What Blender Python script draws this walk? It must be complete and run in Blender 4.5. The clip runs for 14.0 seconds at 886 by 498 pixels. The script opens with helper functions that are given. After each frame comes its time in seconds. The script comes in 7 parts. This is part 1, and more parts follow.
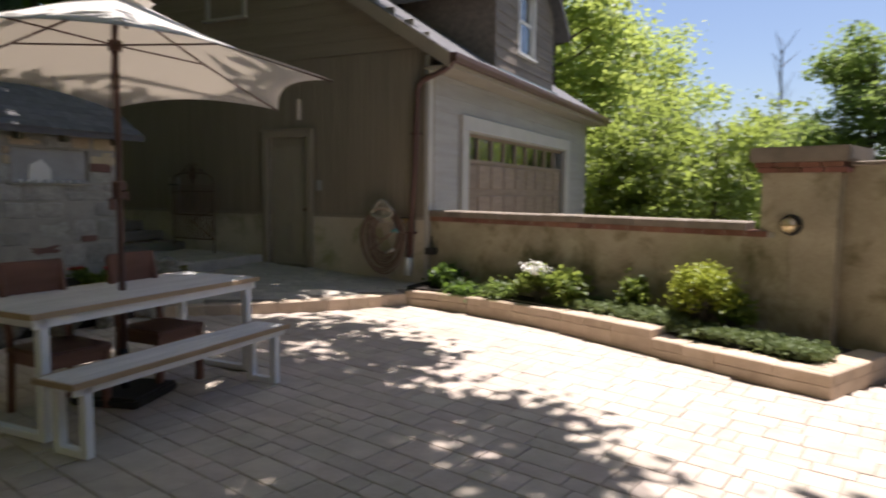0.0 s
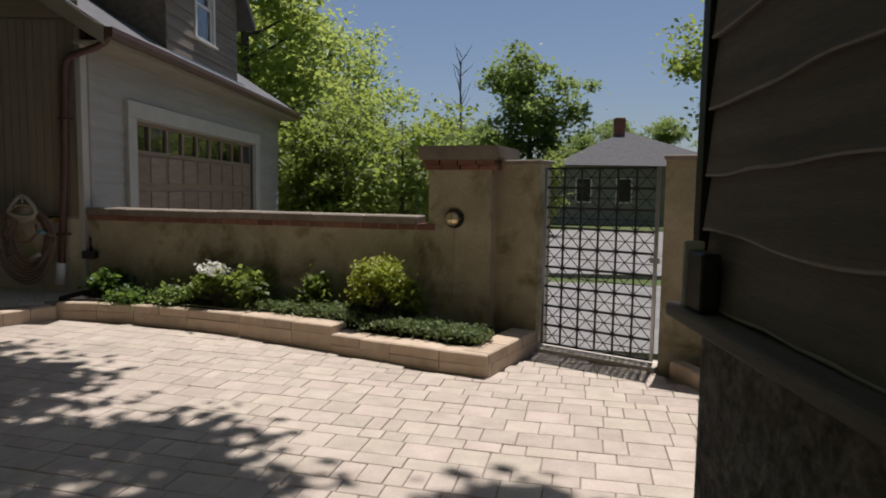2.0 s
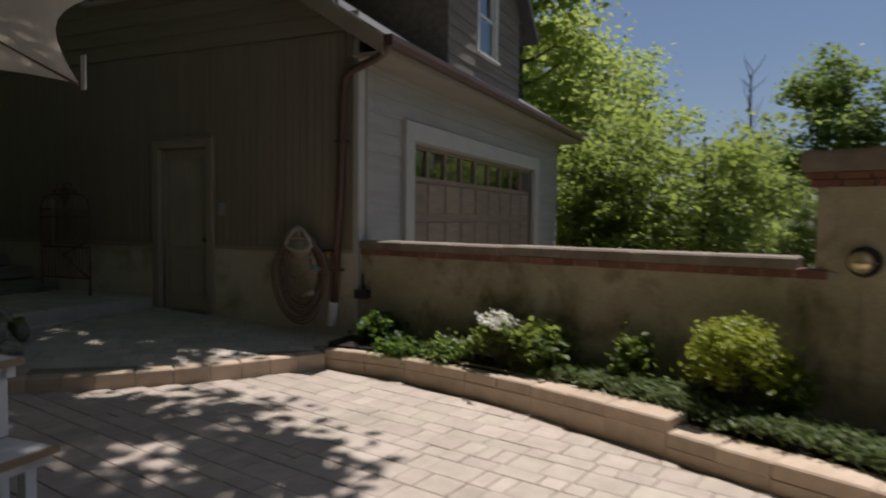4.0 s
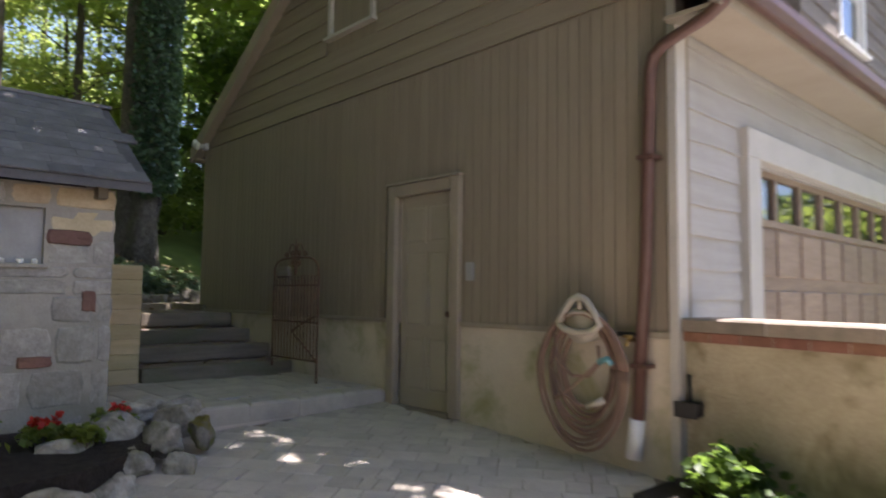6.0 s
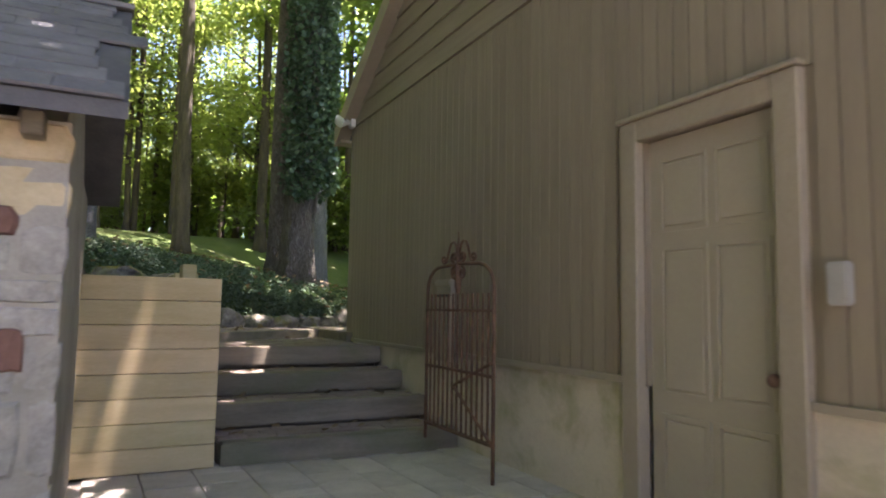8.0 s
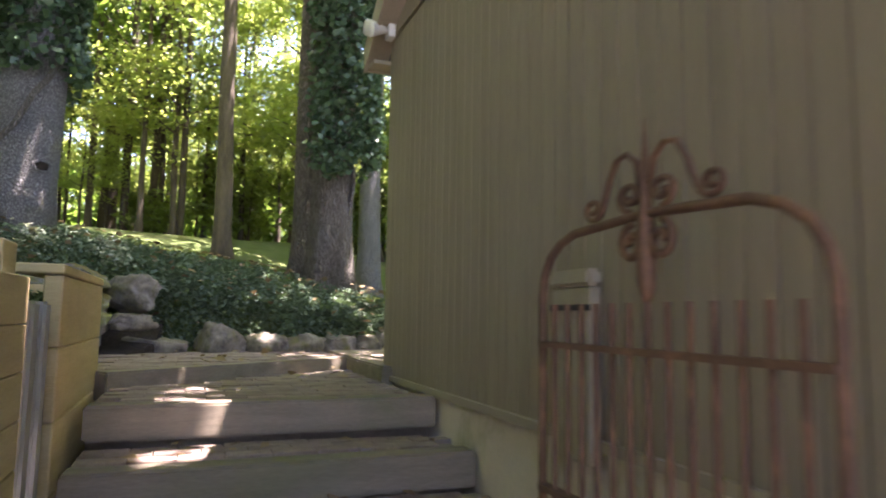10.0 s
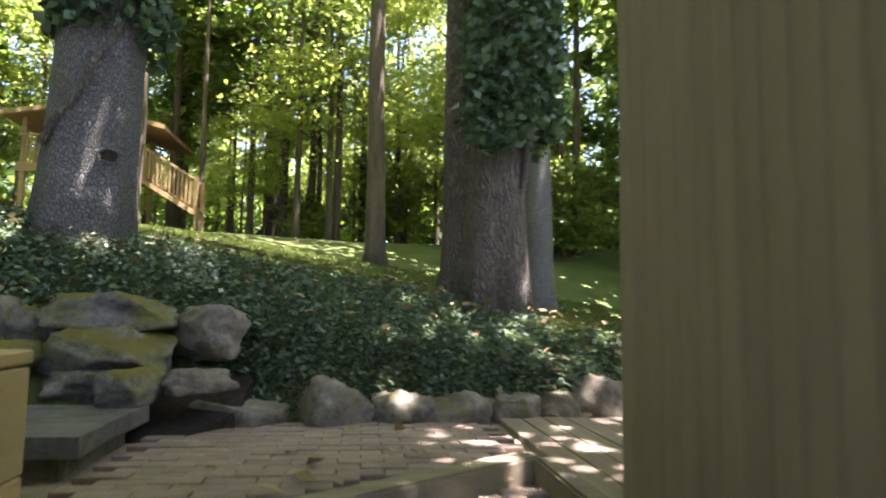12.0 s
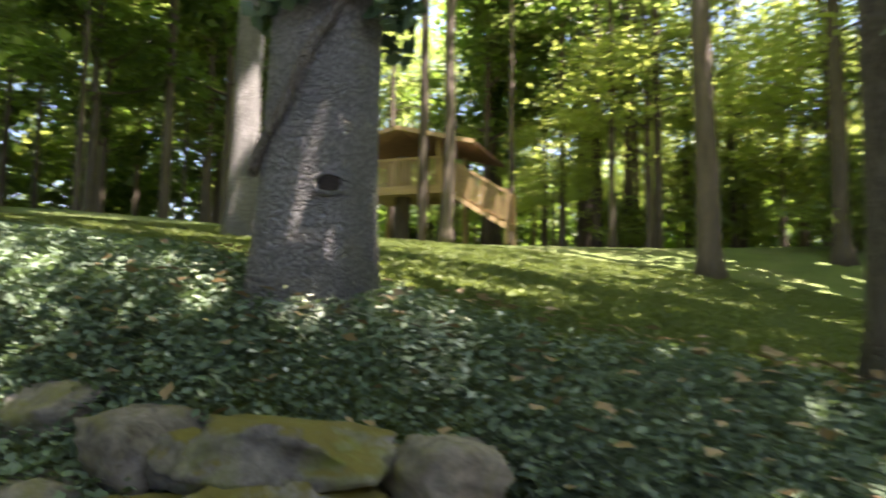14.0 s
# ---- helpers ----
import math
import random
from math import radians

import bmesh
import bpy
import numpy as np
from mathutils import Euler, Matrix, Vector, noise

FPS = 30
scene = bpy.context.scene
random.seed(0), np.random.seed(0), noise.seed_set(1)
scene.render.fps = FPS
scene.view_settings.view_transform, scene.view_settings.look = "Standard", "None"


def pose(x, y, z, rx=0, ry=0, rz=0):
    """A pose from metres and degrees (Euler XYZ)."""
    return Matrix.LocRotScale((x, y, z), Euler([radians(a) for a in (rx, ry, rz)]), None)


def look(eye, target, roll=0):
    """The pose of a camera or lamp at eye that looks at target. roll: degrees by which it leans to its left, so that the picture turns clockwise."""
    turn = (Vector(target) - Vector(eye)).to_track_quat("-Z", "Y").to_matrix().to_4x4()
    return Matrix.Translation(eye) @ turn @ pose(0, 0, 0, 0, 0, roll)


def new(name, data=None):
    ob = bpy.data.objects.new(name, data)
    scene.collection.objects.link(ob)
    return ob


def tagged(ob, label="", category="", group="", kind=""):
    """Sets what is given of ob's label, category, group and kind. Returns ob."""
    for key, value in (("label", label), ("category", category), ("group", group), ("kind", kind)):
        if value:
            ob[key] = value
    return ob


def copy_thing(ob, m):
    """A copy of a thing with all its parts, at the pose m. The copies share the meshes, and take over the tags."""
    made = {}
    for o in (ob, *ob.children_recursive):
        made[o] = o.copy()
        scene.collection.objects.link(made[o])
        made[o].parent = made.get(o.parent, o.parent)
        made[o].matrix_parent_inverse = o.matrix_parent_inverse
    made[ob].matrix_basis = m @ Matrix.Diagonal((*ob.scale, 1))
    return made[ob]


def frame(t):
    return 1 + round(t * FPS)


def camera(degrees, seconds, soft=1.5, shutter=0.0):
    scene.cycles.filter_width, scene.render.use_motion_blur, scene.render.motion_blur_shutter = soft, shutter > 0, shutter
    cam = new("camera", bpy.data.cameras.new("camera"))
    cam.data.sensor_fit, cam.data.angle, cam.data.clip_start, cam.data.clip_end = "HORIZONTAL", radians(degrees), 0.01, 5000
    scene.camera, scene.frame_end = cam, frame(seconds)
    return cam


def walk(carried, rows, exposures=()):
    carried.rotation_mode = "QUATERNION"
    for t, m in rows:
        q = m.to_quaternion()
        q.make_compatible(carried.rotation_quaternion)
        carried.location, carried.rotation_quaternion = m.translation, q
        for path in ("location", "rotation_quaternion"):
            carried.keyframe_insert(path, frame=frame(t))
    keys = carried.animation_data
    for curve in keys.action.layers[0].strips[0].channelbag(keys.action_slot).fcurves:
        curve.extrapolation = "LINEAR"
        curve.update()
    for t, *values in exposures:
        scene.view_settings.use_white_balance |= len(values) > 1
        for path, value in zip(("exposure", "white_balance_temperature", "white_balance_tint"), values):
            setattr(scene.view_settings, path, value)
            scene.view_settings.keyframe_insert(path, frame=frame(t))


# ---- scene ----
cam = camera(67.4, 14.0, soft=1.9, shutter=0.5)
PATH = [
    (0, (-0.431, 0.668, 1.617), (-1.338, 2.442, 1.443), 0.7),
    (0.5, (-0.342, 0.721, 1.631), (-0.965, 2.613, 1.457), 0.8),
    (1, (-0.233, 0.822, 1.612), (-0.615, 2.778, 1.445), 0.8),
    (1.5, (-0.173, 0.89, 1.619), (-0.353, 2.875, 1.453), 0.9),
    (2, (-0.204, 0.994, 1.61), (-0.281, 2.985, 1.437), 0.9),
    (2.5, (-0.361, 1.24, 1.631), (-0.421, 3.231, 1.452), 1.0),
    (2.8, (-0.472, 1.452, 1.608), (-0.551, 3.444, 1.446), 1.1),
    (3, (-0.559, 1.674, 1.603), (-0.726, 3.659, 1.427), 0.9),
    (3.5, (-0.808, 2.213, 1.6), (-1.354, 4.131, 1.449), 0.7),
    (4, (-1.091, 2.789, 1.586), (-1.919, 4.607, 1.496), 0.6),
    (4.2, (-1.214, 3.034, 1.568), (-2.129, 4.811, 1.506), 0.5),
    (6.3, (-3.137, 5.193, 1.469), (-4.687, 6.446, 1.637), 0.8),
    (6.5, (-3.38, 5.39, 1.481), (-4.988, 6.566, 1.658), 0.8),
    (7, (-4.013, 5.842, 1.482), (-5.69, 6.916, 1.665), 0.9),
    (7.5, (-4.655, 6.249, 1.482), (-6.383, 7.241, 1.663), 0.8),
    (7.7, (-4.922, 6.393, 1.523), (-6.679, 7.332, 1.702), 0.9),
    (9.8, (-7.746, 7.66, 1.63), (-9.584, 8.423, 1.832), 0.9),
    (10, (-8.002, 7.719, 1.63), (-9.863, 8.422, 1.835), 0.9),
    (10.5, (-8.584, 7.864, 1.659), (-10.472, 8.492, 1.861), 1.0),
    (11, (-9.196, 7.999, 1.777), (-11.134, 8.454, 1.973), 1.0),
    (11.5, (-9.776, 8.074, 1.878), (-11.744, 8.371, 2.075), 1.0),
    (12, (-10.38, 8.134, 1.936), (-12.356, 8.375, 2.13), 0.8),
    (12.5, (-10.933, 8.16, 2.072), (-12.924, 8.192, 2.262), 0.8),
    (13, (-11.404, 8.202, 2.192), (-13.395, 8.157, 2.376), 0.6),
    (13.5, (-11.901, 8.172, 2.312), (-13.874, 7.897, 2.491), 0.8),
    (14, (-12.409, 8.015, 2.396), (-14.278, 7.325, 2.581), 0.8),
]
EXPOSURES = [(0.0, 1.0, 6300, 19), (1.0, 0.15, 6100, 15), (2.0, 0.0, 6200, 15), (4.2, -0.1, 6200, 16), (5.2, 1.2, 6300, 20), (6.3, 2.58, 6200, 24), (7.5, 2.95, 6350, 25), (9.8, 3.8, 6550, 33), (11.0, 3.72, 6600, 31), (12.5, 3.4, 6600, 25), (14.0, 3.36, 7000, 23)]
walk(cam, [(t, look(e, g, r)) for t, e, g, r in PATH], EXPOSURES)

# ---- world and sun ----
SUN_TRAVEL = Vector((-0.10, -0.26, 0.0)).normalized()
SUN_ELEV = radians(74)
world = bpy.data.worlds.new("world")
scene.world = world
world.use_nodes = True
wn = world.node_tree
sky = wn.nodes.new("ShaderNodeTexSky")
sky.sky_type, sky.sun_disc = "NISHITA", False
sky.sun_elevation = SUN_ELEV
sky.sun_rotation = math.atan2(-SUN_TRAVEL.x, -SUN_TRAVEL.y)
sky.dust_density, sky.ozone_density = 1.3, 2.0
wn.nodes["Background"].inputs[1].default_value = 0.07
wn.links.new(sky.outputs[0], wn.nodes["Background"].inputs[0])
sun = new("sun", bpy.data.lights.new("sun", "SUN"))
sun.data.energy, sun.data.angle, sun.data.color = 5.0, radians(0.53), (1.0, 0.95, 0.86)
sun_dir = Vector((SUN_TRAVEL.x * math.cos(SUN_ELEV), SUN_TRAVEL.y * math.cos(SUN_ELEV), -math.sin(SUN_ELEV)))
sun.matrix_world = look((0, 0, 30), Vector((0, 0, 30)) + sun_dir)

# ---- materials ----
def node(nt, kind, x=None, **values):
    n = nt.nodes.new(kind)
    for key, value in values.items():
        n.inputs[key].default_value = value
    return n


def surf(name, c1, c2, scale=3.0, fine=40.0, rough=0.8, bump=0.25, rnd=0.0, metal=0.0, stain=None, stain_scale=1.2,
         stain_amount=0.35, stretch=(1, 1, 1), spec=0.4, hue=0.0, depth=0.01, island=False):
    """A procedural surface: two tones at a broad and a fine scale, stains, fine relief, and a piece-by-piece variation."""
    m = bpy.data.materials.new(name)
    m.use_nodes = True
    nt = m.node_tree
    bsdf = nt.nodes["Principled BSDF"]
    tex = nt.nodes.new("ShaderNodeTexCoord")
    mp = nt.nodes.new("ShaderNodeMapping")
    mp.inputs["Scale"].default_value = stretch
    nt.links.new(tex.outputs["Object"], mp.inputs[0])
    broad = node(nt, "ShaderNodeTexNoise", Scale=scale, Detail=5.0, Roughness=0.6)
    small = node(nt, "ShaderNodeTexNoise", Scale=fine, Detail=6.0, Roughness=0.7)
    nt.links.new(mp.outputs[0], broad.inputs["Vector"])
    nt.links.new(mp.outputs[0], small.inputs["Vector"])
    if rnd or hue:
        if island:
            geo = nt.nodes.new("ShaderNodeNewGeometry")
            rand_out = geo.outputs["Random Per Island"]
        else:
            info = nt.nodes.new("ShaderNodeObjectInfo")
            rand_out = info.outputs["Random"]
        off = nt.nodes.new("ShaderNodeVectorMath")
        off.operation = "SCALE"
        off.inputs[0].default_value = (17.0, 31.0, 7.0)
        nt.links.new(rand_out, off.inputs["Scale"])
        nt.links.new(off.outputs[0], mp.inputs["Location"])
    mixv = nt.nodes.new("ShaderNodeMath")
    mixv.operation = "MULTIPLY_ADD"
    mixv.inputs[1].default_value = 0.45
    nt.links.new(small.outputs["Fac"], mixv.inputs[0])
    half = nt.nodes.new("ShaderNodeMath")
    half.operation = "MULTIPLY"
    half.inputs[1].default_value = 0.55
    nt.links.new(broad.outputs["Fac"], half.inputs[0])
    nt.links.new(half.outputs[0], mixv.inputs[2])
    ramp = nt.nodes.new("ShaderNodeValToRGB")
    ramp.color_ramp.elements[0].position, ramp.color_ramp.elements[1].position = 0.36, 0.64
    ramp.color_ramp.elements[0].color, ramp.color_ramp.elements[1].color = (*c1, 1), (*c2, 1)
    nt.links.new(mixv.outputs[0], ramp.inputs[0])
    colour = ramp.outputs[0]
    if stain:
        st = node(nt, "ShaderNodeTexNoise", Scale=stain_scale, Detail=4.0, Roughness=0.65, Distortion=0.4)
        nt.links.new(tex.outputs["Object"], st.inputs["Vector"])
        sr = nt.nodes.new("ShaderNodeValToRGB")
        sr.color_ramp.elements[0].position, sr.color_ramp.elements[1].position = 0.5, 0.68
        sr.color_ramp.elements[1].color = (stain_amount * 2, stain_amount * 2, stain_amount * 2, 1)
        nt.links.new(st.outputs["Fac"], sr.inputs[0])
        mx = nt.nodes.new("ShaderNodeMix")
        mx.data_type = "RGBA"
        mx.inputs[7].default_value = (*stain, 1)
        nt.links.new(sr.outputs[0], mx.inputs[0])
        nt.links.new(colour, mx.inputs[6])
        colour = mx.outputs[2]
    if rnd or hue:
        hsv = nt.nodes.new("ShaderNodeHueSaturation")
        rng = nt.nodes.new("ShaderNodeMapRange")
        rng.inputs["To Min"].default_value, rng.inputs["To Max"].default_value = 1 - rnd, 1 + rnd
        nt.links.new(rand_out, rng.inputs[0])
        nt.links.new(rng.outputs[0], hsv.inputs["Value"])
        if hue:
            wob = nt.nodes.new("ShaderNodeMath")
            wob.operation = "MULTIPLY"
            wob.inputs[1].default_value = 7.31
            frac = nt.nodes.new("ShaderNodeMath")
            frac.operation = "FRACT"
            nt.links.new(rand_out, wob.inputs[0])
            nt.links.new(wob.outputs[0], frac.inputs[0])
            hr = nt.nodes.new("ShaderNodeMapRange")
            hr.inputs["To Min"].default_value, hr.inputs["To Max"].default_value = 0.5 - hue, 0.5 + hue
            nt.links.new(frac.outputs[0], hr.inputs[0])
            nt.links.new(hr.outputs[0], hsv.inputs["Hue"])
        nt.links.new(colour, hsv.inputs["Color"])
        colour = hsv.outputs[0]
    nt.links.new(colour, bsdf.inputs["Base Color"])
    bsdf.inputs["Roughness"].default_value = rough
    bsdf.inputs["Metallic"].default_value = metal
    bsdf.inputs["Specular IOR Level"].default_value = spec
    if bump:
        bp = node(nt, "ShaderNodeBump", Strength=bump, Distance=depth)
        nt.links.new(mixv.outputs[0], bp.inputs["Height"])
        nt.links.new(bp.outputs[0], bsdf.inputs["Normal"])
    return m


def leafy(name, c1, c2, trans=(0.3, 0.45, 0.05), share=0.45, rough=0.45):
    """Leaves: a thin surface that lets part of the light through, each leaf of its own tone."""
    m = bpy.data.materials.new(name)
    m.use_nodes = True
    nt = m.node_tree
    bsdf = nt.nodes["Principled BSDF"]
    geo = nt.nodes.new("ShaderNodeNewGeometry")
    info = nt.nodes.new("ShaderNodeObjectInfo")
    ramp = nt.nodes.new("ShaderNodeValToRGB")
    ramp.color_ramp.elements[0].color, ramp.color_ramp.elements[1].color = (*c1, 1), (*c2, 1)
    nt.links.new(geo.outputs["Random Per Island"], ramp.inputs[0])
    hsv = nt.nodes.new("ShaderNodeHueSaturation")
    rng = nt.nodes.new("ShaderNodeMapRange")
    rng.inputs["To Min"].default_value, rng.inputs["To Max"].default_value = 0.75, 1.2
    nt.links.new(info.outputs["Random"], rng.inputs[0])
    nt.links.new(rng.outputs[0], hsv.inputs["Value"])
    nt.links.new(ramp.outputs[0], hsv.inputs["Color"])
    nt.links.new(hsv.outputs[0], bsdf.inputs["Base Color"])
    bsdf.inputs["Roughness"].default_value = rough
    bsdf.inputs["Specular IOR Level"].default_value = 0.35
    tr = node(nt, "ShaderNodeBsdfTranslucent", Color=(*trans, 1))
    mix = node(nt, "ShaderNodeMixShader", Fac=share)
    nt.links.new(bsdf.outputs[0], mix.inputs[1])
    nt.links.new(tr.outputs[0], mix.inputs[2])
    nt.links.new(mix.outputs[0], nt.nodes["Material Output"].inputs[0])
    return m


def plain(name, colour, rough=0.5, metal=0.0, emit=0.0, spec=0.5):
    m = surf(name, tuple(c * 0.92 for c in colour), tuple(min(1, c * 1.06) for c in colour), 6, 60, rough, 0.06, metal=metal, spec=spec)
    return m


def glassy(name, tint=(0.9, 0.95, 0.95), rough=0.02):
    m = bpy.data.materials.new(name)
    m.use_nodes = True
    b = m.node_tree.nodes["Principled BSDF"]
    b.inputs["Base Color"].default_value = (*tint, 1)
    b.inputs["Roughness"].default_value = rough
    b.inputs["Transmission Weight"].default_value = 1.0
    b.inputs["IOR"].default_value = 1.45
    return m


M_PAVER = surf("paver", (0.395, 0.33, 0.27), (0.53, 0.455, 0.38), 5, 70, 0.85, 0.45, rnd=0.085, hue=0.012, stain=(0.30, 0.25, 0.21), stain_amount=0.2)
M_PAVER_FAR = surf("paver_joined", (0.395, 0.33, 0.27), (0.53, 0.455, 0.38), 5, 70, 0.85, 0.45, rnd=0.085, hue=0.012, stain=(0.30, 0.25, 0.21), stain_amount=0.2, island=True)
M_PAVER_GREY = surf("paver_grey", (0.41, 0.365, 0.31), (0.56, 0.505, 0.435), 5, 70, 0.85, 0.35, rnd=0.12, hue=0.008, stain=(0.28, 0.26, 0.22), stain_amount=0.2)
M_JOINT = surf("joint_sand", (0.19, 0.155, 0.125), (0.29, 0.24, 0.19), 8, 120, 0.95, 0.4)
M_KERB = surf("kerb_block", (0.45, 0.34, 0.24), (0.58, 0.46, 0.35), 6, 90, 0.88, 0.5, rnd=0.09, stain=(0.33, 0.26, 0.19), stain_amount=0.25)
M_STUCCO = surf("stucco", (0.30, 0.255, 0.175), (0.47, 0.41, 0.29), 2.6, 45, 0.92, 0.7, stain=(0.15, 0.13, 0.065), stain_scale=1.9, stain_amount=0.5, depth=0.02)
M_STUCCO_PALE = surf("stucco_pale", (0.50, 0.44, 0.34), (0.62, 0.55, 0.44), 2.0, 60, 0.92, 0.35, stain=(0.27, 0.26, 0.12), stain_scale=1.8, stain_amount=0.4, depth=0.015)
M_STUCCO_GREY = surf("stucco_grey", (0.07, 0.06, 0.052), (0.46, 0.42, 0.37), 14, 38, 0.95, 1.0, stain=(0.10, 0.09, 0.08), stain_scale=11, stain_amount=0.45, depth=0.08)
M_BRICK = surf("brick_red", (0.17, 0.08, 0.055), (0.27, 0.13, 0.09), 9, 70, 0.9, 0.5, rnd=0.2, hue=0.01)
M_CAP = surf("cap_stone", (0.20, 0.16, 0.125), (0.31, 0.26, 0.21), 4, 60, 0.9, 0.5, rnd=0.1, stain=(0.15, 0.13, 0.10), stain_amount=0.35)
M_BOARD = surf("siding_board", (0.23, 0.19, 0.14), (0.29, 0.242, 0.18), 1.5, 30, 0.75, 0.2, rnd=0.05, stretch=(9, 9, 0.6), stain=(0.22, 0.19, 0.14), stain_amount=0.15)
M_CLAP_GABLE = surf("gable_clapboard", (0.23, 0.19, 0.14), (0.29, 0.242, 0.18), 1.5, 30, 0.75, 0.2, rnd=0.05, stretch=(0.6, 9, 9))
M_CLAP = surf("wavy_clapboard", (0.32, 0.30, 0.27), (0.40, 0.38, 0.345), 1.5, 30, 0.75, 0.3, rnd=0.05, stretch=(9, 0.6, 9), stain=(0.30, 0.28, 0.25), stain_amount=0.25)
M_CLAP_DARK = surf("brown_clapboard", (0.135, 0.11, 0.09), (0.27, 0.225, 0.185), 1.5, 34, 0.8, 0.6, rnd=0.05, stretch=(9, 0.6, 9))
M_TRIM = surf("trim_paint", (0.29, 0.245, 0.185), (0.35, 0.30, 0.23), 2, 40, 0.6, 0.12)
M_TRIM_PALE = surf("pale_trim", (0.40, 0.375, 0.33), (0.48, 0.45, 0.40), 3, 50, 0.6, 0.15)
M_TRIM_WHITE = surf("white_trim", (0.66, 0.64, 0.60), (0.76, 0.74, 0.70), 3, 50, 0.6, 0.15)
M_DOOR = surf("door_paint", (0.34, 0.30, 0.23), (0.38, 0.34, 0.265), 2, 60, 0.5, 0.08)
M_GARAGE = surf("garage_door_wood", (0.19, 0.135, 0.095), (0.30, 0.22, 0.16), 2, 40, 0.6, 0.25, rnd=0.12, stretch=(4, 1, 8))
M_ROOF = surf("roof_shingle", (0.075, 0.075, 0.08), (0.14, 0.135, 0.14), 6, 120, 0.95, 0.6, rnd=0.2)
M_SHED_ROOF = surf("grey_slate_shingle", (0.125, 0.12, 0.125), (0.215, 0.205, 0.212), 6, 110, 0.9, 0.5, rnd=0.16, hue=0.01, stain=(0.11, 0.11, 0.115), stain_amount=0.25)
M_BRONZE = surf("brown_gutter", (0.09, 0.045, 0.035), (0.13, 0.07, 0.055), 3, 40, 0.45, 0.05)
M_BLACK = surf("black_paint", (0.012, 0.012, 0.012), (0.03, 0.028, 0.026), 6, 60, 0.5, 0.1)
M_RUST = surf("rusty_iron", (0.08, 0.045, 0.03), (0.16, 0.09, 0.06), 12, 90, 0.75, 0.4, stain=(0.28, 0.14, 0.08), stain_scale=9, stain_amount=0.3)
M_LAMP_GLASS = surf("lamp_globe", (0.80, 0.60, 0.36), (0.92, 0.76, 0.5), 5, 40, 0.3, 0.05, metal=0.6)
M_WHITE = surf("white_paint_wood", (0.72, 0.72, 0.72), (0.82, 0.82, 0.82), 3, 50, 0.55, 0.15, stain=(0.62, 0.60, 0.57), stain_amount=0.2)
M_WHITEWASH = surf("whitewashed_wood", (0.46, 0.45, 0.44), (0.68, 0.67, 0.66), 2, 30, 0.7, 0.3, rnd=0.08, stretch=(8, 0.7, 8))
M_EDGE_WOOD = surf("oiled_edge_wood", (0.28, 0.19, 0.11), (0.40, 0.29, 0.18), 2, 40, 0.6, 0.2, stretch=(1, 0.6, 8))
M_CHAIR = surf("red_brown_wood", (0.13, 0.055, 0.035), (0.20, 0.09, 0.06), 2, 40, 0.5, 0.15, stretch=(6, 1, 6))
M_CANVAS = surf("canvas", (0.62, 0.56, 0.49), (0.70, 0.64, 0.57), 3, 220, 0.9, 0.1)
M_TIMBER_DARK = surf("aged_timber", (0.24, 0.16, 0.08), (0.36, 0.25, 0.13), 1.4, 26, 0.8, 0.2, rnd=0.10, stretch=(1, 1, 9))
M_TIMBER = surf("new_timber", (0.50, 0.38, 0.20), (0.66, 0.53, 0.31), 1.4, 26, 0.75, 0.2, rnd=0.10, hue=0.01, stretch=(1, 1, 9), stain=(0.38, 0.33, 0.20), stain_amount=0.22)
M_OLD_TIMBER = surf("old_sleeper", (0.155, 0.13, 0.097), (0.28, 0.235, 0.18), 1.6, 30, 0.9, 0.5, rnd=0.12, stretch=(6, 0.8, 8), stain=(0.12, 0.15, 0.06), stain_amount=0.2)
M_DECK = surf("grey_deck_board", (0.17, 0.135, 0.105), (0.28, 0.23, 0.18), 1.6, 30, 0.85, 0.3, rnd=0.12, stretch=(1, 8, 8))
M_TREAD_BRICK = surf("tread_brick", (0.19, 0.142, 0.118), (0.31, 0.24, 0.205), 8, 60, 0.92, 0.4, rnd=0.14, hue=0.012, stain=(0.16, 0.14, 0.10), stain_amount=0.3)
M_SOIL = surf("dark_mulch", (0.014, 0.011, 0.009), (0.05, 0.038, 0.03), 20, 80, 1.0, 1.0, depth=0.03)
M_ROCK = surf("field_stone", (0.07, 0.062, 0.052), (0.27, 0.24, 0.20), 7, 26, 0.9, 0.8, rnd=0.15, hue=0.01, stain=(0.15, 0.14, 0.045), stain_scale=5, stain_amount=0.45, depth=0.03)
M_MOSS_ROCK = surf("mossy_stone", (0.06, 0.054, 0.047), (0.28, 0.26, 0.23), 6, 25, 0.92, 0.9, rnd=0.12, stain=(0.17, 0.19, 0.045), stain_scale=3, stain_amount=0.5, depth=0.02)
M_SLATE = surf("slate_slab", (0.085, 0.085, 0.085), (0.19, 0.186, 0.18), 5, 34, 0.8, 0.7, rnd=0.1, stain=(0.06, 0.065, 0.05), stain_scale=4, stain_amount=0.4, depth=0.02)
M_STONE = surf("wall_stone", (0.25, 0.235, 0.205), (0.46, 0.43, 0.385), 7, 35, 0.9, 0.9, rnd=0.2, hue=0.012, stain=(0.20, 0.20, 0.17), stain_scale=3, stain_amount=0.2, depth=0.015)
M_STONE_WARM = surf("warm_wall_stone", (0.44, 0.34, 0.21), (0.60, 0.49, 0.33), 5, 35, 0.9, 0.7, rnd=0.16, hue=0.012, depth=0.015)
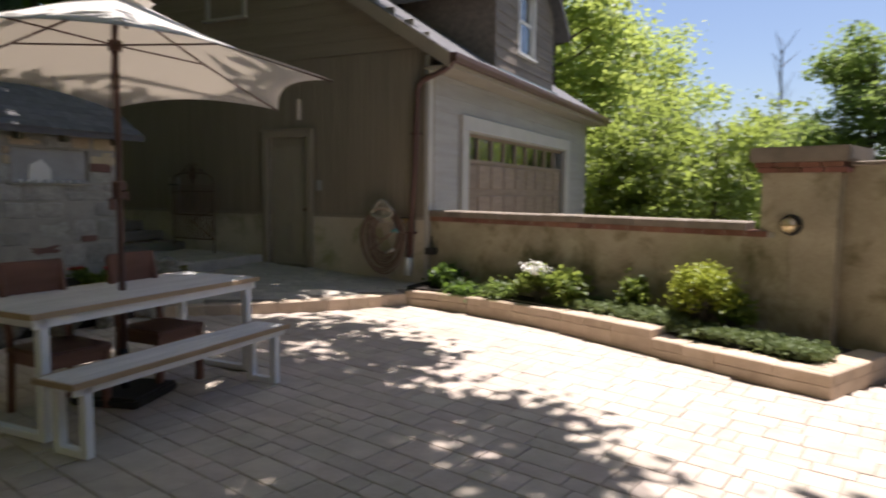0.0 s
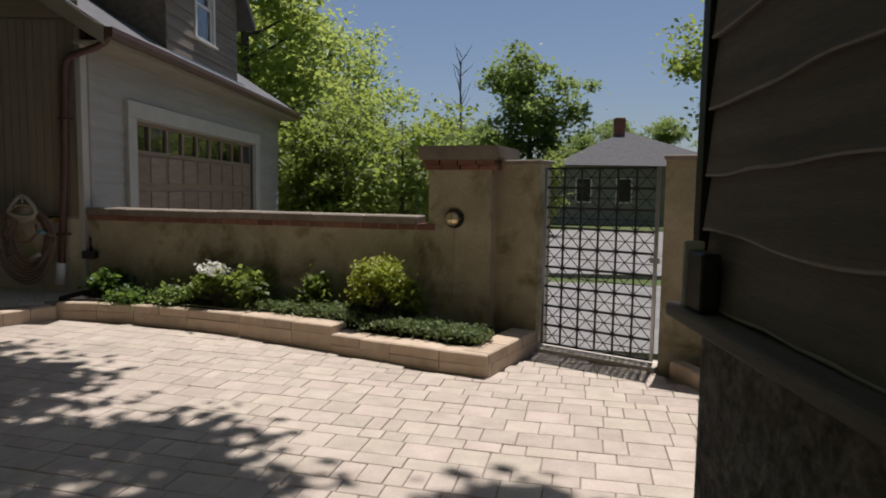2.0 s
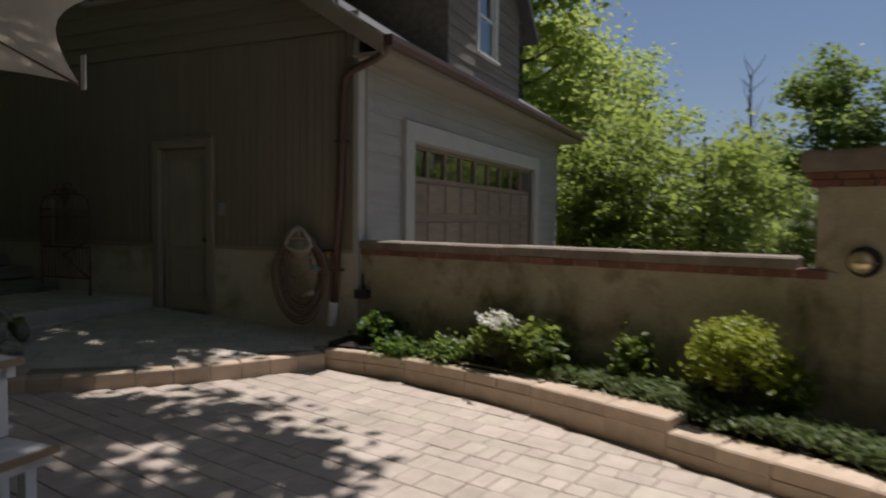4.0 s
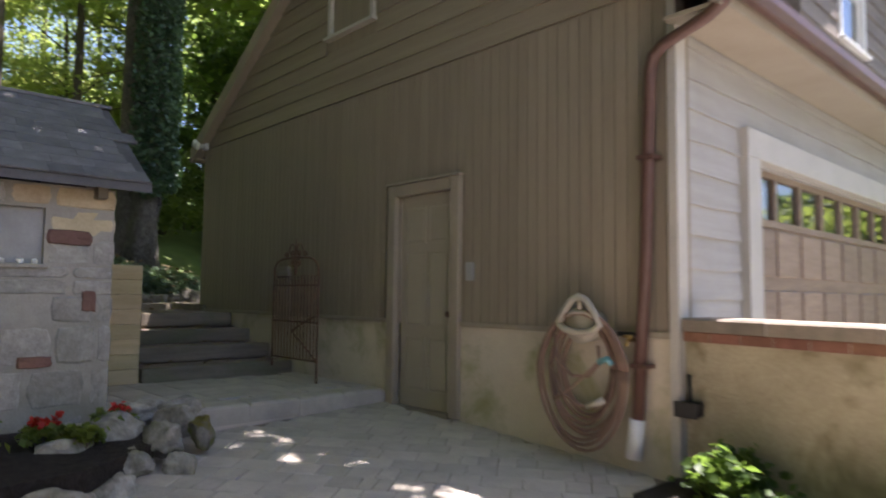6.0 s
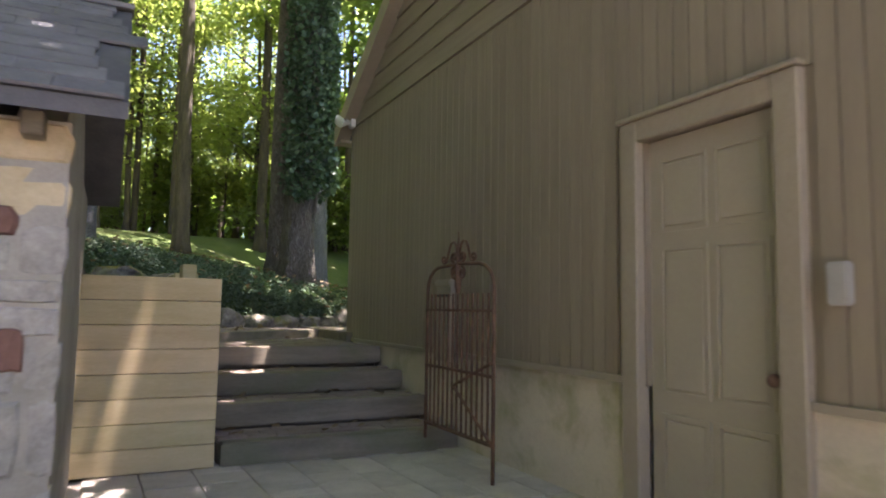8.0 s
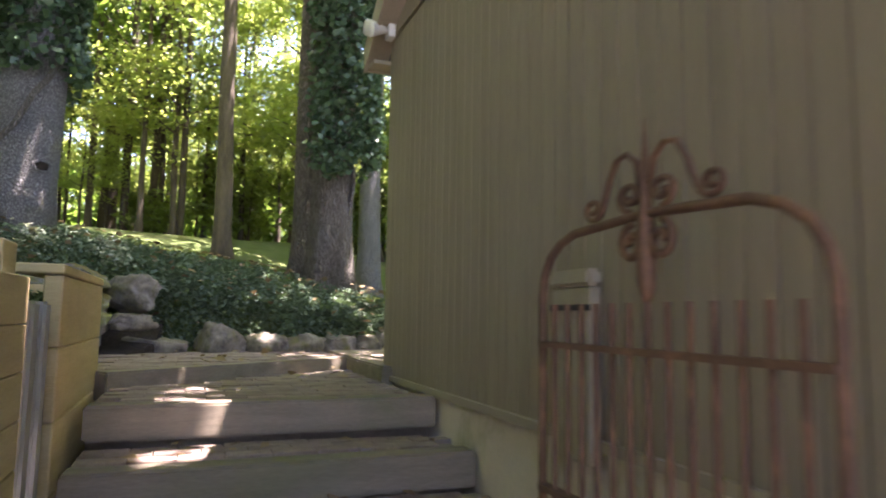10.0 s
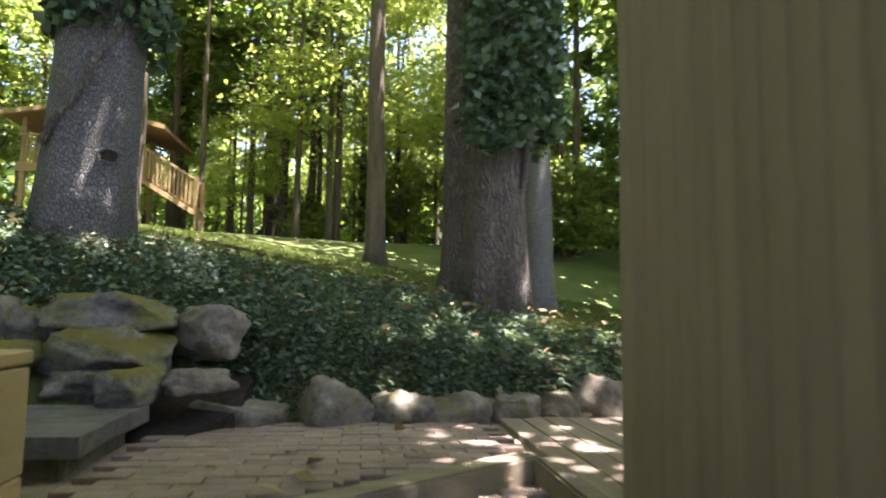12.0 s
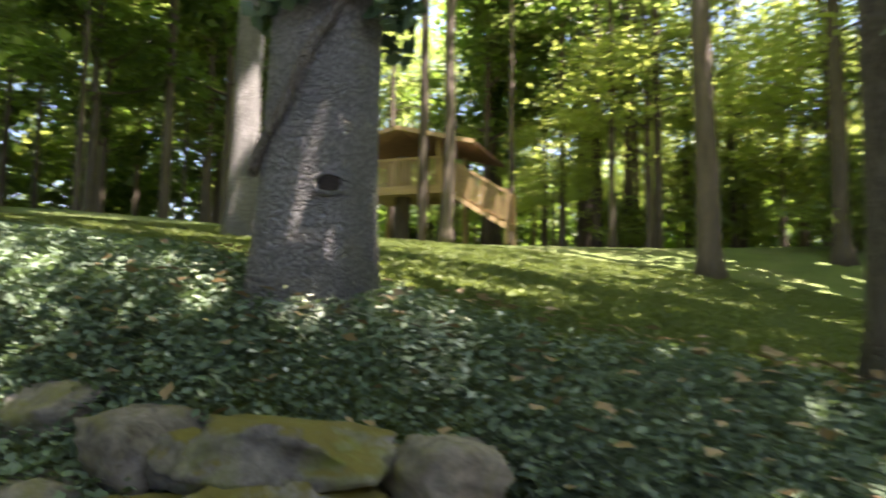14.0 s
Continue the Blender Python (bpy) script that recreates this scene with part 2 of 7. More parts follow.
M_STONE_RED = surf("red_wall_stone", (0.17, 0.09, 0.07), (0.25, 0.135, 0.105), 5, 35, 0.9, 0.6, rnd=0.15, depth=0.015)
M_MORTAR = surf("mortar", (0.30, 0.275, 0.235), (0.41, 0.38, 0.33), 6, 60, 0.95, 0.6, stain=(0.16, 0.17, 0.12), stain_amount=0.25)
def barky(name, dark, pale, scale, stretch, depth):
    """Bark: plates parted by dark cracks, with a fine grain over them."""
    m = surf(name, tuple(c * 0.8 for c in pale), tuple(c * 1.1 for c in pale), 3, 45, 0.95, 0.0)
    nt = m.node_tree
    bsdf = nt.nodes["Principled BSDF"]
    tone = bsdf.inputs["Base Color"].links[0].from_socket
    tex = nt.nodes.new("ShaderNodeTexCoord")
    warp = node(nt, "ShaderNodeTexNoise", Scale=3.5, Detail=5.0)
    nt.links.new(tex.outputs["Object"], warp.inputs["Vector"])
    add = nt.nodes.new("ShaderNodeVectorMath")
    add.operation = "MULTIPLY_ADD"
    add.inputs[1].default_value = (0.24, 0.24, 0.24)
    nt.links.new(warp.outputs["Color"], add.inputs[0])
    nt.links.new(tex.outputs["Object"], add.inputs[2])
    mp = nt.nodes.new("ShaderNodeMapping")
    mp.inputs["Scale"].default_value = stretch
    nt.links.new(add.outputs[0], mp.inputs[0])
    vor = node(nt, "ShaderNodeTexVoronoi", Scale=scale)
    vor.feature = "DISTANCE_TO_EDGE"
    nt.links.new(mp.outputs[0], vor.inputs["Vector"])
    fine = node(nt, "ShaderNodeTexNoise", Scale=scale * 2.2, Detail=6.0, Roughness=0.7)
    nt.links.new(mp.outputs[0], fine.inputs["Vector"])
    ramp = nt.nodes.new("ShaderNodeValToRGB")
    ramp.color_ramp.elements[0].position, ramp.color_ramp.elements[1].position = 0.0, 0.24
    nt.links.new(vor.outputs["Distance"], ramp.inputs[0])
    hgt = nt.nodes.new("ShaderNodeMath")
    hgt.operation = "MULTIPLY_ADD"
    hgt.inputs[1].default_value = 0.9
    nt.links.new(fine.outputs["Fac"], hgt.inputs[0])
    nt.links.new(ramp.outputs[0], hgt.inputs[2])
    mx = nt.nodes.new("ShaderNodeMix")
    mx.data_type = "RGBA"
    mx.inputs[6].default_value = (*dark, 1)
    nt.links.new(ramp.outputs[0], mx.inputs[0])
    nt.links.new(tone, mx.inputs[7])
    nt.links.new(mx.outputs[2], bsdf.inputs["Base Color"])
    bp = node(nt, "ShaderNodeBump", Strength=0.9, Distance=depth)
    nt.links.new(hgt.outputs[0], bp.inputs["Height"])
    nt.links.new(bp.outputs[0], bsdf.inputs["Normal"])
    return m



def moss_top(m, colour):
    """Moss where the stone faces up, broken by noise."""
    nt = m.node_tree
    bsdf = nt.nodes["Principled BSDF"]
    tone = bsdf.inputs["Base Color"].links[0].from_socket
    geo = nt.nodes.new("ShaderNodeNewGeometry")
    sep = nt.nodes.new("ShaderNodeSeparateXYZ")
    nt.links.new(geo.outputs["Normal"], sep.inputs[0])
    nz = node(nt, "ShaderNodeTexNoise", Scale=7.0, Detail=6.0, Roughness=0.7)
    nt.links.new(geo.outputs["Position"], nz.inputs["Vector"])
    mul = nt.nodes.new("ShaderNodeMath")
    mul.operation = "MULTIPLY_ADD"
    mul.inputs[1].default_value = 0.35
    nt.links.new(sep.outputs["Z"], mul.inputs[0])
    nt.links.new(nz.outputs["Fac"], mul.inputs[2])
    ramp = nt.nodes.new("ShaderNodeValToRGB")
    ramp.color_ramp.elements[0].position, ramp.color_ramp.elements[1].position = 0.62, 0.76
    nt.links.new(mul.outputs[0], ramp.inputs[0])
    mx = nt.nodes.new("ShaderNodeMix")
    mx.data_type = "RGBA"
    nt.links.new(ramp.outputs[0], mx.inputs[0])
    nt.links.new(tone, mx.inputs[6])
    mx.inputs[7].default_value = (*colour, 1)
    nt.links.new(mx.outputs[2], bsdf.inputs["Base Color"])


moss_top(M_MOSS_ROCK, (0.14, 0.122, 0.03))
M_BARK = barky("grey_plate_bark", (0.14, 0.136, 0.134), (0.33, 0.32, 0.32), 52, (1.0, 1.0, 0.42), 0.035)
M_BARK_BROWN = barky("ridged_brown_bark", (0.12, 0.104, 0.088), (0.24, 0.215, 0.185), 38, (1.0, 1.0, 0.08), 0.04)
M_BARK_FAR = surf("dark_bark", (0.045, 0.036, 0.028), (0.12, 0.095, 0.072), 3, 16, 0.95, 0.8, rnd=0.25, stretch=(2, 2, 0.4), depth=0.04)
M_GRASS = surf("lawn", (0.05, 0.075, 0.018), (0.105, 0.14, 0.038), 1.2, 60, 0.95, 0.8, stain=(0.17, 0.15, 0.07), stain_scale=0.5, stain_amount=0.2, depth=0.04)
M_GRAVEL = surf("gravel_drive", (0.16, 0.15, 0.145), (0.27, 0.26, 0.25), 2, 90, 0.95, 0.5)
M_LEAF = leafy("leaf_green", (0.06, 0.095, 0.026), (0.13, 0.18, 0.048), (0.33, 0.43, 0.11), 0.5)
M_LEAF_BRIGHT = leafy("leaf_bright", (0.075, 0.115, 0.022), (0.16, 0.215, 0.045), (0.36, 0.44, 0.09), 0.5)
# Brightened yellow-green leaf tone; in the woods it paints in sunlight.
M_LEAF_SPRING = leafy("leaf_spring", (0.10, 0.16, 0.03), (0.20, 0.28, 0.06), (0.5, 0.58, 0.14), 0.52)
M_LEAF_GOLD = leafy("leaf_gold", (0.24, 0.30, 0.035), (0.42, 0.47, 0.07), (0.5, 0.55, 0.08), 0.4)
# Darker leaf tone; in the woods it paints in the shade.
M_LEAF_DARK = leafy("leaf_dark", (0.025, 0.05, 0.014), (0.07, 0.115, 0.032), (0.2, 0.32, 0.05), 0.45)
M_IVY = leafy("ivy_leaf", (0.035, 0.075, 0.038), (0.10, 0.165, 0.10), (0.08, 0.15, 0.04), 0.2, 0.35)
M_JUNIPER = leafy("juniper", (0.09, 0.13, 0.05), (0.19, 0.23, 0.10), (0.2, 0.26, 0.08), 0.3, 0.6)
M_VINCA = leafy("ground_cover_leaf", (0.10, 0.15, 0.10), (0.21, 0.275, 0.19), (0.14, 0.22, 0.07), 0.26, 0.65)
M_VINCA.node_tree.nodes["Principled BSDF"].inputs["Specular IOR Level"].default_value = 0.18
M_PALE_LEAF = leafy("pale_cover_leaf", (0.30, 0.36, 0.25), (0.62, 0.66, 0.52), (0.3, 0.36, 0.2), 0.25, 0.5)
M_GRASS_BLADE = leafy("grass_blade", (0.055, 0.08, 0.02), (0.12, 0.155, 0.045), (0.16, 0.2, 0.04), 0.35, 0.6)
M_PETAL = leafy("white_petal", (0.75, 0.73, 0.66), (0.85, 0.84, 0.80), (0.7, 0.68, 0.6), 0.3)
M_PETAL_RED = leafy("red_petal", (0.55, 0.03, 0.02), (0.75, 0.06, 0.04), (0.6, 0.05, 0.03), 0.3)
M_LITTER = leafy("fallen_leaf", (0.22, 0.15, 0.08), (0.40, 0.30, 0.18), (0.2, 0.14, 0.07), 0.2, 0.7)
M_GLASS = glassy("window_glass")
# Near-black colour standing in for the shade of unlit rooms.
M_ROOM_SHADE = plain("painted_room_shade", (0.03, 0.03, 0.03), 0.9)
M_HOSE = surf("tan_hose", (0.17, 0.107, 0.08), (0.26, 0.17, 0.13), 5, 60, 0.55, 0.1)
M_HOSE_GREY = surf("cream_plastic", (0.36, 0.33, 0.27), (0.45, 0.41, 0.34), 4, 60, 0.45, 0.06)
M_TRIM_GREY = plain("grey_plastic", (0.36, 0.35, 0.33), 0.5)
M_PLASTIC_WHITE = plain("white_plastic", (0.72, 0.72, 0.70), 0.4)
M_BRASS = plain("brass", (0.55, 0.40, 0.16), 0.35, 0.9)
M_STEEL = plain("steel", (0.45, 0.45, 0.45), 0.35, 0.9)
M_TEAL = plain("teal_plastic", (0.12, 0.30, 0.33), 0.4)
M_HOUSE_WALL = surf("grey_house_wall", (0.20, 0.20, 0.19), (0.27, 0.27, 0.255), 2, 30, 0.9, 0.2)

# Pale wood of the live edges, brightened for the light they catch.
M_LIVE_EDGE = surf("pale_live_edge", (0.34, 0.29, 0.24), (0.50, 0.44, 0.37), 6, 60, 0.8, 0.3)
M_ROCK_PALE = surf("pale_field_stone", (0.17, 0.155, 0.13), (0.46, 0.43, 0.37), 6, 26, 0.9, 0.8, rnd=0.12, hue=0.01, stain=(0.16, 0.15, 0.09), stain_scale=4, stain_amount=0.35, depth=0.03)
M_NICHE = surf("niche_render", (0.36, 0.35, 0.335), (0.46, 0.45, 0.43), 3, 40, 0.9, 0.25, stain=(0.30, 0.29, 0.27), stain_amount=0.3)

# ---- geometry helpers ----
def root(name, at, label, category, group="", kind=""):
    """A thing: an Empty at its base, which its parts hang from."""
    ob = new(name)
    ob.empty_display_size = 0.1
    ob.matrix_basis = Matrix.Translation(at)
    return tagged(ob, label, category, group, kind)


def adopt(ob, parent):
    ob.parent = parent
    if parent.type == "EMPTY" and parent.parent is None:
        ob.matrix_parent_inverse = parent.matrix_basis.inverted()
    return ob


def to_mesh(name, bm, material, smooth=False):
    me = bpy.data.meshes.new(name)
    bmesh.ops.recalc_face_normals(bm, faces=bm.faces)
    bm.to_mesh(me)
    bm.free()
    if smooth:
        me.shade_smooth()
    me.materials.append(material)
    return me


def part(name, bm, material, parent=None, label="", smooth=False):
    """One mesh object from a bmesh in world places, under a thing or a part."""
    ob = new(name, to_mesh(name, bm, material, smooth))
    if parent is not None:
        adopt(ob, parent)
    return tagged(ob, label)


def setting(name, bm, material, label="", smooth=False):
    return tagged(part(name, bm, material, None, label, smooth), kind="structure")


def piece(name, mesh, m, parent, label=""):
    """A piece that shares its mesh, at the pose m, under parent."""
    ob = new(name, mesh)
    ob.matrix_basis = m
    adopt(ob, parent)
    return tagged(ob, label)


def box(bm, x0, x1, y0, y1, z0, z1, m=None):
    vs = [Vector((x, y, z)) for x in (x0, x1) for y in (y0, y1) for z in (z0, z1)]
    if m is not None:
        vs = [m @ v for v in vs]
    v = [bm.verts.new(p) for p in vs]
    for f in ((0, 1, 3, 2), (4, 6, 7, 5), (0, 4, 5, 1), (2, 3, 7, 6), (0, 2, 6, 4), (1, 5, 7, 3)):
        bm.faces.new([v[i] for i in f])
    return bm


def boxes(*dims, m=None):
    bm = bmesh.new()
    for d in dims:
        box(bm, *d, m=m)
    return bm


def soft(bm, width=0.006, segments=1):
    bmesh.ops.bevel(bm, geom=list(bm.edges), offset=width, segments=segments, affect="EDGES", clamp_overlap=True)
    return bm


def prism(bm, pts, z0, z1):
    """A polygon in plan, drawn up from z0 to z1 (numbers, or functions of x and y)."""
    f0 = z0 if callable(z0) else (lambda x, y: z0)
    f1 = z1 if callable(z1) else (lambda x, y: z1)
    lo = [bm.verts.new((x, y, f0(x, y))) for x, y in pts]
    hi = [bm.verts.new((x, y, f1(x, y))) for x, y in pts]
    n = len(pts)
    bm.faces.new(lo[::-1])
    bm.faces.new(hi)
    for i in range(n):
        bm.faces.new((lo[i], lo[(i + 1) % n], hi[(i + 1) % n], hi[i]))
    return bm


def tube(bm, pts, radii, sides=8, closed_ends=True, wobble=0.0, rng=None):
    """A round bar swept along points; radii one number or one a point."""
    pts = [Vector(p) for p in pts]
    if not hasattr(radii, "__len__"):
        radii = [radii] * len(pts)
    rings = []
    side = None
    for i, p in enumerate(pts):
        d = (pts[min(i + 1, len(pts) - 1)] - pts[max(i - 1, 0)]).normalized()
        if side is None:
            side = d.orthogonal().normalized()
        side = (side - d * side.dot(d)).normalized()
        up = d.cross(side)
        ring = []
        for k in range(sides):
            a = 2 * math.pi * k / sides
            r = radii[i] * (1 + (rng.uniform(-wobble, wobble) if rng and wobble else 0))
            ring.append(bm.verts.new(p + (side * math.cos(a) + up * math.sin(a)) * r))
        rings.append(ring)
    for a, b in zip(rings, rings[1:]):
        for k in range(sides):
            bm.faces.new((a[k], a[(k + 1) % sides], b[(k + 1) % sides], b[k]))
    if closed_ends:
        bm.faces.new(rings[0][::-1])
        bm.faces.new(rings[-1])
    return bm


def slab_mesh(name, sx, sy, sz, material, c=0.006):
    """A small block with chamfered top edges, its top face at z = 0."""
    bm = bmesh.new()
    x, y = sx / 2, sy / 2
    lo = [bm.verts.new(p) for p in ((-x, -y, -sz), (x, -y, -sz), (x, y, -sz), (-x, y, -sz))]
    mid = [bm.verts.new(p) for p in ((-x, -y, -c), (x, -y, -c), (x, y, -c), (-x, y, -c))]
    hi = [bm.verts.new(p) for p in ((c - x, c - y, 0), (x - c, c - y, 0), (x - c, y - c, 0), (c - x, y - c, 0))]
    for a, b in ((lo, mid), (mid, hi)):
        for k in range(4):
            bm.faces.new((a[k], a[(k + 1) % 4], b[(k + 1) % 4], b[k]))
    bm.faces.new(hi)
    bm.faces.new(lo[::-1])
    return to_mesh(name, bm, material)


def rock_bm(size, seed, at=(0, 0, 0), turn=0.0, rough=0.22, flat=0.0):
    """An uneven stone; flat presses its top level."""
    bm = bmesh.new()
    bmesh.ops.create_icosphere(bm, subdivisions=4, radius=1.0)
    rng = random.Random(seed)
    off = Vector((rng.uniform(-50, 50), rng.uniform(-50, 50), rng.uniform(-50, 50)))
    cuts = [(Vector((rng.gauss(0, 1), rng.gauss(0, 1), rng.gauss(0, 0.8))).normalized(), rng.uniform(0.62, 0.95)) for _ in range(12)]
    m = Matrix.Translation(at) @ Matrix.Rotation(turn, 4, "Z")
    for v in bm.verts:
        p = v.co.copy()
        p = p.lerp(p / max(abs(p.x), abs(p.y), abs(p.z)), 0.42)
        for n, d in cuts:
            over = p.dot(n) - d
            if over > 0:
                p -= n * over * 0.92
        p *= 1.0 + rough * noise.noise(p * 1.3 + off) + 0.10 * noise.noise(p * 3.5 + off) + 0.07 * noise.noise(p * 8 + off) + 0.04 * noise.noise(p * 19 + off)
        if flat and p.z > 1 - flat:
            p.z = 1 - flat + (p.z - 1 + flat) * 0.15
        v.co = m @ Vector((p.x * size[0], p.y * size[1], p.z * size[2]))
    return bm


def leaf_mesh(name, centres, normals_up, size, material, seed=0, jitter=0.35, long=1.5, fold=0.25):
    """Many leaves in one mesh: each a small folded blade at a centre."""
    rng = np.random.default_rng(seed)
    c = np.asarray(centres, dtype=float)
    n = len(c)
    s = size * (1 + jitter * rng.uniform(-1, 1, n))
    nz = rng.normal(0, 1, (n, 3))
    nz[:, 2] = np.abs(nz[:, 2]) + normals_up
    nz /= np.linalg.norm(nz, axis=1)[:, None]
    t = rng.normal(0, 1, (n, 3))
    t -= nz * (t * nz).sum(1)[:, None]
    t /= np.linalg.norm(t, axis=1)[:, None]
    b = np.cross(nz, t)
    half = s[:, None] * 0.5
    tip = c + t * half * long
    base = c - t * half * long
    lift = nz * half * fold
    left = c + b * half + lift - t * half * 0.2
    right = c - b * half + lift - t * half * 0.2
    verts = np.stack([base, right, tip, left], 1).reshape(-1, 3)
    idx = np.arange(n)[:, None] * 4
    faces = np.concatenate([idx + np.array([[0, 1, 2]]), idx + np.array([[0, 2, 3]])], 1).reshape(-1, 3)
    me = bpy.data.meshes.new(name)
    me.vertices.add(len(verts))
    me.vertices.foreach_set("co", verts.ravel())
    me.loops.add(faces.size)
    me.loops.foreach_set("vertex_index", faces.ravel().astype(np.int32))
    me.polygons.add(len(faces))
    me.polygons.foreach_set("loop_start", np.arange(0, faces.size, 3, dtype=np.int32))
    me.polygons.foreach_set("loop_total", np.full(len(faces), 3, dtype=np.int32))
    me.update(calc_edges=True)
    me.materials.append(material)
    return me


def clumps(rng, centres, per, spread, squash=0.6):
    """Places of leaves in clumps round the centres."""
    out = []
    for ctr in centres:
        p = rng.normal(0, 1, (per, 3)) * spread * rng.uniform(0.6, 1.3)
        p[:, 2] *= squash
        out.append(p + np.asarray(ctr))
    return np.concatenate(out)


# ---- levels of the ground ----
def smooth01(t):
    t = max(0.0, min(1.0, t))
    return t * t * (3 - 2 * t)


def patio_z(x, y):
    return 0.02 * max(0.0, min(9.0, -x))


def upper_z(x, y):
    """The paving between the kerb and the barn door."""
    d = (x + 4.88) * -0.785 + (y - 8.24) * 0.62
    return 0.245 + 0.065 * max(0.0, d)


def land_z(x, y):
    """The wooded ground behind the barn, rising to the west and falling to the north."""
    s = max(0.0, -14.5 - x)
    yy = max(-6.0, min(22.0, y))
    yy = yy if yy > 5 else 5 - (5 - yy) * 0.6
    yy += (3.3 - yy) * smooth01((s - 11.0) / 8.0)
    z = 1.50 - 0.19 * (yy - 9.0) * smooth01((s + 0.6) / 1.2) + 0.30 * smooth01(s / 1.15) + 0.089 * min(s, 15.9) + 0.012 * max(0, s - 15.9)
    z += 0.05 * noise.noise(Vector((x * 0.35, y * 0.35, 0)))
    return z

# ---- ground ----
def ground_z(x, y):
    """One sheet: the low courtyard and drive in the east, the bank and woods in the west."""
    north = smooth01((y - 6.4) / 0.7)
    west = smooth01((-12.9 - 1.52 * north - x) / (1.9 - 1.55 * north))
    low = -0.12 if x > -12 else -0.12 + 1.15 * smooth01((-11.5 - x) / 1.2)
    side = smooth01((5.6 - y) / 2.5) * smooth01((-9.0 - x) / 3.5)
    return low * (1 - max(west, side)) + (land_z(x, y) if x < -8 else 0) * max(west, side)


def grid_sheet(bm, xs, ys, fz):
    rows = [[bm.verts.new((x, y, fz(x, y))) for x in xs] for y in ys]
    for a, b in zip(rows, rows[1:]):
        for i in range(len(xs) - 1):
            bm.faces.new((a[i], a[i + 1], b[i + 1], b[i]))
    return bm


gx = [-900, -400, -200, -120, -80, -60, -50] + [-44 + 0.9 * i for i in range(32)] + [-15.2 + 0.3 * i for i in range(14)] + [-10, -8, -5, 0, 5, 10, 20, 30, 60, 120, 300, 900]
gy = [-900, -300, -120, -60, -40] + [-30 + 1.2 * i for i in range(28)] + [3.6 + 0.5 * i for i in range(20)] + [14 + 1.5 * i for i in range(14)] + [40, 60, 100, 200, 400, 900]
setting("ground", grid_sheet(bmesh.new(), gx, gy, ground_z), M_GRASS, "mown lawn with sun patches, rising towards the woods", True)

# gravel drive north of the courtyard wall
setting("road", prism(bmesh.new(), [(-4.9, 9.3), (14, 5.0), (30, 8.0), (30, 12.2), (6, 12.6), (1.5, 13.2), (-4.9, 13.6)], -0.2, -0.02), M_GRAVEL, "pale gravel drive beyond the iron gate")
setting("pavement", prism(bmesh.new(), [(-4.9, 14.9), (6, 14.5), (30, 14.0), (30, 31), (-2.0, 31), (-4.9, 30)], -0.2, -0.03), M_GRAVEL, "grey yard in front of the neighbouring house")

# ---- patio ----
PLANTER = [(-4.86, 8.25), (-4.4, 8.26), (-3.94, 8.20), (-3.26, 8.03), (-2.6, 7.80), (-1.97, 7.52), (-1.53, 7.32), (-0.92, 7.02), (-0.45, 6.80), (-0.03, 6.63)]
KERB = [(-4.86, 8.25), (-5.44, 7.32), (-6.05, 6.62), (-6.6, 6.1), (-7.2, 5.5)]
patio_pts = PLANTER + [(0.55, 7.72), (1.5, 7.03), (1.62, 6.75), (2.2, 5.4), (2.2, -4), (-8.4, -4), (-8.4, 5.0)] + KERB[::-1][:-1]
pb_ = prism(bmesh.new(), PLANTER + [(0.0, 6.66), (0.0, -4), (-8.4, -4), (-8.4, 5.0)] + KERB[::-1][:-1], -0.2, lambda x, y: patio_z(x, y) - 0.012)
prism(pb_, [(0.0, 6.66), (0.55, 7.72), (1.5, 7.03), (1.62, 6.75), (2.2, 5.4), (2.2, -4), (0.0, -4)], -0.2, -0.012)
patio_base = setting("floor", pb_, M_JOINT, "sandy joints under concrete courtyard pavers")


def wall_run(bm, a, b, z0, z1, t_front, t_back=0.0):
    """A straight wall from a to b in plan; t_front metres to the right of the way, t_back to the left."""
    d = (Vector(b) - Vector(a)).normalized()
    n = Vector((d.y, -d.x))
    pts = [Vector(a) + n * t_front, Vector(b) + n * t_front, Vector(b) - n * t_back, Vector(a) - n * t_back]
    return prism(bm, [(p.x, p.y) for p in pts], z0, z1)


# low courtyard wall from the barn to the pillar
LW_A, LW_B = (-4.93, 9.05), (-0.5, 8.09)
wall_low = setting("wall_low", wall_run(bmesh.new(), LW_A, LW_B, -0.2, 1.19, 0.0, 0.26), M_STUCCO, "low stained stucco courtyard wall", False)
lw_d = (Vector(LW_B) - Vector(LW_A)).normalized()
lw_len = (Vector(LW_B) - Vector(LW_A)).length
lw_yaw = math.atan2(lw_d.y, lw_d.x)
lw_m = Matrix.Translation((LW_A[0], LW_A[1], 0)) @ Matrix.Rotation(lw_yaw, 4, "Z")

# planting bed
bed_pts = [(x + 0.05, y + 0.1) for x, y in PLANTER] + [(0.40, 7.72), (0.05, 7.95), (-0.5, 8.15), (-4.93, 9.1), (-4.95, 8.45)]
setting("ground_bed", prism(bmesh.new(), bed_pts, -0.1, lambda x, y: 0.17 + 0.10 * smooth01((-0.8 - x) / 1.5) + 0.06 * max(0, min(1, y - 7.6))), M_SOIL, "dark mulch of the planting bed")

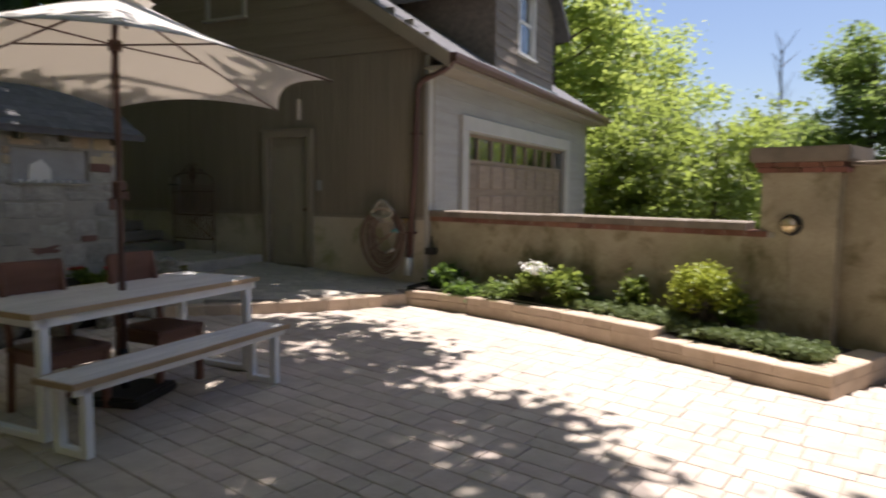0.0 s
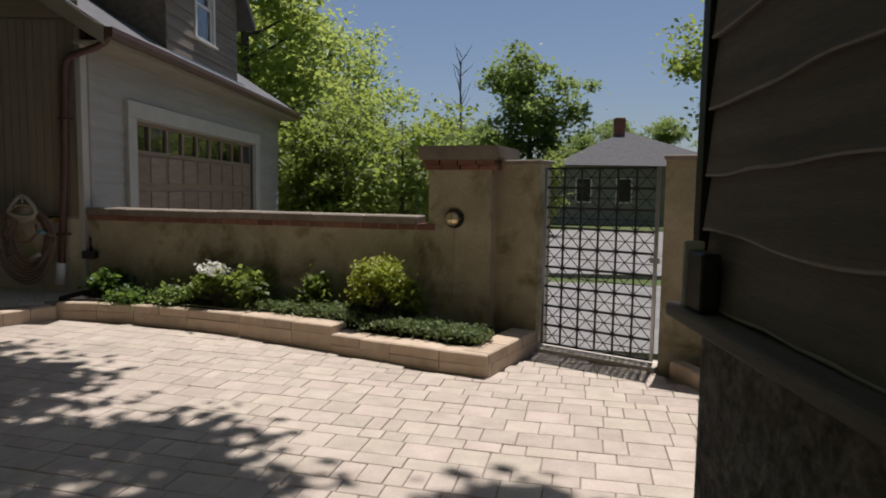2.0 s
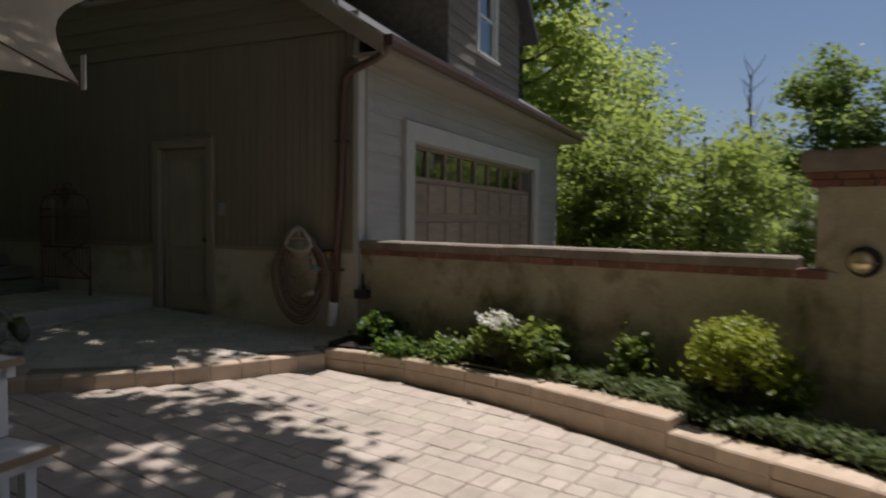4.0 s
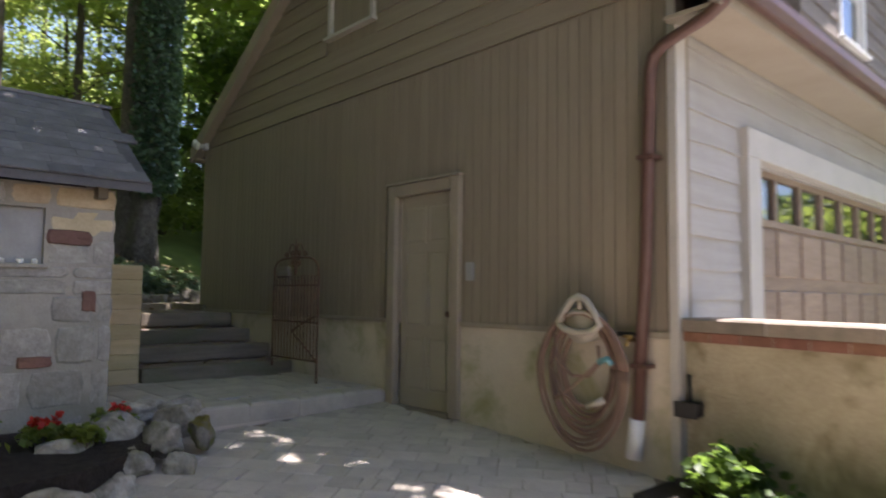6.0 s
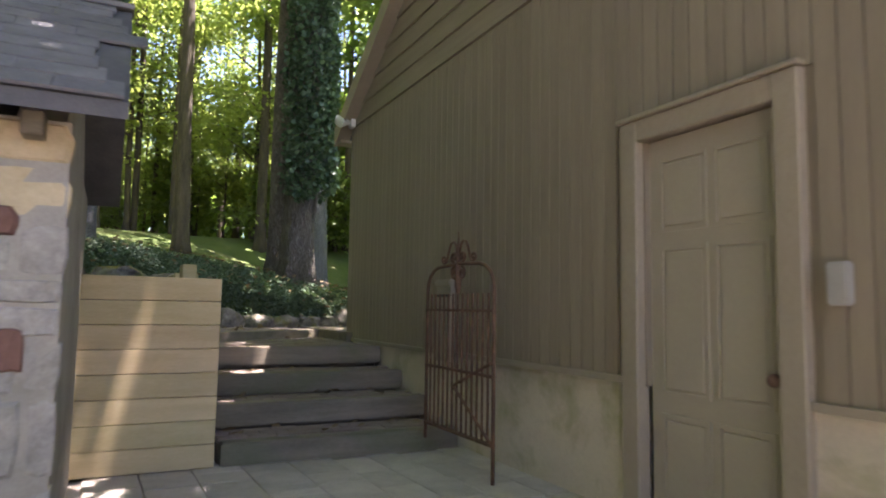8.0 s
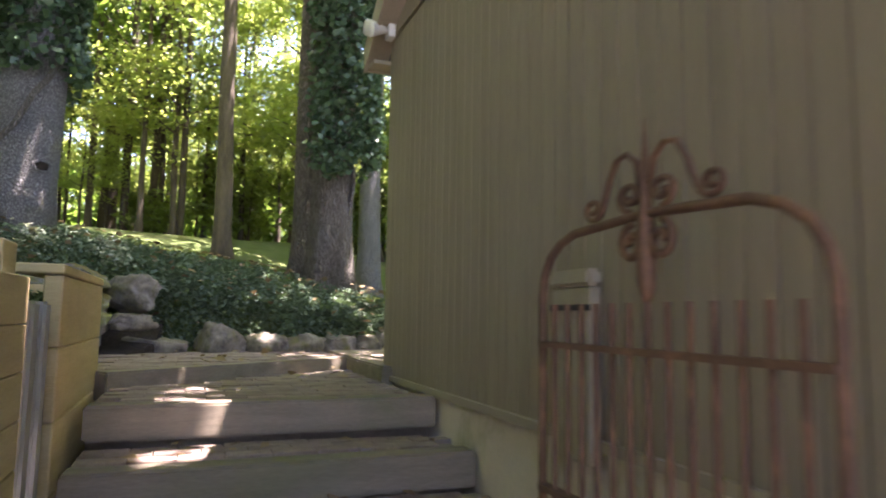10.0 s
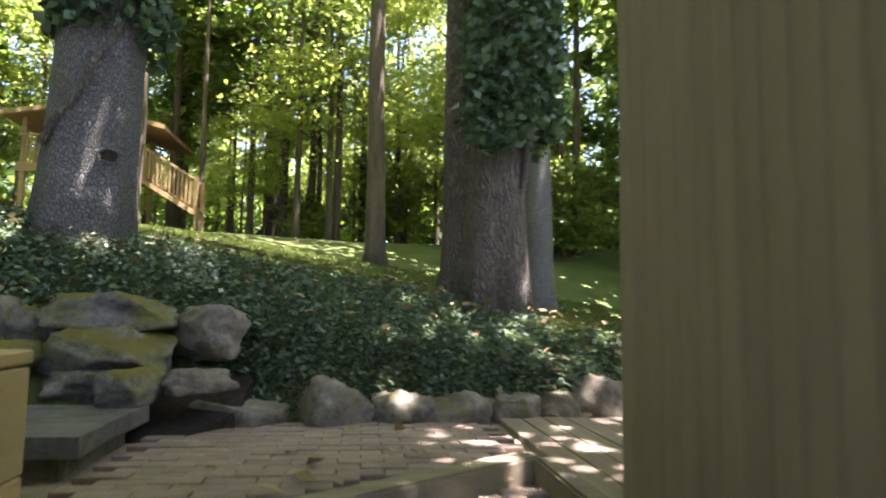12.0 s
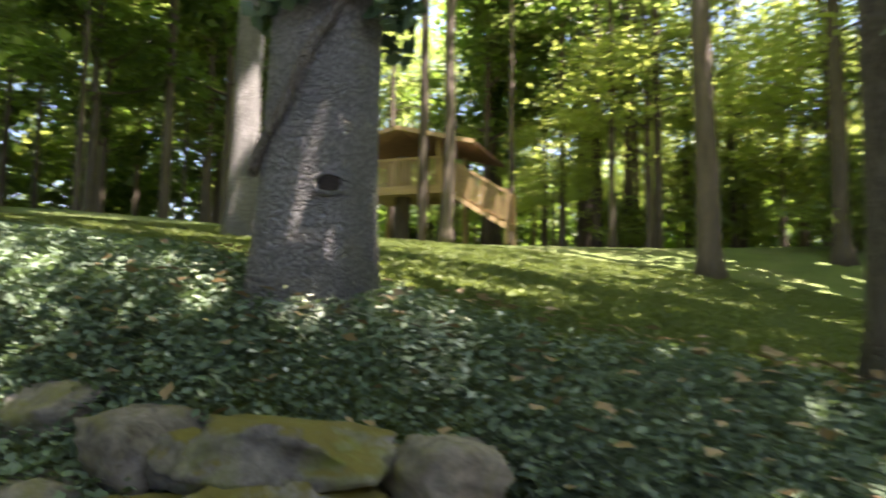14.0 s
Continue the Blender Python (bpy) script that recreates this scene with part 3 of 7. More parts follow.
# wing walls, gate posts and the wall east of the gate
GATE_L, GATE_R = Vector((0.53, 7.76)), Vector((1.51, 7.08))
g_d = (GATE_R - GATE_L).normalized()
setting("wall_wing", wall_run(bmesh.new(), (-0.12, 8.22), (0.50, 7.785), -0.2, 1.90, 0.0, 0.25), M_STUCCO, "stained stucco wing wall beside the gate")
setting("wall_wing_cap", soft(wall_run(bmesh.new(), (-0.12, 8.20), (0.52, 7.76), 1.90, 1.945, 0.02, 0.28), 0.01), M_CAP, "thin stone coping on the wing wall")
setting("wall_post", wall_run(bmesh.new(), (1.55, 7.06), (2.08, 6.76), -0.2, 1.92, 0.0, 0.25), M_STUCCO, "stained stucco post east of the gate")
setting("wall_post_cap", soft(wall_run(bmesh.new(), (1.53, 7.05), (2.06, 6.75), 1.92, 1.965, 0.02, 0.28), 0.01), M_CAP, "thin stone coping on the gate post")
setting("wall_east", wall_run(bmesh.new(), (2.05, 6.85), (6.5, 4.9), -0.2, 2.02, 0.03, 0.35), M_STUCCO, "tall stained stucco courtyard wall")
setting("wall_east_cap", soft(wall_run(bmesh.new(), (1.98, 6.90), (6.5, 4.92), 2.13, 2.27, 0.12, 0.45), 0.02), M_CAP, "weathered stone coping")
setting("ground_bed_east", prism(bmesh.new(), [(1.66, 6.78), (2.3, 5.45), (3.0, 4.0), (6.2, 4.0), (6.2, 5.0), (2.05, 6.83)], -0.1, 0.10), M_SOIL, "mulch bed at the foot of the wall")

# upper paving and terrace
up_pts = KERB + [(-8.05, 5.6), (-8.05, 9.05), (-5.0, 9.05), (-4.95, 8.5)]
upper_base = setting("floor_upper", prism(bmesh.new(), up_pts, -0.2, lambda x, y: upper_z(x, y) - 0.012), M_JOINT, "sandy joints under grey pavers at the barn door")
terrace_base = setting("floor_terrace", prism(bmesh.new(), [(-8.0, 7.02), (-8.0, 9.02), (-10.2, 9.02), (-10.2, 6.2), (-8.02, 6.2)], -0.2, 0.532), M_PAVER_GREY, "bed of the small paved terrace")

# ---- barn ----
BX0, BX1, BY0, BY1 = -12.52, -4.95, 9.0, 17.42
EAVE_Z, SLOPE, RIDGE_X = 3.5, 0.64, -8.73


def roof_z(x):
    return EAVE_Z + SLOPE * min(-4.55 - x, x + 12.91)


def wall_y(bm, outline, y0, y1):
    a = [bm.verts.new((x, y0, z)) for x, z in outline]
    b = [bm.verts.new((x, y1, z)) for x, z in outline]
    n = len(outline)
    bm.faces.new(a)
    bm.faces.new(b[::-1])
    for i in range(n):
        bm.faces.new((a[i], b[i], b[(i + 1) % n], a[(i + 1) % n]))
    return bm


# south wall behind the boards, with the door opening left open
bm = bmesh.new()
for o in ([(BX0, 1.2), (-7.86, 1.2), (-7.86, roof_z(-7.86) - 0.12), (RIDGE_X, roof_z(RIDGE_X) - 0.12), (BX0, roof_z(BX0) - 0.12)],
          [(-7.10, 1.2), (BX1, 1.2), (BX1, roof_z(BX1) - 0.12), (-7.10, roof_z(-7.10) - 0.12)],
          [(-7.86, 2.43), (-7.10, 2.43), (-7.10, roof_z(-7.10) - 0.12), (-7.86, roof_z(-7.86) - 0.12)]):
    wall_y(bm, o, 9.012, 9.2)
wall_south = setting("wall_south", bm, M_BOARD, "taupe board-clad gable wall of the barn")
setting("wall_south_base", boxes((BX0, -7.98, 9.006, 9.22, 0.0, 1.2), (-6.98, BX1 + 0.01, 9.006, 9.22, 0.0, 1.2), (-7.98, -6.98, 9.08, 9.22, 0.0, 0.40)), M_STUCCO_PALE, "cream stucco plinth of the barn, green with algae")
setting("wall_east_barn", boxes((BX1 - 0.2, BX1 - 0.03, 9.2, 10.2, -0.2, 3.75), (BX1 - 0.2, BX1 - 0.03, 15.5, BY1, -0.2, 3.75), (BX1 - 0.2, BX1 - 0.03, 10.2, 15.5, 2.55, 3.75)), M_CLAP, "pale clapboard wall with the garage door")
setting("wall_barn_back", boxes((BX0, BX1 - 0.2, BY1 - 0.2, BY1, 0, 3.7), (BX0, BX0 + 0.2, 9.2, BY1 - 0.2, 0, 3.6)), M_BOARD, "rear walls of the barn")
setting("floor_barn", boxes((BX0 + 0.2, BX1 - 0.2, 9.2, BY1 - 0.2, -0.1, 0.1)), M_ROOM_SHADE, "barn floor coloured near black for the unlit room")

# roof: two slopes with thickness
bm = bmesh.new()
for x_low in (-4.55, -12.68):
    za, zb = roof_z(x_low), roof_z(RIDGE_X)
    a = [(x_low, za), (RIDGE_X, zb), (RIDGE_X, zb - 0.14), (x_low, za - 0.14)]
    if x_low < RIDGE_X:
        a = a[::-1]
    wall_y(bm, a, 8.86, BY1 + 0.4)
roof = setting("roof", bm, M_ROOF, "dark shingle roof of the barn")
bm = bmesh.new()
for x_low in (-4.55, -12.68):
    za, zb = roof_z(x_low) - 0.02, roof_z(RIDGE_X) - 0.02
    wall_y(bm, [(x_low, za), (RIDGE_X, zb), (RIDGE_X, zb - 0.22), (x_low, za - 0.2)], 8.835, 8.859)
for x_low in (-4.55, -12.68):
    za, zb = roof_z(x_low) - 0.143, roof_z(RIDGE_X) - 0.143
    wall_y(bm, [(x_low, za), (RIDGE_X, zb), (RIDGE_X, zb - 0.015), (x_low, za - 0.015)], 8.862, 9.01)
setting("trim_rake", bm, M_TRIM, "painted rake boards along the gable")
setting("trim_soffit", boxes((-4.95, -4.57, 8.87, BY1 + 0.3, 3.30, 3.33), (-12.66, BX0, 8.87, BY1 + 0.3, 3.45, 3.48)), M_TRIM, "painted soffit boards under the eaves")
setting("trim_fascia", boxes((-4.568, -4.545, 8.86, BY1 + 0.4, 3.30, 3.47), (-12.70, -12.682, 8.86, BY1 + 0.4, 3.44, 3.62)), M_TRIM, "painted fascia boards")

# dormer
dm = bmesh.new()
dy0, dy1, dyc = 11.27, 14.40, 12.84
for o in ([(dy0, 3.62), (12.36, 3.62), (12.36, 5.62), (dy0, 5.30)], [(13.22, 3.62), (dy1, 3.62), (dy1, 5.30), (13.22, 5.62)],
          [(12.36, 3.62), (13.22, 3.62), (13.22, 4.16), (12.36, 4.16)], [(12.36, 5.45), (13.22, 5.45), (13.22, 6.0), (dyc, 6.5), (12.36, 6.0)]):
    a = [dm.verts.new((-4.92, y, z)) for y, z in o]
    b = [dm.verts.new((-5.08, y, z)) for y, z in o]
    dm.faces.new(a)
    dm.faces.new(b[::-1])
    for i in range(len(o)):
        dm.faces.new((a[i], b[i], b[(i + 1) % len(o)], a[(i + 1) % len(o)]))
box(dm, -8.2, -5.08, dy0, dy0 + 0.12, 3.6, 5.3)
box(dm, -8.2, -5.08, dy1 - 0.12, dy1, 3.6, 5.3)
setting("wall_dormer", dm, M_CLAP_DARK, "weathered clapboard dormer on the roof")
dm = bmesh.new()
for s, y_low in ((-1, dy0 - 0.45), (1, dy1 + 0.45)):
    for x0, x1 in ((-8.6, -4.68),):
        a = [(y_low, 4.98), (dyc, 6.75), (dyc, 6.6), (y_low, 4.83)]
        va = [dm.verts.new((x0, y, z)) for y, z in a]
        vb = [dm.verts.new((x1, y, z)) for y, z in a]
        dm.faces.new(va)
        dm.faces.new(vb[::-1])
        for i in range(4):
            dm.faces.new((va[i], vb[i], vb[(i + 1) % 4], va[(i + 1) % 4]))
setting("roof_dormer", dm, M_ROOF, "dark shingle dormer roof")

# ---- building beside the start of the walk ----
RX = 0.58
setting("wall_right", boxes((RX + 0.03, RX + 0.25, -4.2, 3.30, 1.24, 4.2)), M_CLAP_DARK, "dark brown clapboard wall close by")
setting("wall_right_north", boxes((RX + 0.25, 5.0, 3.08, 3.30, -0.1, 4.2)), M_CLAP_DARK, "dark brown return wall")
setting("wall_right_base", boxes((RX + 0.02, RX + 0.25, -4.2, 3.27, -0.1, 1.2)), M_STUCCO_GREY, "rough grey roughcast base wall")
setting("wall_right_ledge", soft(boxes((RX - 0.09, RX + 0.2, -4.2, 3.33, 1.19, 1.24)), 0.008), M_CLAP_DARK, "brown sill board on the base wall")
setting("trim_right_corner", boxes((RX - 0.005, RX + 0.08, 3.27, 3.33, 1.24, 4.2)), M_BLACK, "dark corner board")
setting("wall_close_south", boxes((-9, 5, -4.6, -4.3, -0.2, 3.2)), M_STUCCO, "plain stucco wall behind the walk")

# ---- trees ----
def trunk_bm(h, r0, r1, seed, lean=(0, 0), flare=1.5, sides=14, bumps=0.12, at=(0, 0, 0), bend=0.25):
    rng = random.Random(seed)
    bm = bmesh.new()
    n = max(8, int(h / 0.45))
    off = Vector((seed * 3.7, seed * 1.3, 0))
    pts, rad = [], []
    for i in range(n + 1):
        t = i / n
        z = h * t
        w = Vector((noise.noise(Vector((z * 0.25, seed, 0))), noise.noise(Vector((z * 0.25, seed, 9))), 0)) * bend * t
        pts.append(Vector(at) + Vector((lean[0] * z, lean[1] * z, z - 0.25 * (i == 0))) + w)
        rad.append((r0 + (r1 - r0) * t) * (1 + (flare - 1) * math.exp(-z / (r0 * 1.3))))
    tube(bm, pts, rad, sides)
    for v in bm.verts:
        c = min(pts, key=lambda p: abs(p.z - v.co.z))
        d = v.co - c
        d.z = 0
        ang = math.atan2(d.y, d.x)
        low = math.exp(-(v.co.z - at[2]) / (r0 * 2.0))
        k = 1 + bumps * noise.noise(Vector((math.cos(ang) * 1.6, math.sin(ang) * 1.6, v.co.z * 0.5)) + off) + 0.16 * low * math.sin(ang * 5 + seed)
        v.co.x, v.co.y = c.x + d.x * k, c.y + d.y * k
    return bm


def limb_pts(rng, a, d, length, droop=0.0, n=5):
    pts = [Vector(a)]
    d = Vector(d).normalized()
    for i in range(n):
        d = (d + Vector((rng.uniform(-0.2, 0.2), rng.uniform(-0.2, 0.2), rng.uniform(-0.1, 0.2) - droop))).normalized()
        pts.append(pts[-1] + d * length / n)
    return pts


def broad_tree(name, label, at, h, crown_h, crown_r, trunk_r, seed, leaf_mat, bark, n_clump=60, per=70, leaf=0.22, spread=0.55, group="", squash=0.55, low=0.0):
    """A trunk with limbs and an uneven crown of leaf clumps, from crown_h up to h."""
    rng = random.Random(seed)
    nr = np.random.default_rng(seed)
    tree = root(name, at, label, "tree", group)
    bm = trunk_bm(h * 0.86, trunk_r, trunk_r * 0.25, seed, (rng.uniform(-0.02, 0.02), rng.uniform(-0.02, 0.02)), at=at, sides=10)
    centres = []
    for i in range(max(7, n_clump // 6)):
        z = crown_h + (h * 0.85 - crown_h) * (i + rng.random()) / max(7, n_clump // 6) * 0.9
        a = rng.uniform(0, 2 * math.pi)
        t = (z - crown_h) / (h - crown_h)
        ln = crown_r * (0.55 + 0.6 * math.sin(math.pi * min(1, t * 0.8 + 0.25))) * rng.uniform(0.6, 1.1)
        pts = limb_pts(rng, Vector(at) + Vector((0, 0, z - 0.4)), (math.cos(a), math.sin(a), 0.45), ln)
        tube(bm, pts, [trunk_r * 0.32 * (1 - k / 6) for k in range(6)], 5)
        for k in range(6):
            p = pts[rng.randint(2, 5)]
            centres.append(p + Vector((rng.gauss(0, 0.5), rng.gauss(0, 0.5), rng.gauss(0.2, 0.45))))
    while len(centres) < n_clump:
        a, rr = rng.uniform(0, 2 * math.pi), crown_r * math.sqrt(rng.random()) * rng.uniform(0.7, 1.05)
        t = rng.random()
        env = 0.45 + 0.6 * math.sin(math.pi * min(1, 0.2 + t * 0.8))
        centres.append(Vector(at) + Vector((math.cos(a) * rr * env, math.sin(a) * rr * env, crown_h + (h - crown_h) * t)))
    part("trunk", bm, bark, tree, smooth=True)
    pos = clumps(nr, [tuple(c) for c in centres[:n_clump]], per, spread, squash)
    crown = new("crown", leaf_mesh("crown", pos, 0.6, leaf, leaf_mat, seed))
    adopt(crown, tree)
    return tree


def stand(base, places, rng):
    """Copies of a tree at further places, turned and scaled."""
    for x, y, z, s in places:
        m = Matrix.Translation((x, y, z)) @ Matrix.Rotation(rng.uniform(0, 6.28), 4, "Z")
        c = copy_thing(base, m)
        c.scale = (s, s, s * rng.uniform(0.92, 1.12))


rt = random.Random(11)
# trees north of the low wall, seen over it and past the barn
hedge = broad_tree("bright_young_tree", "bright green leafy young tree beyond the low wall", (-1.9, 17.8, -0.1), 4.0, 0.3, 1.0, 0.07, 21, M_LEAF_BRIGHT, M_BARK_FAR, 60, 72, 0.10, 0.24, "young trees beyond the wall")
stand(hedge, [(-3.5, 18.4, -0.1, 0.93), (-4.9, 18.9, -0.1, 1.0), (-2.7, 20.4, -0.1, 1.08), (-4.3, 21.2, -0.1, 1.1), (-6.2, 20.6, -0.1, 0.95), (-5.8, 22.8, -0.1, 1.1), (-1.4, 21.8, -0.1, 0.85), (0.6, 26.0, -0.1, 0.85), (2.4, 27.0, -0.1, 0.8), (-0.9, 25.0, -0.1, 0.95)], rt)
tall = broad_tree("tall_tree", "tall leafy tree with light yellow-green crown", (-9.8, 29, -0.1), 15.5, 2.5, 4.4, 0.3, 22, M_LEAF_SPRING, M_BARK_FAR, 120, 90, 0.21, 0.7, "tall trees beyond the wall")
stand(tall, [(-14.5, 34, -0.1, 1.08), (-7.6, 37, -0.1, 0.8), (-11.5, 42, -0.1, 1.0), (-17, 29, -0.1, 1.1), (-6.2, 33, -0.1, 0.45)], rt)
oak = broad_tree("round_tree", "round dark green tree in the distance", (3.5, 44, -0.1), 11.2, 3.2, 2.95, 0.28, 23, M_LEAF, M_BARK_FAR, 110, 110, 0.19, 0.5, "distant round trees")
stand(oak, [(12, 62, -0.1, 0.75), (8.5, 58, -0.1, 0.6), (16, 60, -0.1, 0.8), (1.2, 56, -0.1, 0.62), (-1.5, 58, -0.1, 0.7), (21, 56, -0.1, 0.8), (26, 46, -0.1, 0.9), (6.2, 52, -0.1, 0.5)], rt)
east = broad_tree("overhanging_tree", "large leafy tree east of the gate", (10.5, 22, -0.1), 11.5, 2.2, 4.4, 0.3, 24, M_LEAF_BRIGHT, M_BARK_FAR, 110, 80, 0.2, 0.62, "trees east of the gate")
stand(east, [(15, 27, -0.1, 1.1), (13, 15, -0.1, 0.9), (20, 20, -0.1, 1.2), (14.5, 36, -0.1, 1.0)], rt)
# bare tree
bare = root("bare_tree", (-1.0, 52, -0.1), "bare dead tree against the sky", "tree")
bm = trunk_bm(11.5, 0.16, 0.05, 5, (0.0, 0.0), at=(-1.0, 52, -0.1), sides=7)
for i in range(16):
    z = 7.5 + i * 0.28
    a = rt.uniform(0, 6.28)
    tube(bm, limb_pts(rt, (-1.0, 52, z), (math.cos(a), math.sin(a), 1.1), rt.uniform(1.0, 2.2)), [0.05, 0.045, 0.035, 0.025, 0.02, 0.012], 4)
part("trunk", bm, M_BARK, bare)

# a broad crown that overhangs the table and the shed, rooted south of the courtyard
shade = root("overhanging_maple", (-9.3, 0.6, 0.0), "tall broad tree overhanging the courtyard", "tree")
b = trunk_bm(9.5, 0.42, 0.2, 26, (0.05, 0.05), at=(-9.3, 0.6, -0.1), sides=12)
sc = []
SHADE_X = (-9.0, -6.5, -5.2, -3.6, -2.2, -1.5, -0.6, 1.0)
SHADE_Y = (8.8, 8.3, 7.6, 6.45, 5.75, 5.0, 4.8, 4.5)
GAPS = ((-5.0, 3.15, 1.22), (-4.3, 5.45, 0.36), (-2.1, 4.1, 0.3), (-5.2, 6.9, 0.5), (-7.8, 8.0, 0.4))
SPREAD = math.cos(SUN_ELEV) / math.sin(SUN_ELEV)
for k in range(20 * 18):
    gx_, gy_ = -13.2 + (k % 20) * 0.7 + rt.uniform(-0.2, 0.2), -3.6 + (k // 20) * 0.7 + rt.uniform(-0.2, 0.2)
    if gy_ > float(np.interp(gx_, SHADE_X, SHADE_Y)) - 0.45 + rt.uniform(-0.2, 0.15):
        continue
    if any(math.hypot(gx_ - hx, gy_ - hy) < hr + 0.1 for hx, hy, hr in GAPS) or (gx_ < -10.0 and gy_ > 7.2 and rt.random() < 0.7):
        continue
    z = rt.uniform(8.6, 10.8)
    p1 = Vector((gx_ - SUN_TRAVEL.x * z * SPREAD, gy_ - SUN_TRAVEL.y * z * SPREAD, z))
    a0 = Vector((-8.9, 1.0, rt.uniform(6.5, 9.0)))
    mid = a0.lerp(p1, 0.5) + Vector((0, 0, 0.8))
    if k % 3 == 0:
        tube(b, [a0, a0.lerp(mid, 0.6), mid, mid.lerp(p1, 0.6), p1], [0.11, 0.09, 0.07, 0.045, 0.02], 5)
    sc.append(tuple(p1))
part("trunk", b, M_BARK_FAR, shade, smooth=True)
adopt(new("crown", leaf_mesh("crown", clumps(np.random.default_rng(26), sc, 400, 0.28, 0.8), 0.8, 0.12, M_LEAF, 26)), shade)
# Unseen trees added to the south to cut sky light on the barn wall.
south = broad_tree("tall_tree", "tall leafy tree added out of view to the south, blocking sky light", (-3.5, -8.5, 0.0), 15, 3.0, 5.0, 0.35, 27, M_LEAF, M_BARK_FAR, 90, 60, 0.36, 0.75, "trees south of the courtyard")
stand(south, [(-11, -8, 0.0, 1.0), (4.5, -9, 0.0, 1.0), (-7.2, -9.5, 0.0, 1.1), (0.6, -9.2, 0.0, 1.05), (-15.5, -6.5, 0.4, 1.0), (-1.5, -13.5, 0.0, 1.2)], rt)

# woods to the west
def wood_place(x, y):
    return (x, y, land_z(x, y) - 0.05)


wood_a = broad_tree("woodland_tree", "slender woodland tree with a dark straight trunk", wood_place(-34.0, 12.0), 12.5, 3.6, 3.0, 0.15, 31, M_LEAF, M_BARK_FAR, 70, 92, 0.12, 0.6, "woodland trees", 0.3)
wood_b = broad_tree("woodland_tree", "slender woodland tree with yellow-green leaves brightened as if sunlit", wood_place(-33.0, 7.0), 12.0, 3.0, 3.2, 0.13, 32, M_LEAF_SPRING, M_BARK_FAR, 64, 92, 0.12, 0.62, "woodland trees", 0.28)
wood_c = broad_tree("woodland_tree", "woodland tree with a bare lower trunk, leaves darkened as if shaded", wood_place(-36.0, 1.0), 13.5, 4.4, 3.2, 0.2, 33, M_LEAF_DARK, M_BARK_FAR, 64, 60, 0.24, 0.55, "woodland trees")
places = []
for ring in range(3):
    for k in range(17):
        a = radians(116 + k * 7.6 + rt.uniform(-2.5, 2.5))
        rr = 21 + ring * 6.5 + rt.uniform(-1.8, 1.8)
        x, y = -13.0 + math.cos(a) * rr * 1.02, 8.0 + math.sin(a) * rr
        if x > -14 and y < 10:
            continue
        if math.hypot(x + 32.0, y + 0.5) < 4.8 or (x > -33 and -4.5 < y < 4.0):
            continue
        places.append((x, y, land_z(x, y) - 0.05, rt.uniform(0.75, 1.15)))
# Bearing picks brightened or darkened leaves: sun and shade put into colour.
for i, p in enumerate(places):
    bearing = math.degrees(math.atan2(p[1] - 8.0, p[0] + 13.0)) % 360
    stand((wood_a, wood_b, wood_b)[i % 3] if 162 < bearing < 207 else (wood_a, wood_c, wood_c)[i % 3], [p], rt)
for k in range(18):
    a = radians(163 + k * 2.6 + rt.uniform(-1, 1))
    rr = rt.uniform(21, 32)
    x, y = -13.0 + math.cos(a) * rr, 8.0 + math.sin(a) * rr
    if math.hypot(x + 32.0, y + 0.5) < 4.5:
        continue
    stand(wood_b, [(x, y, land_z(x, y) - 0.05, rt.uniform(0.4, 0.62))], rt)
for k, (x, y) in enumerate(((-38.5, -4.0), (-39.5, 0.5), (-41.0, -8.0), (-38.0, 4.5), (-42.5, -2.0), (-36.5, -9.5))):
    stand((wood_a, wood_c)[k % 2], [(x, y, land_z(x, y) - 0.05, 1.0 + 0.05 * k)], rt)
bush = broad_tree("understory_bush", "low leafy understory bush at the wood's edge", wood_place(-31.0, 14.0), 2.6, 0.1, 1.6, 0.05, 34, M_LEAF, M_BARK_FAR, 46, 70, 0.15, 0.35, "understory bushes")
ps = []
for k in range(14):
    a = radians(118 + k * 9.6 + rt.uniform(-2, 2))
    rr = 19.5 + rt.uniform(-1, 6)
    x, y = -13.0 + math.cos(a) * rr, 8.0 + math.sin(a) * rr
    if 188 < math.degrees(a):
        continue
    ps.append((x, y, land_z(x, y) - 0.05, rt.uniform(0.6, 1.2)))
stand(bush, ps, rt)
# bare straight trunks deep in the woods
sap = root("bare_woodland_tree", wood_place(-32.0, 6.0), "thin dark straight woodland tree", "tree", "thin bare woodland trees")
part("trunk", trunk_bm(11.0, 0.11, 0.05, 36, (0.0, 0.0), at=wood_place(-32.0, 6.0), sides=7), M_BARK_FAR, sap, smooth=True)
for k in range(80):
    a = radians(118 + k * 1.62 + rt.uniform(-1.2, 1.2))
    rr = rt.uniform(19, 36)
    x, y = -13.0 + math.cos(a) * rr, 8.0 + math.sin(a) * rr
    stand(sap, [(x, y, land_z(x, y) - 0.05, rt.uniform(0.6, 1.7))], rt)
# far woods: one mass of leaves behind everything
nr = np.random.default_rng(9)
ctrs = []
for k in range(700):
    a = radians(nr.uniform(95, 265))
    rr = nr.uniform(42, 52)
    x, y = -13 + math.cos(a) * rr, 8 + math.sin(a) * rr
    ctrs.append((x, y, 3.5 + nr.uniform(-1, 11)))
# Far foliage in the brightened tone, so sunlight sits in its colour.
far = new("far_woods", leaf_mesh("far_woods", clumps(nr, ctrs, 80, 1.1, 0.35), 0.7, 0.36, M_LEAF_SPRING, 9))
# Overhead leaf layer added without trunks, to shade the woods and lawn.
top = []
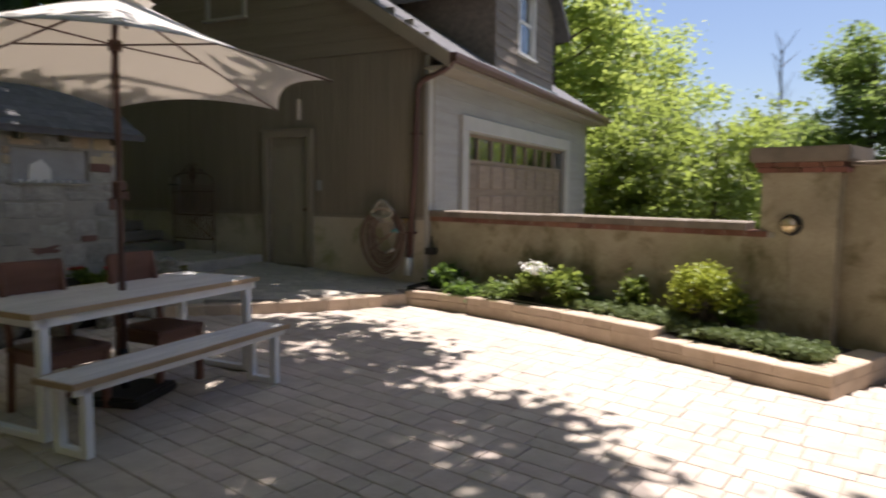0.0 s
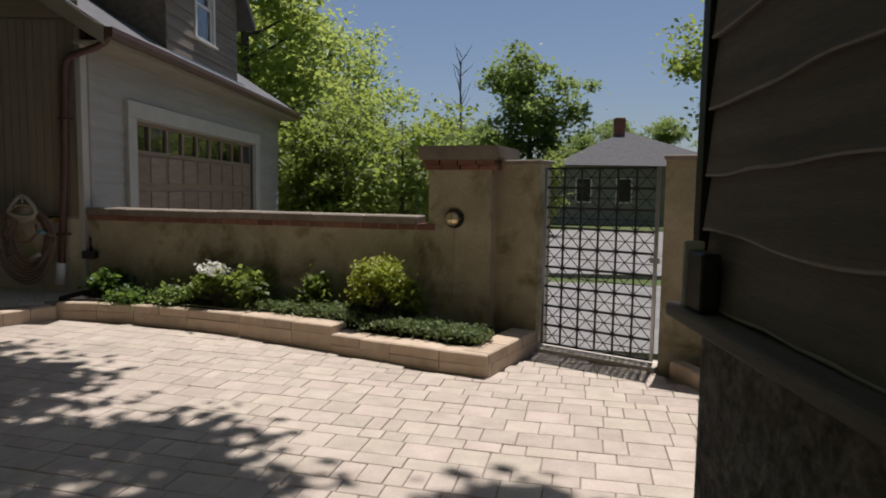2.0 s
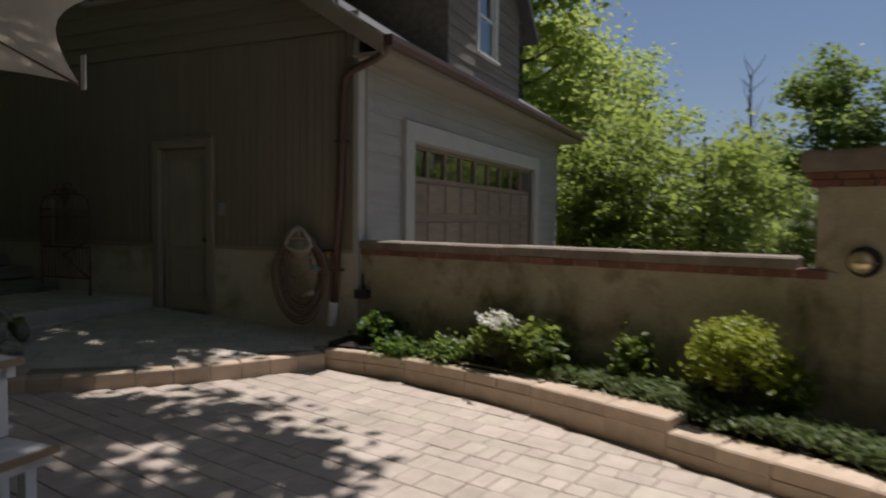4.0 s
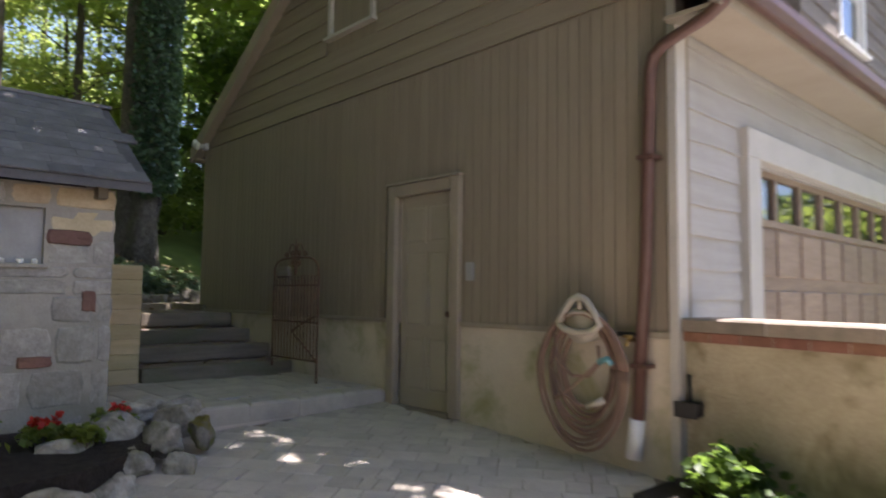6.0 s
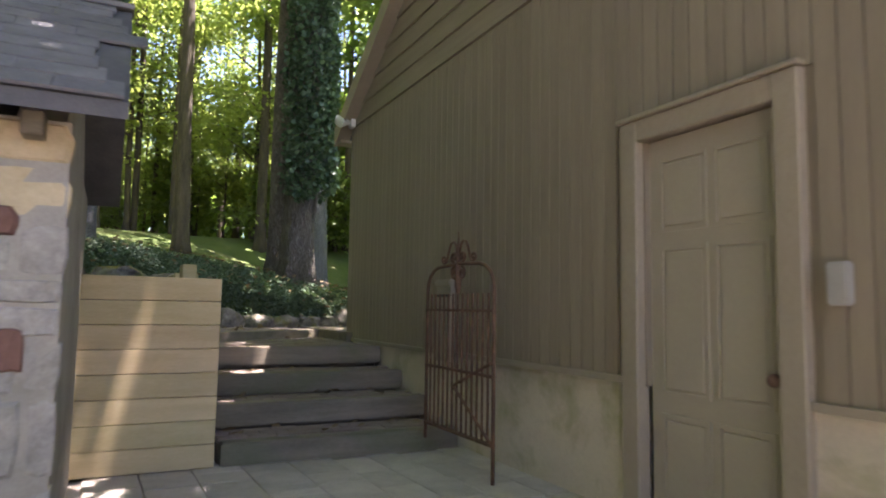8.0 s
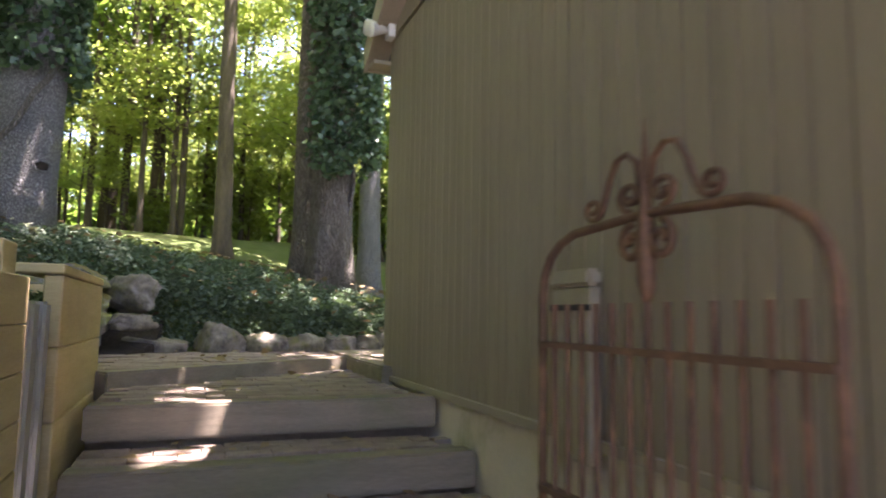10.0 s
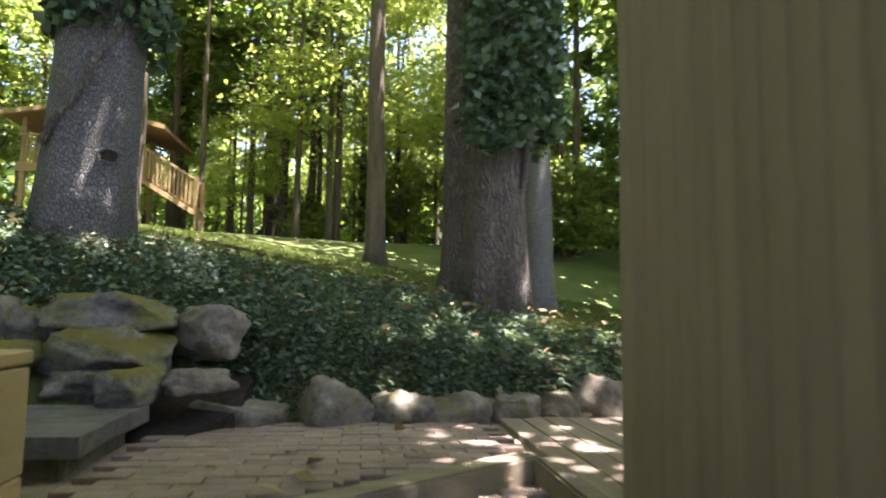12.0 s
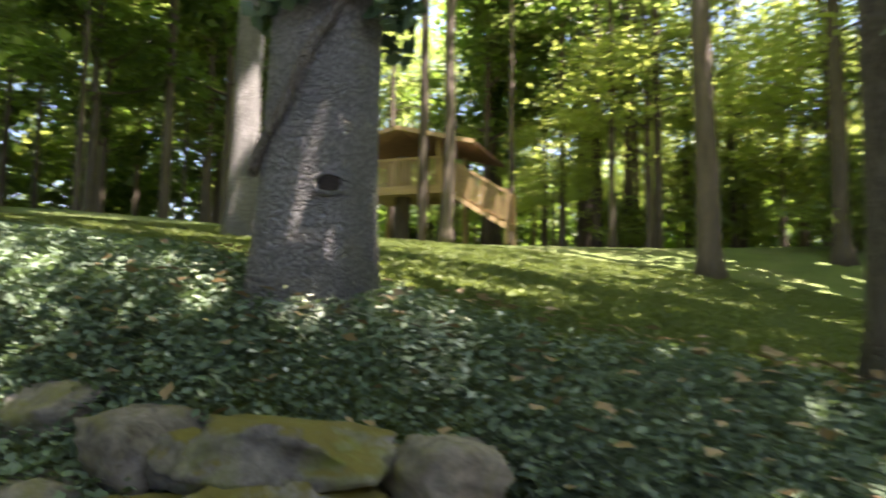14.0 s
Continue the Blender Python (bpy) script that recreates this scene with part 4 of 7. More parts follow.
for k in range(840):
    a = radians(nr.uniform(211, 262) if k < 430 else nr.uniform(100, 158))
    rr = nr.uniform(19, 50)
    x, y = -13 + math.cos(a) * rr, 8 + math.sin(a) * rr
    top.append((x, y, land_z(x, y) + nr.uniform(10.5, 14.5)))
for k in range(130):
    x, y = (nr.uniform(-30, -18), nr.uniform(12.5, 20)) if k < 60 else (nr.uniform(-27, -14), nr.uniform(-6, 4.5))
    top.append((x, y, land_z(x, y) + nr.uniform(11, 14)))
can = new("woodland_canopy", leaf_mesh("woodland_canopy", clumps(nr, top, 46, 1.0, 0.5), 1.2, 0.5, M_LEAF, 12))
tagged(can, "loose leaf layer added overhead to shade the woods and lawn", "woods", kind="stuff")
# Undergrowth in the dark leaf tone, standing in for shade deep in the woods.
low = []
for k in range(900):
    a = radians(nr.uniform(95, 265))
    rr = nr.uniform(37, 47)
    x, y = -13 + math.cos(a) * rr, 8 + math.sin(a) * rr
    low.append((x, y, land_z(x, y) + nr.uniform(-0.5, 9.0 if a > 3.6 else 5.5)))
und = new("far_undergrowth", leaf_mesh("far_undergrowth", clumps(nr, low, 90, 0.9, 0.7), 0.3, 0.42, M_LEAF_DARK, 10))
tagged(und, "far undergrowth, leaves coloured dark to stand for deep shade", "woods", kind="stuff")
tagged(far, "dense far woodland foliage", "woods", kind="stuff")

# ---- courtyard masonry ----
rc = random.Random(3)


def along(pts, step):
    """Points and headings at even steps along a line in plan."""
    out = []
    for a, b in zip(pts, pts[1:]):
        a, b = Vector(a), Vector(b)
        n = max(1, round((b - a).length / step))
        for i in range(n):
            p, q = a.lerp(b, i / n), a.lerp(b, (i + 1) / n)
            out.append((p.lerp(q, 0.5), math.atan2(b.y - a.y, b.x - a.x), (q - p).length))
    return out


def block_row(parent, pts, step, depth, z0, z1, material, name, gap=0.006, inward=1, c=0.012):
    """A row of kerb or wall blocks along a line; inward +1 sets the depth to the left of the way."""
    for p, yaw, ln in along(pts, step):
        zz0 = z0(p.x, p.y) if callable(z0) else z0
        me = slab_mesh(name, ln - gap, depth, z1 - zz0, material, c)
        m = Matrix.Translation((p.x, p.y, z1 + rc.uniform(-0.003, 0.003))) @ Matrix.Rotation(yaw + rc.uniform(-0.008, 0.008), 4, "Z") @ Matrix.Translation((0, inward * depth / 2, 0))
        piece(name, me, m, parent)


planter = root("planter_wall", (-2.5, 7.8, 0.0), "curved low planter wall of buff concrete blocks", "planter wall")
UP = PLANTER[:7]
LOWP = PLANTER[6:]
block_row(planter, UP, 0.62, 0.266, lambda x, y: patio_z(x, y) - 0.05, 0.195, M_KERB, "wall_block", c=0.004)
block_row(planter, UP, 0.36, 0.27, 0.197, 0.288, M_KERB, "cap_block")
block_row(planter, LOWP, 0.62, 0.266, lambda x, y: patio_z(x, y) - 0.05, 0.105, M_KERB, "wall_block", c=0.004)
block_row(planter, LOWP, 0.36, 0.27, 0.107, 0.205, M_KERB, "cap_block")
END = [(-0.01, 6.67), (0.50, 7.70)]
block_row(planter, END, 0.58, 0.266, -0.05, 0.11, M_KERB, "wall_block", c=0.004)
block_row(planter, END, 0.40, 0.27, 0.112, 0.212, M_KERB, "cap_block")

kerb = root("kerb_edging", (-5.5, 7.3, 0.1), "kerb of buff blocks edging the upper paving", "kerb")
block_row(kerb, [(x + 0.014, y - 0.012) for x, y in KERB], 0.30, 0.16, lambda x, y: patio_z(x, y) - 0.05, 0.25, M_KERB, "kerb_block", inward=-1)
kerb_e = root("kerb_edging", (1.7, 6.4, 0.0), "low kerb of buff blocks along the east bed", "kerb")
block_row(kerb_e, [(1.60, 6.86), (1.78, 6.2), (2.02, 5.4), (2.3, 4.4), (2.5, 3.6)], 0.34, 0.14, -0.05, 0.14, M_KERB, "kerb_block")

# coping and brick course on the low wall
coping = root("wall_coping", (-2.7, 8.6, 1.19), "weathered stone coping over a red brick course", "wall coping")
bmesh_brick = slab_mesh("brick", 0.205, 0.30, 0.062, M_BRICK, 0.004)
n = int(lw_len / 0.213)
for i in range(n):
    piece("brick", bmesh_brick, lw_m @ Matrix.Translation((0.107 + i * 0.213, 0.125, 1.253 + rc.uniform(-0.002, 0.002))), coping)
cap_me = slab_mesh("cap_stone", 0.60, 0.35, 0.088, M_CAP, 0.014)
for i in range(int(lw_len / 0.61)):
    piece("cap_stone", cap_me, lw_m @ Matrix.Translation((0.31 + i * 0.61, 0.125 + rc.uniform(-0.004, 0.004), 1.343 + rc.uniform(-0.003, 0.003))) @ Matrix.Rotation(rc.uniform(-0.006, 0.006), 4, "Z"), coping)
box(bm := bmesh.new(), 0, lw_len, -0.02, 0.27, 1.19, 1.245, m=lw_m)
part("mortar_bed", bm, M_MORTAR, coping)

# pillar
PIL_M = Matrix.Translation((-0.64, 8.125, 0)) @ Matrix.Rotation(math.atan2(-0.235, 0.66), 4, "Z")
pillar = root("gate_pillar", (-0.3, 8.3, 0.0), "stained stucco gate pillar with brick band and stone cap", "pillar")
bm = bmesh.new()
box(bm, 0, 0.70, 0, 0.62, -0.2, 1.835, m=PIL_M)
bmesh.ops.subdivide_edges(bm, edges=list(bm.edges), cuts=9, use_grid_fill=True)
for v in bm.verts:
    v.co += Vector((1, 1, 0)) * 0.012 * noise.noise(v.co * 4.0)
part("shaft", bm, M_STUCCO, pillar, smooth=False)
for row, (z, off) in enumerate(((1.886, 0.0), (1.938, 0.1))):
    for i in range(4):
        for yy in (0.08, 0.54):
            piece("brick", bmesh_brick, PIL_M @ Matrix.Translation((0.05 + i * 0.205 - 0.03 * row, yy, z)) @ Matrix.Diagonal((0.93, 0.62, 0.77, 1)), pillar)
    for xx in (0.06, 0.64):
        piece("brick", bmesh_brick, PIL_M @ Matrix.Translation((xx, 0.31, z)) @ Matrix.Rotation(math.pi / 2, 4, "Z") @ Matrix.Diagonal((1.2, 0.6, 0.77, 1)), pillar)
bm = boxes((0.02, 0.68, 0.02, 0.60, 1.834, 1.94), m=PIL_M)
part("core", bm, M_MORTAR, pillar)
bm = soft(boxes((-0.10, 0.80, -0.10, 0.72, 1.94, 2.085), m=PIL_M), 0.018, 2)
part("cap", bm, M_CAP, pillar, "weathered brown stone cap")

# bulkhead lamp on the pillar
lamp = root("wall_lamp", PIL_M @ Vector((0.30, 0.0, 1.32)), "round bulkhead wall lamp with amber glass and brass cage", "wall lamp")


def disc(bm, m, r, y0, y1, seg=24, r1=None):
    r1 = r if r1 is None else r1
    a = [bm.verts.new(m @ Vector((math.cos(6.28319 * k / seg) * r, y0, math.sin(6.28319 * k / seg) * r))) for k in range(seg)]
    b = [bm.verts.new(m @ Vector((math.cos(6.28319 * k / seg) * r1, y1, math.sin(6.28319 * k / seg) * r1))) for k in range(seg)]
    for k in range(seg):
        bm.faces.new((a[k], a[(k + 1) % seg], b[(k + 1) % seg], b[k]))
    bm.faces.new(a[::-1])
    bm.faces.new(b)
    return bm


LM = PIL_M @ Matrix.Translation((0.30, 0, 1.325))
part("back_plate", disc(bmesh.new(), LM, 0.105, 0.0, -0.035, 28, 0.098), M_BLACK, lamp, smooth=False)
bm = bmesh.new()
bmesh.ops.create_uvsphere(bm, u_segments=20, v_segments=12, radius=0.075)
bmesh.ops.transform(bm, matrix=LM @ Matrix.Translation((-0.012, -0.04, 0)) @ Matrix.Diagonal((1, 0.8, 1, 1)), verts=bm.verts)
part("globe", bm, M_LAMP_GLASS, lamp, "amber glass globe", True)
for ang in (0.0, math.pi / 2):
    pts = [LM @ Matrix.Rotation(ang, 4, "Y") @ Vector((math.cos(a) * 0.082, -0.035 - math.sin(a) * 0.07, 0)) for a in np.linspace(0, math.pi, 11)]
    part("cage_bar", tube(bmesh.new(), pts, 0.005, 6), M_BRASS, lamp, smooth=True)
part("conduit", tube(bmesh.new(), [LM @ Vector((0.0, -0.008, -0.10)), LM @ Vector((0.0, -0.006, -0.9))], 0.008, 6), M_STUCCO, lamp)

# lattice gate
GM = Matrix.Translation((GATE_L.x, GATE_L.y, 0)) @ Matrix.Rotation(math.atan2(g_d.y, g_d.x), 4, "Z") @ Matrix.Translation((0.0, 0.06, 0))
gate = root("iron_lattice_gate", (GATE_L.x, GATE_L.y + 0.05, 0.05), "black iron lattice garden gate with starred panels, closed", "gate")
gw = (GATE_R - GATE_L).length - 0.02
gz0, gz1 = 0.06, 1.865
for d in ((0, 0.03, -0.015, 0.015, gz0, gz1), (gw - 0.03, gw, -0.015, 0.015, gz0, gz1)):
    part("stile", boxes(d, m=GM), M_STEEL, gate, "pale galvanised stile")
for z in (gz0, gz1 - 0.02):
    part("rail", boxes((0.03, gw - 0.03, -0.012, 0.012, z, z + 0.02), m=GM), M_BLACK, gate)
COLS, ROWS = 6, 9
cw, ch = (gw - 0.06) / COLS, (gz1 - gz0) / ROWS
for i in range(1, COLS):
    part("vertical_bar", boxes((0.03 + i * cw - 0.008, 0.03 + i * cw + 0.008, -0.009, 0.009, gz0 + 0.02, gz1 - 0.02), m=GM), M_BLACK, gate)
for j in range(1, ROWS):
    part("crossbar", boxes((0.03, gw - 0.03, -0.0125, 0.0125, gz0 + j * ch - 0.011, gz0 + j * ch + 0.011), m=GM), M_BLACK, gate)
for j in range(ROWS):
    part("thin_bar", boxes((0.03, gw - 0.03, -0.005, 0.005, gz0 + (j + 0.5) * ch - 0.004, gz0 + (j + 0.5) * ch + 0.004), m=GM), M_BLACK, gate)
dl = math.hypot(cw, ch)
diag = to_mesh("diagonal_bar", boxes((-dl / 2, dl / 2, -0.0035, 0.0035, -0.0035, 0.0035)), M_BLACK)
da = math.atan2(ch, cw)
rose = to_mesh("rosette", soft(boxes((-0.016, 0.016, -0.012, 0.012, -0.016, 0.016)), 0.005), M_BLACK)
for i in range(COLS):
    for j in range(ROWS):
        c = Matrix.Translation((0.03 + (i + 0.5) * cw, 0, gz0 + (j + 0.5) * ch))
        for s in (-1, 1):
            piece("diagonal_bar", diag, GM @ c @ Matrix.Rotation(s * da, 4, "Y"), gate)
for i in range(1, COLS):
    for j in range(1, ROWS):
        piece("rosette", rose, GM @ Matrix.Translation((0.03 + i * cw, 0, gz0 + j * ch)), gate)
part("latch", boxes((gw - 0.06, gw + 0.03, -0.03, -0.015, 0.98, 1.03), m=GM), M_STEEL, gate)
setting("threshold", soft(boxes((-0.05, gw + 0.06, -0.14, 0.14, -0.1, 0.045), m=GM), 0.01), M_PAVER_GREY, "worn stone threshold under the gate")

# brick band under the coping of the east wall
we_a, we_b = Vector((1.98, 6.90)), Vector((6.5, 4.92))
we_m = Matrix.Translation((we_a.x, we_a.y, 0)) @ Matrix.Rotation(math.atan2(we_b.y - we_a.y, we_b.x - we_a.x), 4, "Z")
band = root("brick_band", (3.0, 6.4, 2.02), "red brick band below the wall coping", "brick band")
for row in range(2):
    for i in range(20):
        piece("brick", bmesh_brick, we_m @ Matrix.Translation((0.10 + i * 0.213 + 0.1 * row, 0.12, 2.074 + row * 0.054)) @ Matrix.Diagonal((1, 1.35, 0.8, 1)), band)

# ---- neighbouring house beyond the gate ----
house = root("neighbour_house", (9.2, 40, -0.1), "grey single-storey house with hipped slate roof and chimney", "house")
part("wall", boxes((4.8, 14.2, 38.0, 47.0, -0.1, 3.2)), M_HOUSE_WALL, house)
bm = bmesh.new()
e = [bm.verts.new(p) for p in ((4.3, 37.5, 3.15), (14.7, 37.5, 3.15), (14.7, 47.5, 3.15), (4.3, 47.5, 3.15))]
r = [bm.verts.new(p) for p in ((9.0, 41.5, 5.35), (10.0, 43.5, 5.35))]
bm.faces.new((e[0], e[1], r[0]))
bm.faces.new((e[1], e[2], r[1], r[0]))
bm.faces.new((e[2], e[3], r[1]))
bm.faces.new((e[3], e[0], r[0], r[1]))
bm.faces.new(e[::-1])
part("roof", bm, M_ROOF, house)
part("chimney", soft(boxes((8.3, 8.9, 41.0, 41.6, 4.6, 6.1)), 0.03), M_BRICK, house)
for x in (5.6, 7.8, 11.0, 12.9):
    w = part("window", boxes((x, x + 0.9, 37.95, 37.99, 1.1, 2.5)), M_TRIM_WHITE, house)
    # Panes coloured near black for the dark rooms behind.
    part("pane", boxes((x + 0.08, x + 0.82, 37.93, 37.95, 1.18, 2.42)), M_ROOM_SHADE, w)

# ---- small thing on the sill of the near wall ----
sill_box = root("switch_box", (0.54, 3.12, 1.24), "dark metal box with a pale front on the sill", "electrical box")
part("body", soft(boxes((0.515, 0.575, 3.06, 3.20, 1.24, 1.43)), 0.006), M_BLACK, sill_box)
part("cover", soft(boxes((0.505, 0.573, 3.202, 3.218, 1.24, 1.46)), 0.005), M_PLASTIC_WHITE, sill_box, "pale cover plate")

# wavy clapboards of the near wall
clads = root("wall_cladding", (0.58, 0.0, 1.24), "dark brown wavy-edged clapboards with visible grain", "wall cladding", kind="structure")


def wavy_board(name, length, h, thick, seed, material, amp=0.018, n=60):
    """A clapboard along local y with a live lower edge; its back at x = 0, out towards -x."""
    bm = bmesh.new()
    rows = []
    for i in range(n + 1):
        y = length * i / n
        zl = amp * (noise.noise(Vector((y * 1.3, seed * 7.1, 0))) * 1.4 + 0.35 * noise.noise(Vector((y * 4.1, seed * 3.3, 2))))
        rows.append([bm.verts.new(p) for p in ((0, y, h), (-0.004, y, h), (-thick, y, zl), (-thick, y, zl - 0.004), (0, y, zl))])
    for a, b in zip(rows, rows[1:]):
        for k in range(5):
            bm.faces.new((a[k], a[(k + 1) % 5], b[(k + 1) % 5], b[k]))
    bm.faces.new(rows[0][::-1])
    bm.faces.new(rows[-1])
    return to_mesh(name, bm, material)


for i in range(13):
    me = wavy_board("clapboard", 7.45, 0.235, 0.026, 50 + i, M_CLAP_DARK, 0.03, 90)
    board = piece("clapboard", me, Matrix.Translation((0.606, -4.2, 1.25 + i * 0.222)), clads)
    # Thin pale strip along the live edge paints in its catch of light.
    eb = bmesh.new()
    rail = []
    for q in range(91):
        y = 7.45 * q / 90
        zl = 0.03 * (noise.noise(Vector((y * 1.3, (50 + i) * 7.1, 0))) * 1.4 + 0.35 * noise.noise(Vector((y * 4.1, (50 + i) * 3.3, 2))))
        w = 0.006 + 0.004 * noise.noise(Vector((y * 2.2, i, 4)))
        rail.append([eb.verts.new((-dx, y, zl + dz)) for dx, dz in ((0.0265, w), (0.029, w * 0.5), (0.0265, -0.003))])
    for u, v in zip(rail, rail[1:]):
        for q in range(2):
            eb.faces.new((u[q], u[q + 1], v[q + 1], v[q]))
    part("live_edge", eb, M_LIVE_EDGE, board, "live edge, pale wood with its caught light painted in")

# ---- barn fittings ----
# vertical boards of the gable wall
cladding = root("board_cladding", (-8.7, 9.0, 1.22), "taupe vertical boards with narrow grooves", "wall cladding", kind="structure")
BW = 0.1016


def board_mesh(h, name="board"):
    bm = bmesh.new()
    o = [(-BW / 2 + 0.0022, 0.0), (-BW / 2 + 0.0045, -0.011), (BW / 2 - 0.0045, -0.011), (BW / 2 - 0.0022, 0.0)]
    lo = [bm.verts.new((x, y, 0)) for x, y in o]
    hi = [bm.verts.new((x, y, h)) for x, y in o]
    for k in range(4):
        bm.faces.new((lo[k], lo[(k + 1) % 4], hi[(k + 1) % 4], hi[k]))
    bm.faces.new(lo[::-1])
    bm.faces.new(hi)
    return to_mesh(name, bm, M_BOARD)


me_long, me_short = board_mesh(2.36), board_mesh(1.06)
for i in range(75):
    x = BX0 + 0.05 + i * BW
    if x > BX1 - 0.05:
        break
    over = -8.03 < x < -6.93
    piece("board", me_short if over else me_long, Matrix.Translation((x, 9.007, 2.54 if over else 1.24)), cladding)
# clapboards in the gable
gable = root("gable_cladding", (-8.7, 9.0, 3.62), "taupe horizontal clapboards in the gable", "wall cladding", kind="structure")
for i in range(12):
    z = 3.62 + i * 0.2
    top = z + 0.21
    x0 = max(BX0, -12.80 + (z + 0.10 - EAVE_Z) / SLOPE)
    x1 = min(BX1, -4.55 - (z + 0.10 - EAVE_Z) / SLOPE)
    if x1 - x0 < 0.4:
        break
    for a, b in (((x0, -9.22), (-8.27, x1)) if 4.25 < top and z < 5.35 and x0 < -9.3 else ((x0, x1),)):
        if b - a < 0.1:
            continue
        bm = bmesh.new()
        vs = [bm.verts.new(p) for p in ((a, 9.012, z), (b, 9.012, z), (b, 8.984, z), (a, 8.984, z), (a, 9.012, top), (b, 9.012, top), (b, 9.006, top), (a, 9.006, top))]
        for f in ((0, 1, 2, 3), (4, 7, 6, 5), (3, 2, 6, 7), (0, 4, 5, 1), (0, 3, 7, 4), (1, 5, 6, 2)):
            bm.faces.new([vs[k] for k in f])
        part("clapboard", bm, M_CLAP_GABLE, gable)
setting("trim_skirt", boxes((BX0 - 0.005, -7.99, 8.975, 9.01, 1.205, 1.24), (-6.97, BX1 + 0.012, 8.975, 9.01, 1.205, 1.24)), M_TRIM, "painted skirt board over the plinth")
setting("trim_corner", boxes((-4.985, -4.925, 8.965, 8.995, 0.3, 3.5), (-4.95, -4.92, 8.97, 9.1, 0.3, 3.5)), M_TRIM_PALE, "pale corner board of the barn")

# wavy clapboards of the garage side
side = root("side_cladding", (-4.95, 13.0, 1.2), "pale grey wavy-edged clapboards", "wall cladding", kind="structure")
k = 0
for i in range(15):
    z = 0.35 + i * 0.222
    runs = ((9.1, 10.05), (15.77, BY1)) if z + 0.2 < 2.83 else ((9.1, BY1),)
    for a, b in runs:
        me = wavy_board("clapboard", b - a, 0.235, 0.024, 90 + k, M_CLAP, 0.016, 24 if b - a < 3 else 70)
        piece("clapboard", me, Matrix.Translation((BX1 - 0.03, b, z)) @ Matrix.Rotation(math.pi, 4, "Z"), side)
        k += 1

# side door
door = root("side_door", (-7.48, 9.0, 0.40), "taupe six-panel steel door, closed, in a painted frame", "door", kind="structure")
door.name = "door_1"
part("slab", boxes((-7.86, -7.10, 9.05, 9.09, 0.42, 2.43)), M_DOOR, door)
for x0, x1 in ((-7.76, -7.53), (-7.43, -7.20)):
    for z0, z1 in ((0.60, 1.05), (1.20, 1.86), (1.99, 2.30)):
        bm = boxes((x0, x1, 9.042, 9.05, z0, z1))
        part("panel", soft(bm, 0.006), M_DOOR, door)
        fr = bmesh.new()
        for d in ((x0 - 0.03, x1 + 0.03, 9.041, 9.05, z1 + 0.012, z1 + 0.03), (x0 - 0.03, x1 + 0.03, 9.041, 9.05, z0 - 0.03, z0 - 0.012), (x0 - 0.03, x0 - 0.012, 9.0412, 9.05, z0 - 0.012, z1 + 0.012), (x1 + 0.012, x1 + 0.03, 9.0412, 9.05, z0 - 0.012, z1 + 0.012)):
            box(fr, *d)
        part("moulding", fr, M_DOOR, door)
part("casing", soft(boxes((-7.985, -7.87, 8.96, 9.04, 0.40, 2.54)), 0.006), M_TRIM, door)
part("casing", soft(boxes((-7.09, -6.975, 8.96, 9.04, 0.40, 2.54)), 0.006), M_TRIM, door)
part("head_casing", soft(boxes((-7.87, -7.09, 8.962, 9.04, 2.43, 2.54)), 0.006), M_TRIM, door)
part("drip_cap", soft(boxes((-8.0, -6.96, 8.94, 9.01, 2.542, 2.565)), 0.005), M_TRIM, door)
part("sill", soft(boxes((-7.87, -7.09, 8.95, 9.09, 0.37, 0.42)), 0.006), M_OLD_TIMBER, door)
kn = bmesh.new()
bmesh.ops.create_uvsphere(kn, u_segments=14, v_segments=8, radius=0.03, matrix=Matrix.Translation((-7.14, 9.0, 1.30)))
tube(kn, [(-7.14, 9.05, 1.30), (-7.14, 9.01, 1.30)], 0.012, 8)
part("knob", kn, M_BRONZE, door, "dark door knob", True)

bell = root("wall_box", (-6.84, 8.99, 1.62), "small white plastic junction box on the boards", "electrical box")
part("cover", soft(boxes((-6.885, -6.80, 8.955, 8.998, 1.60, 1.76)), 0.008, 2), M_TRIM_GREY, bell)

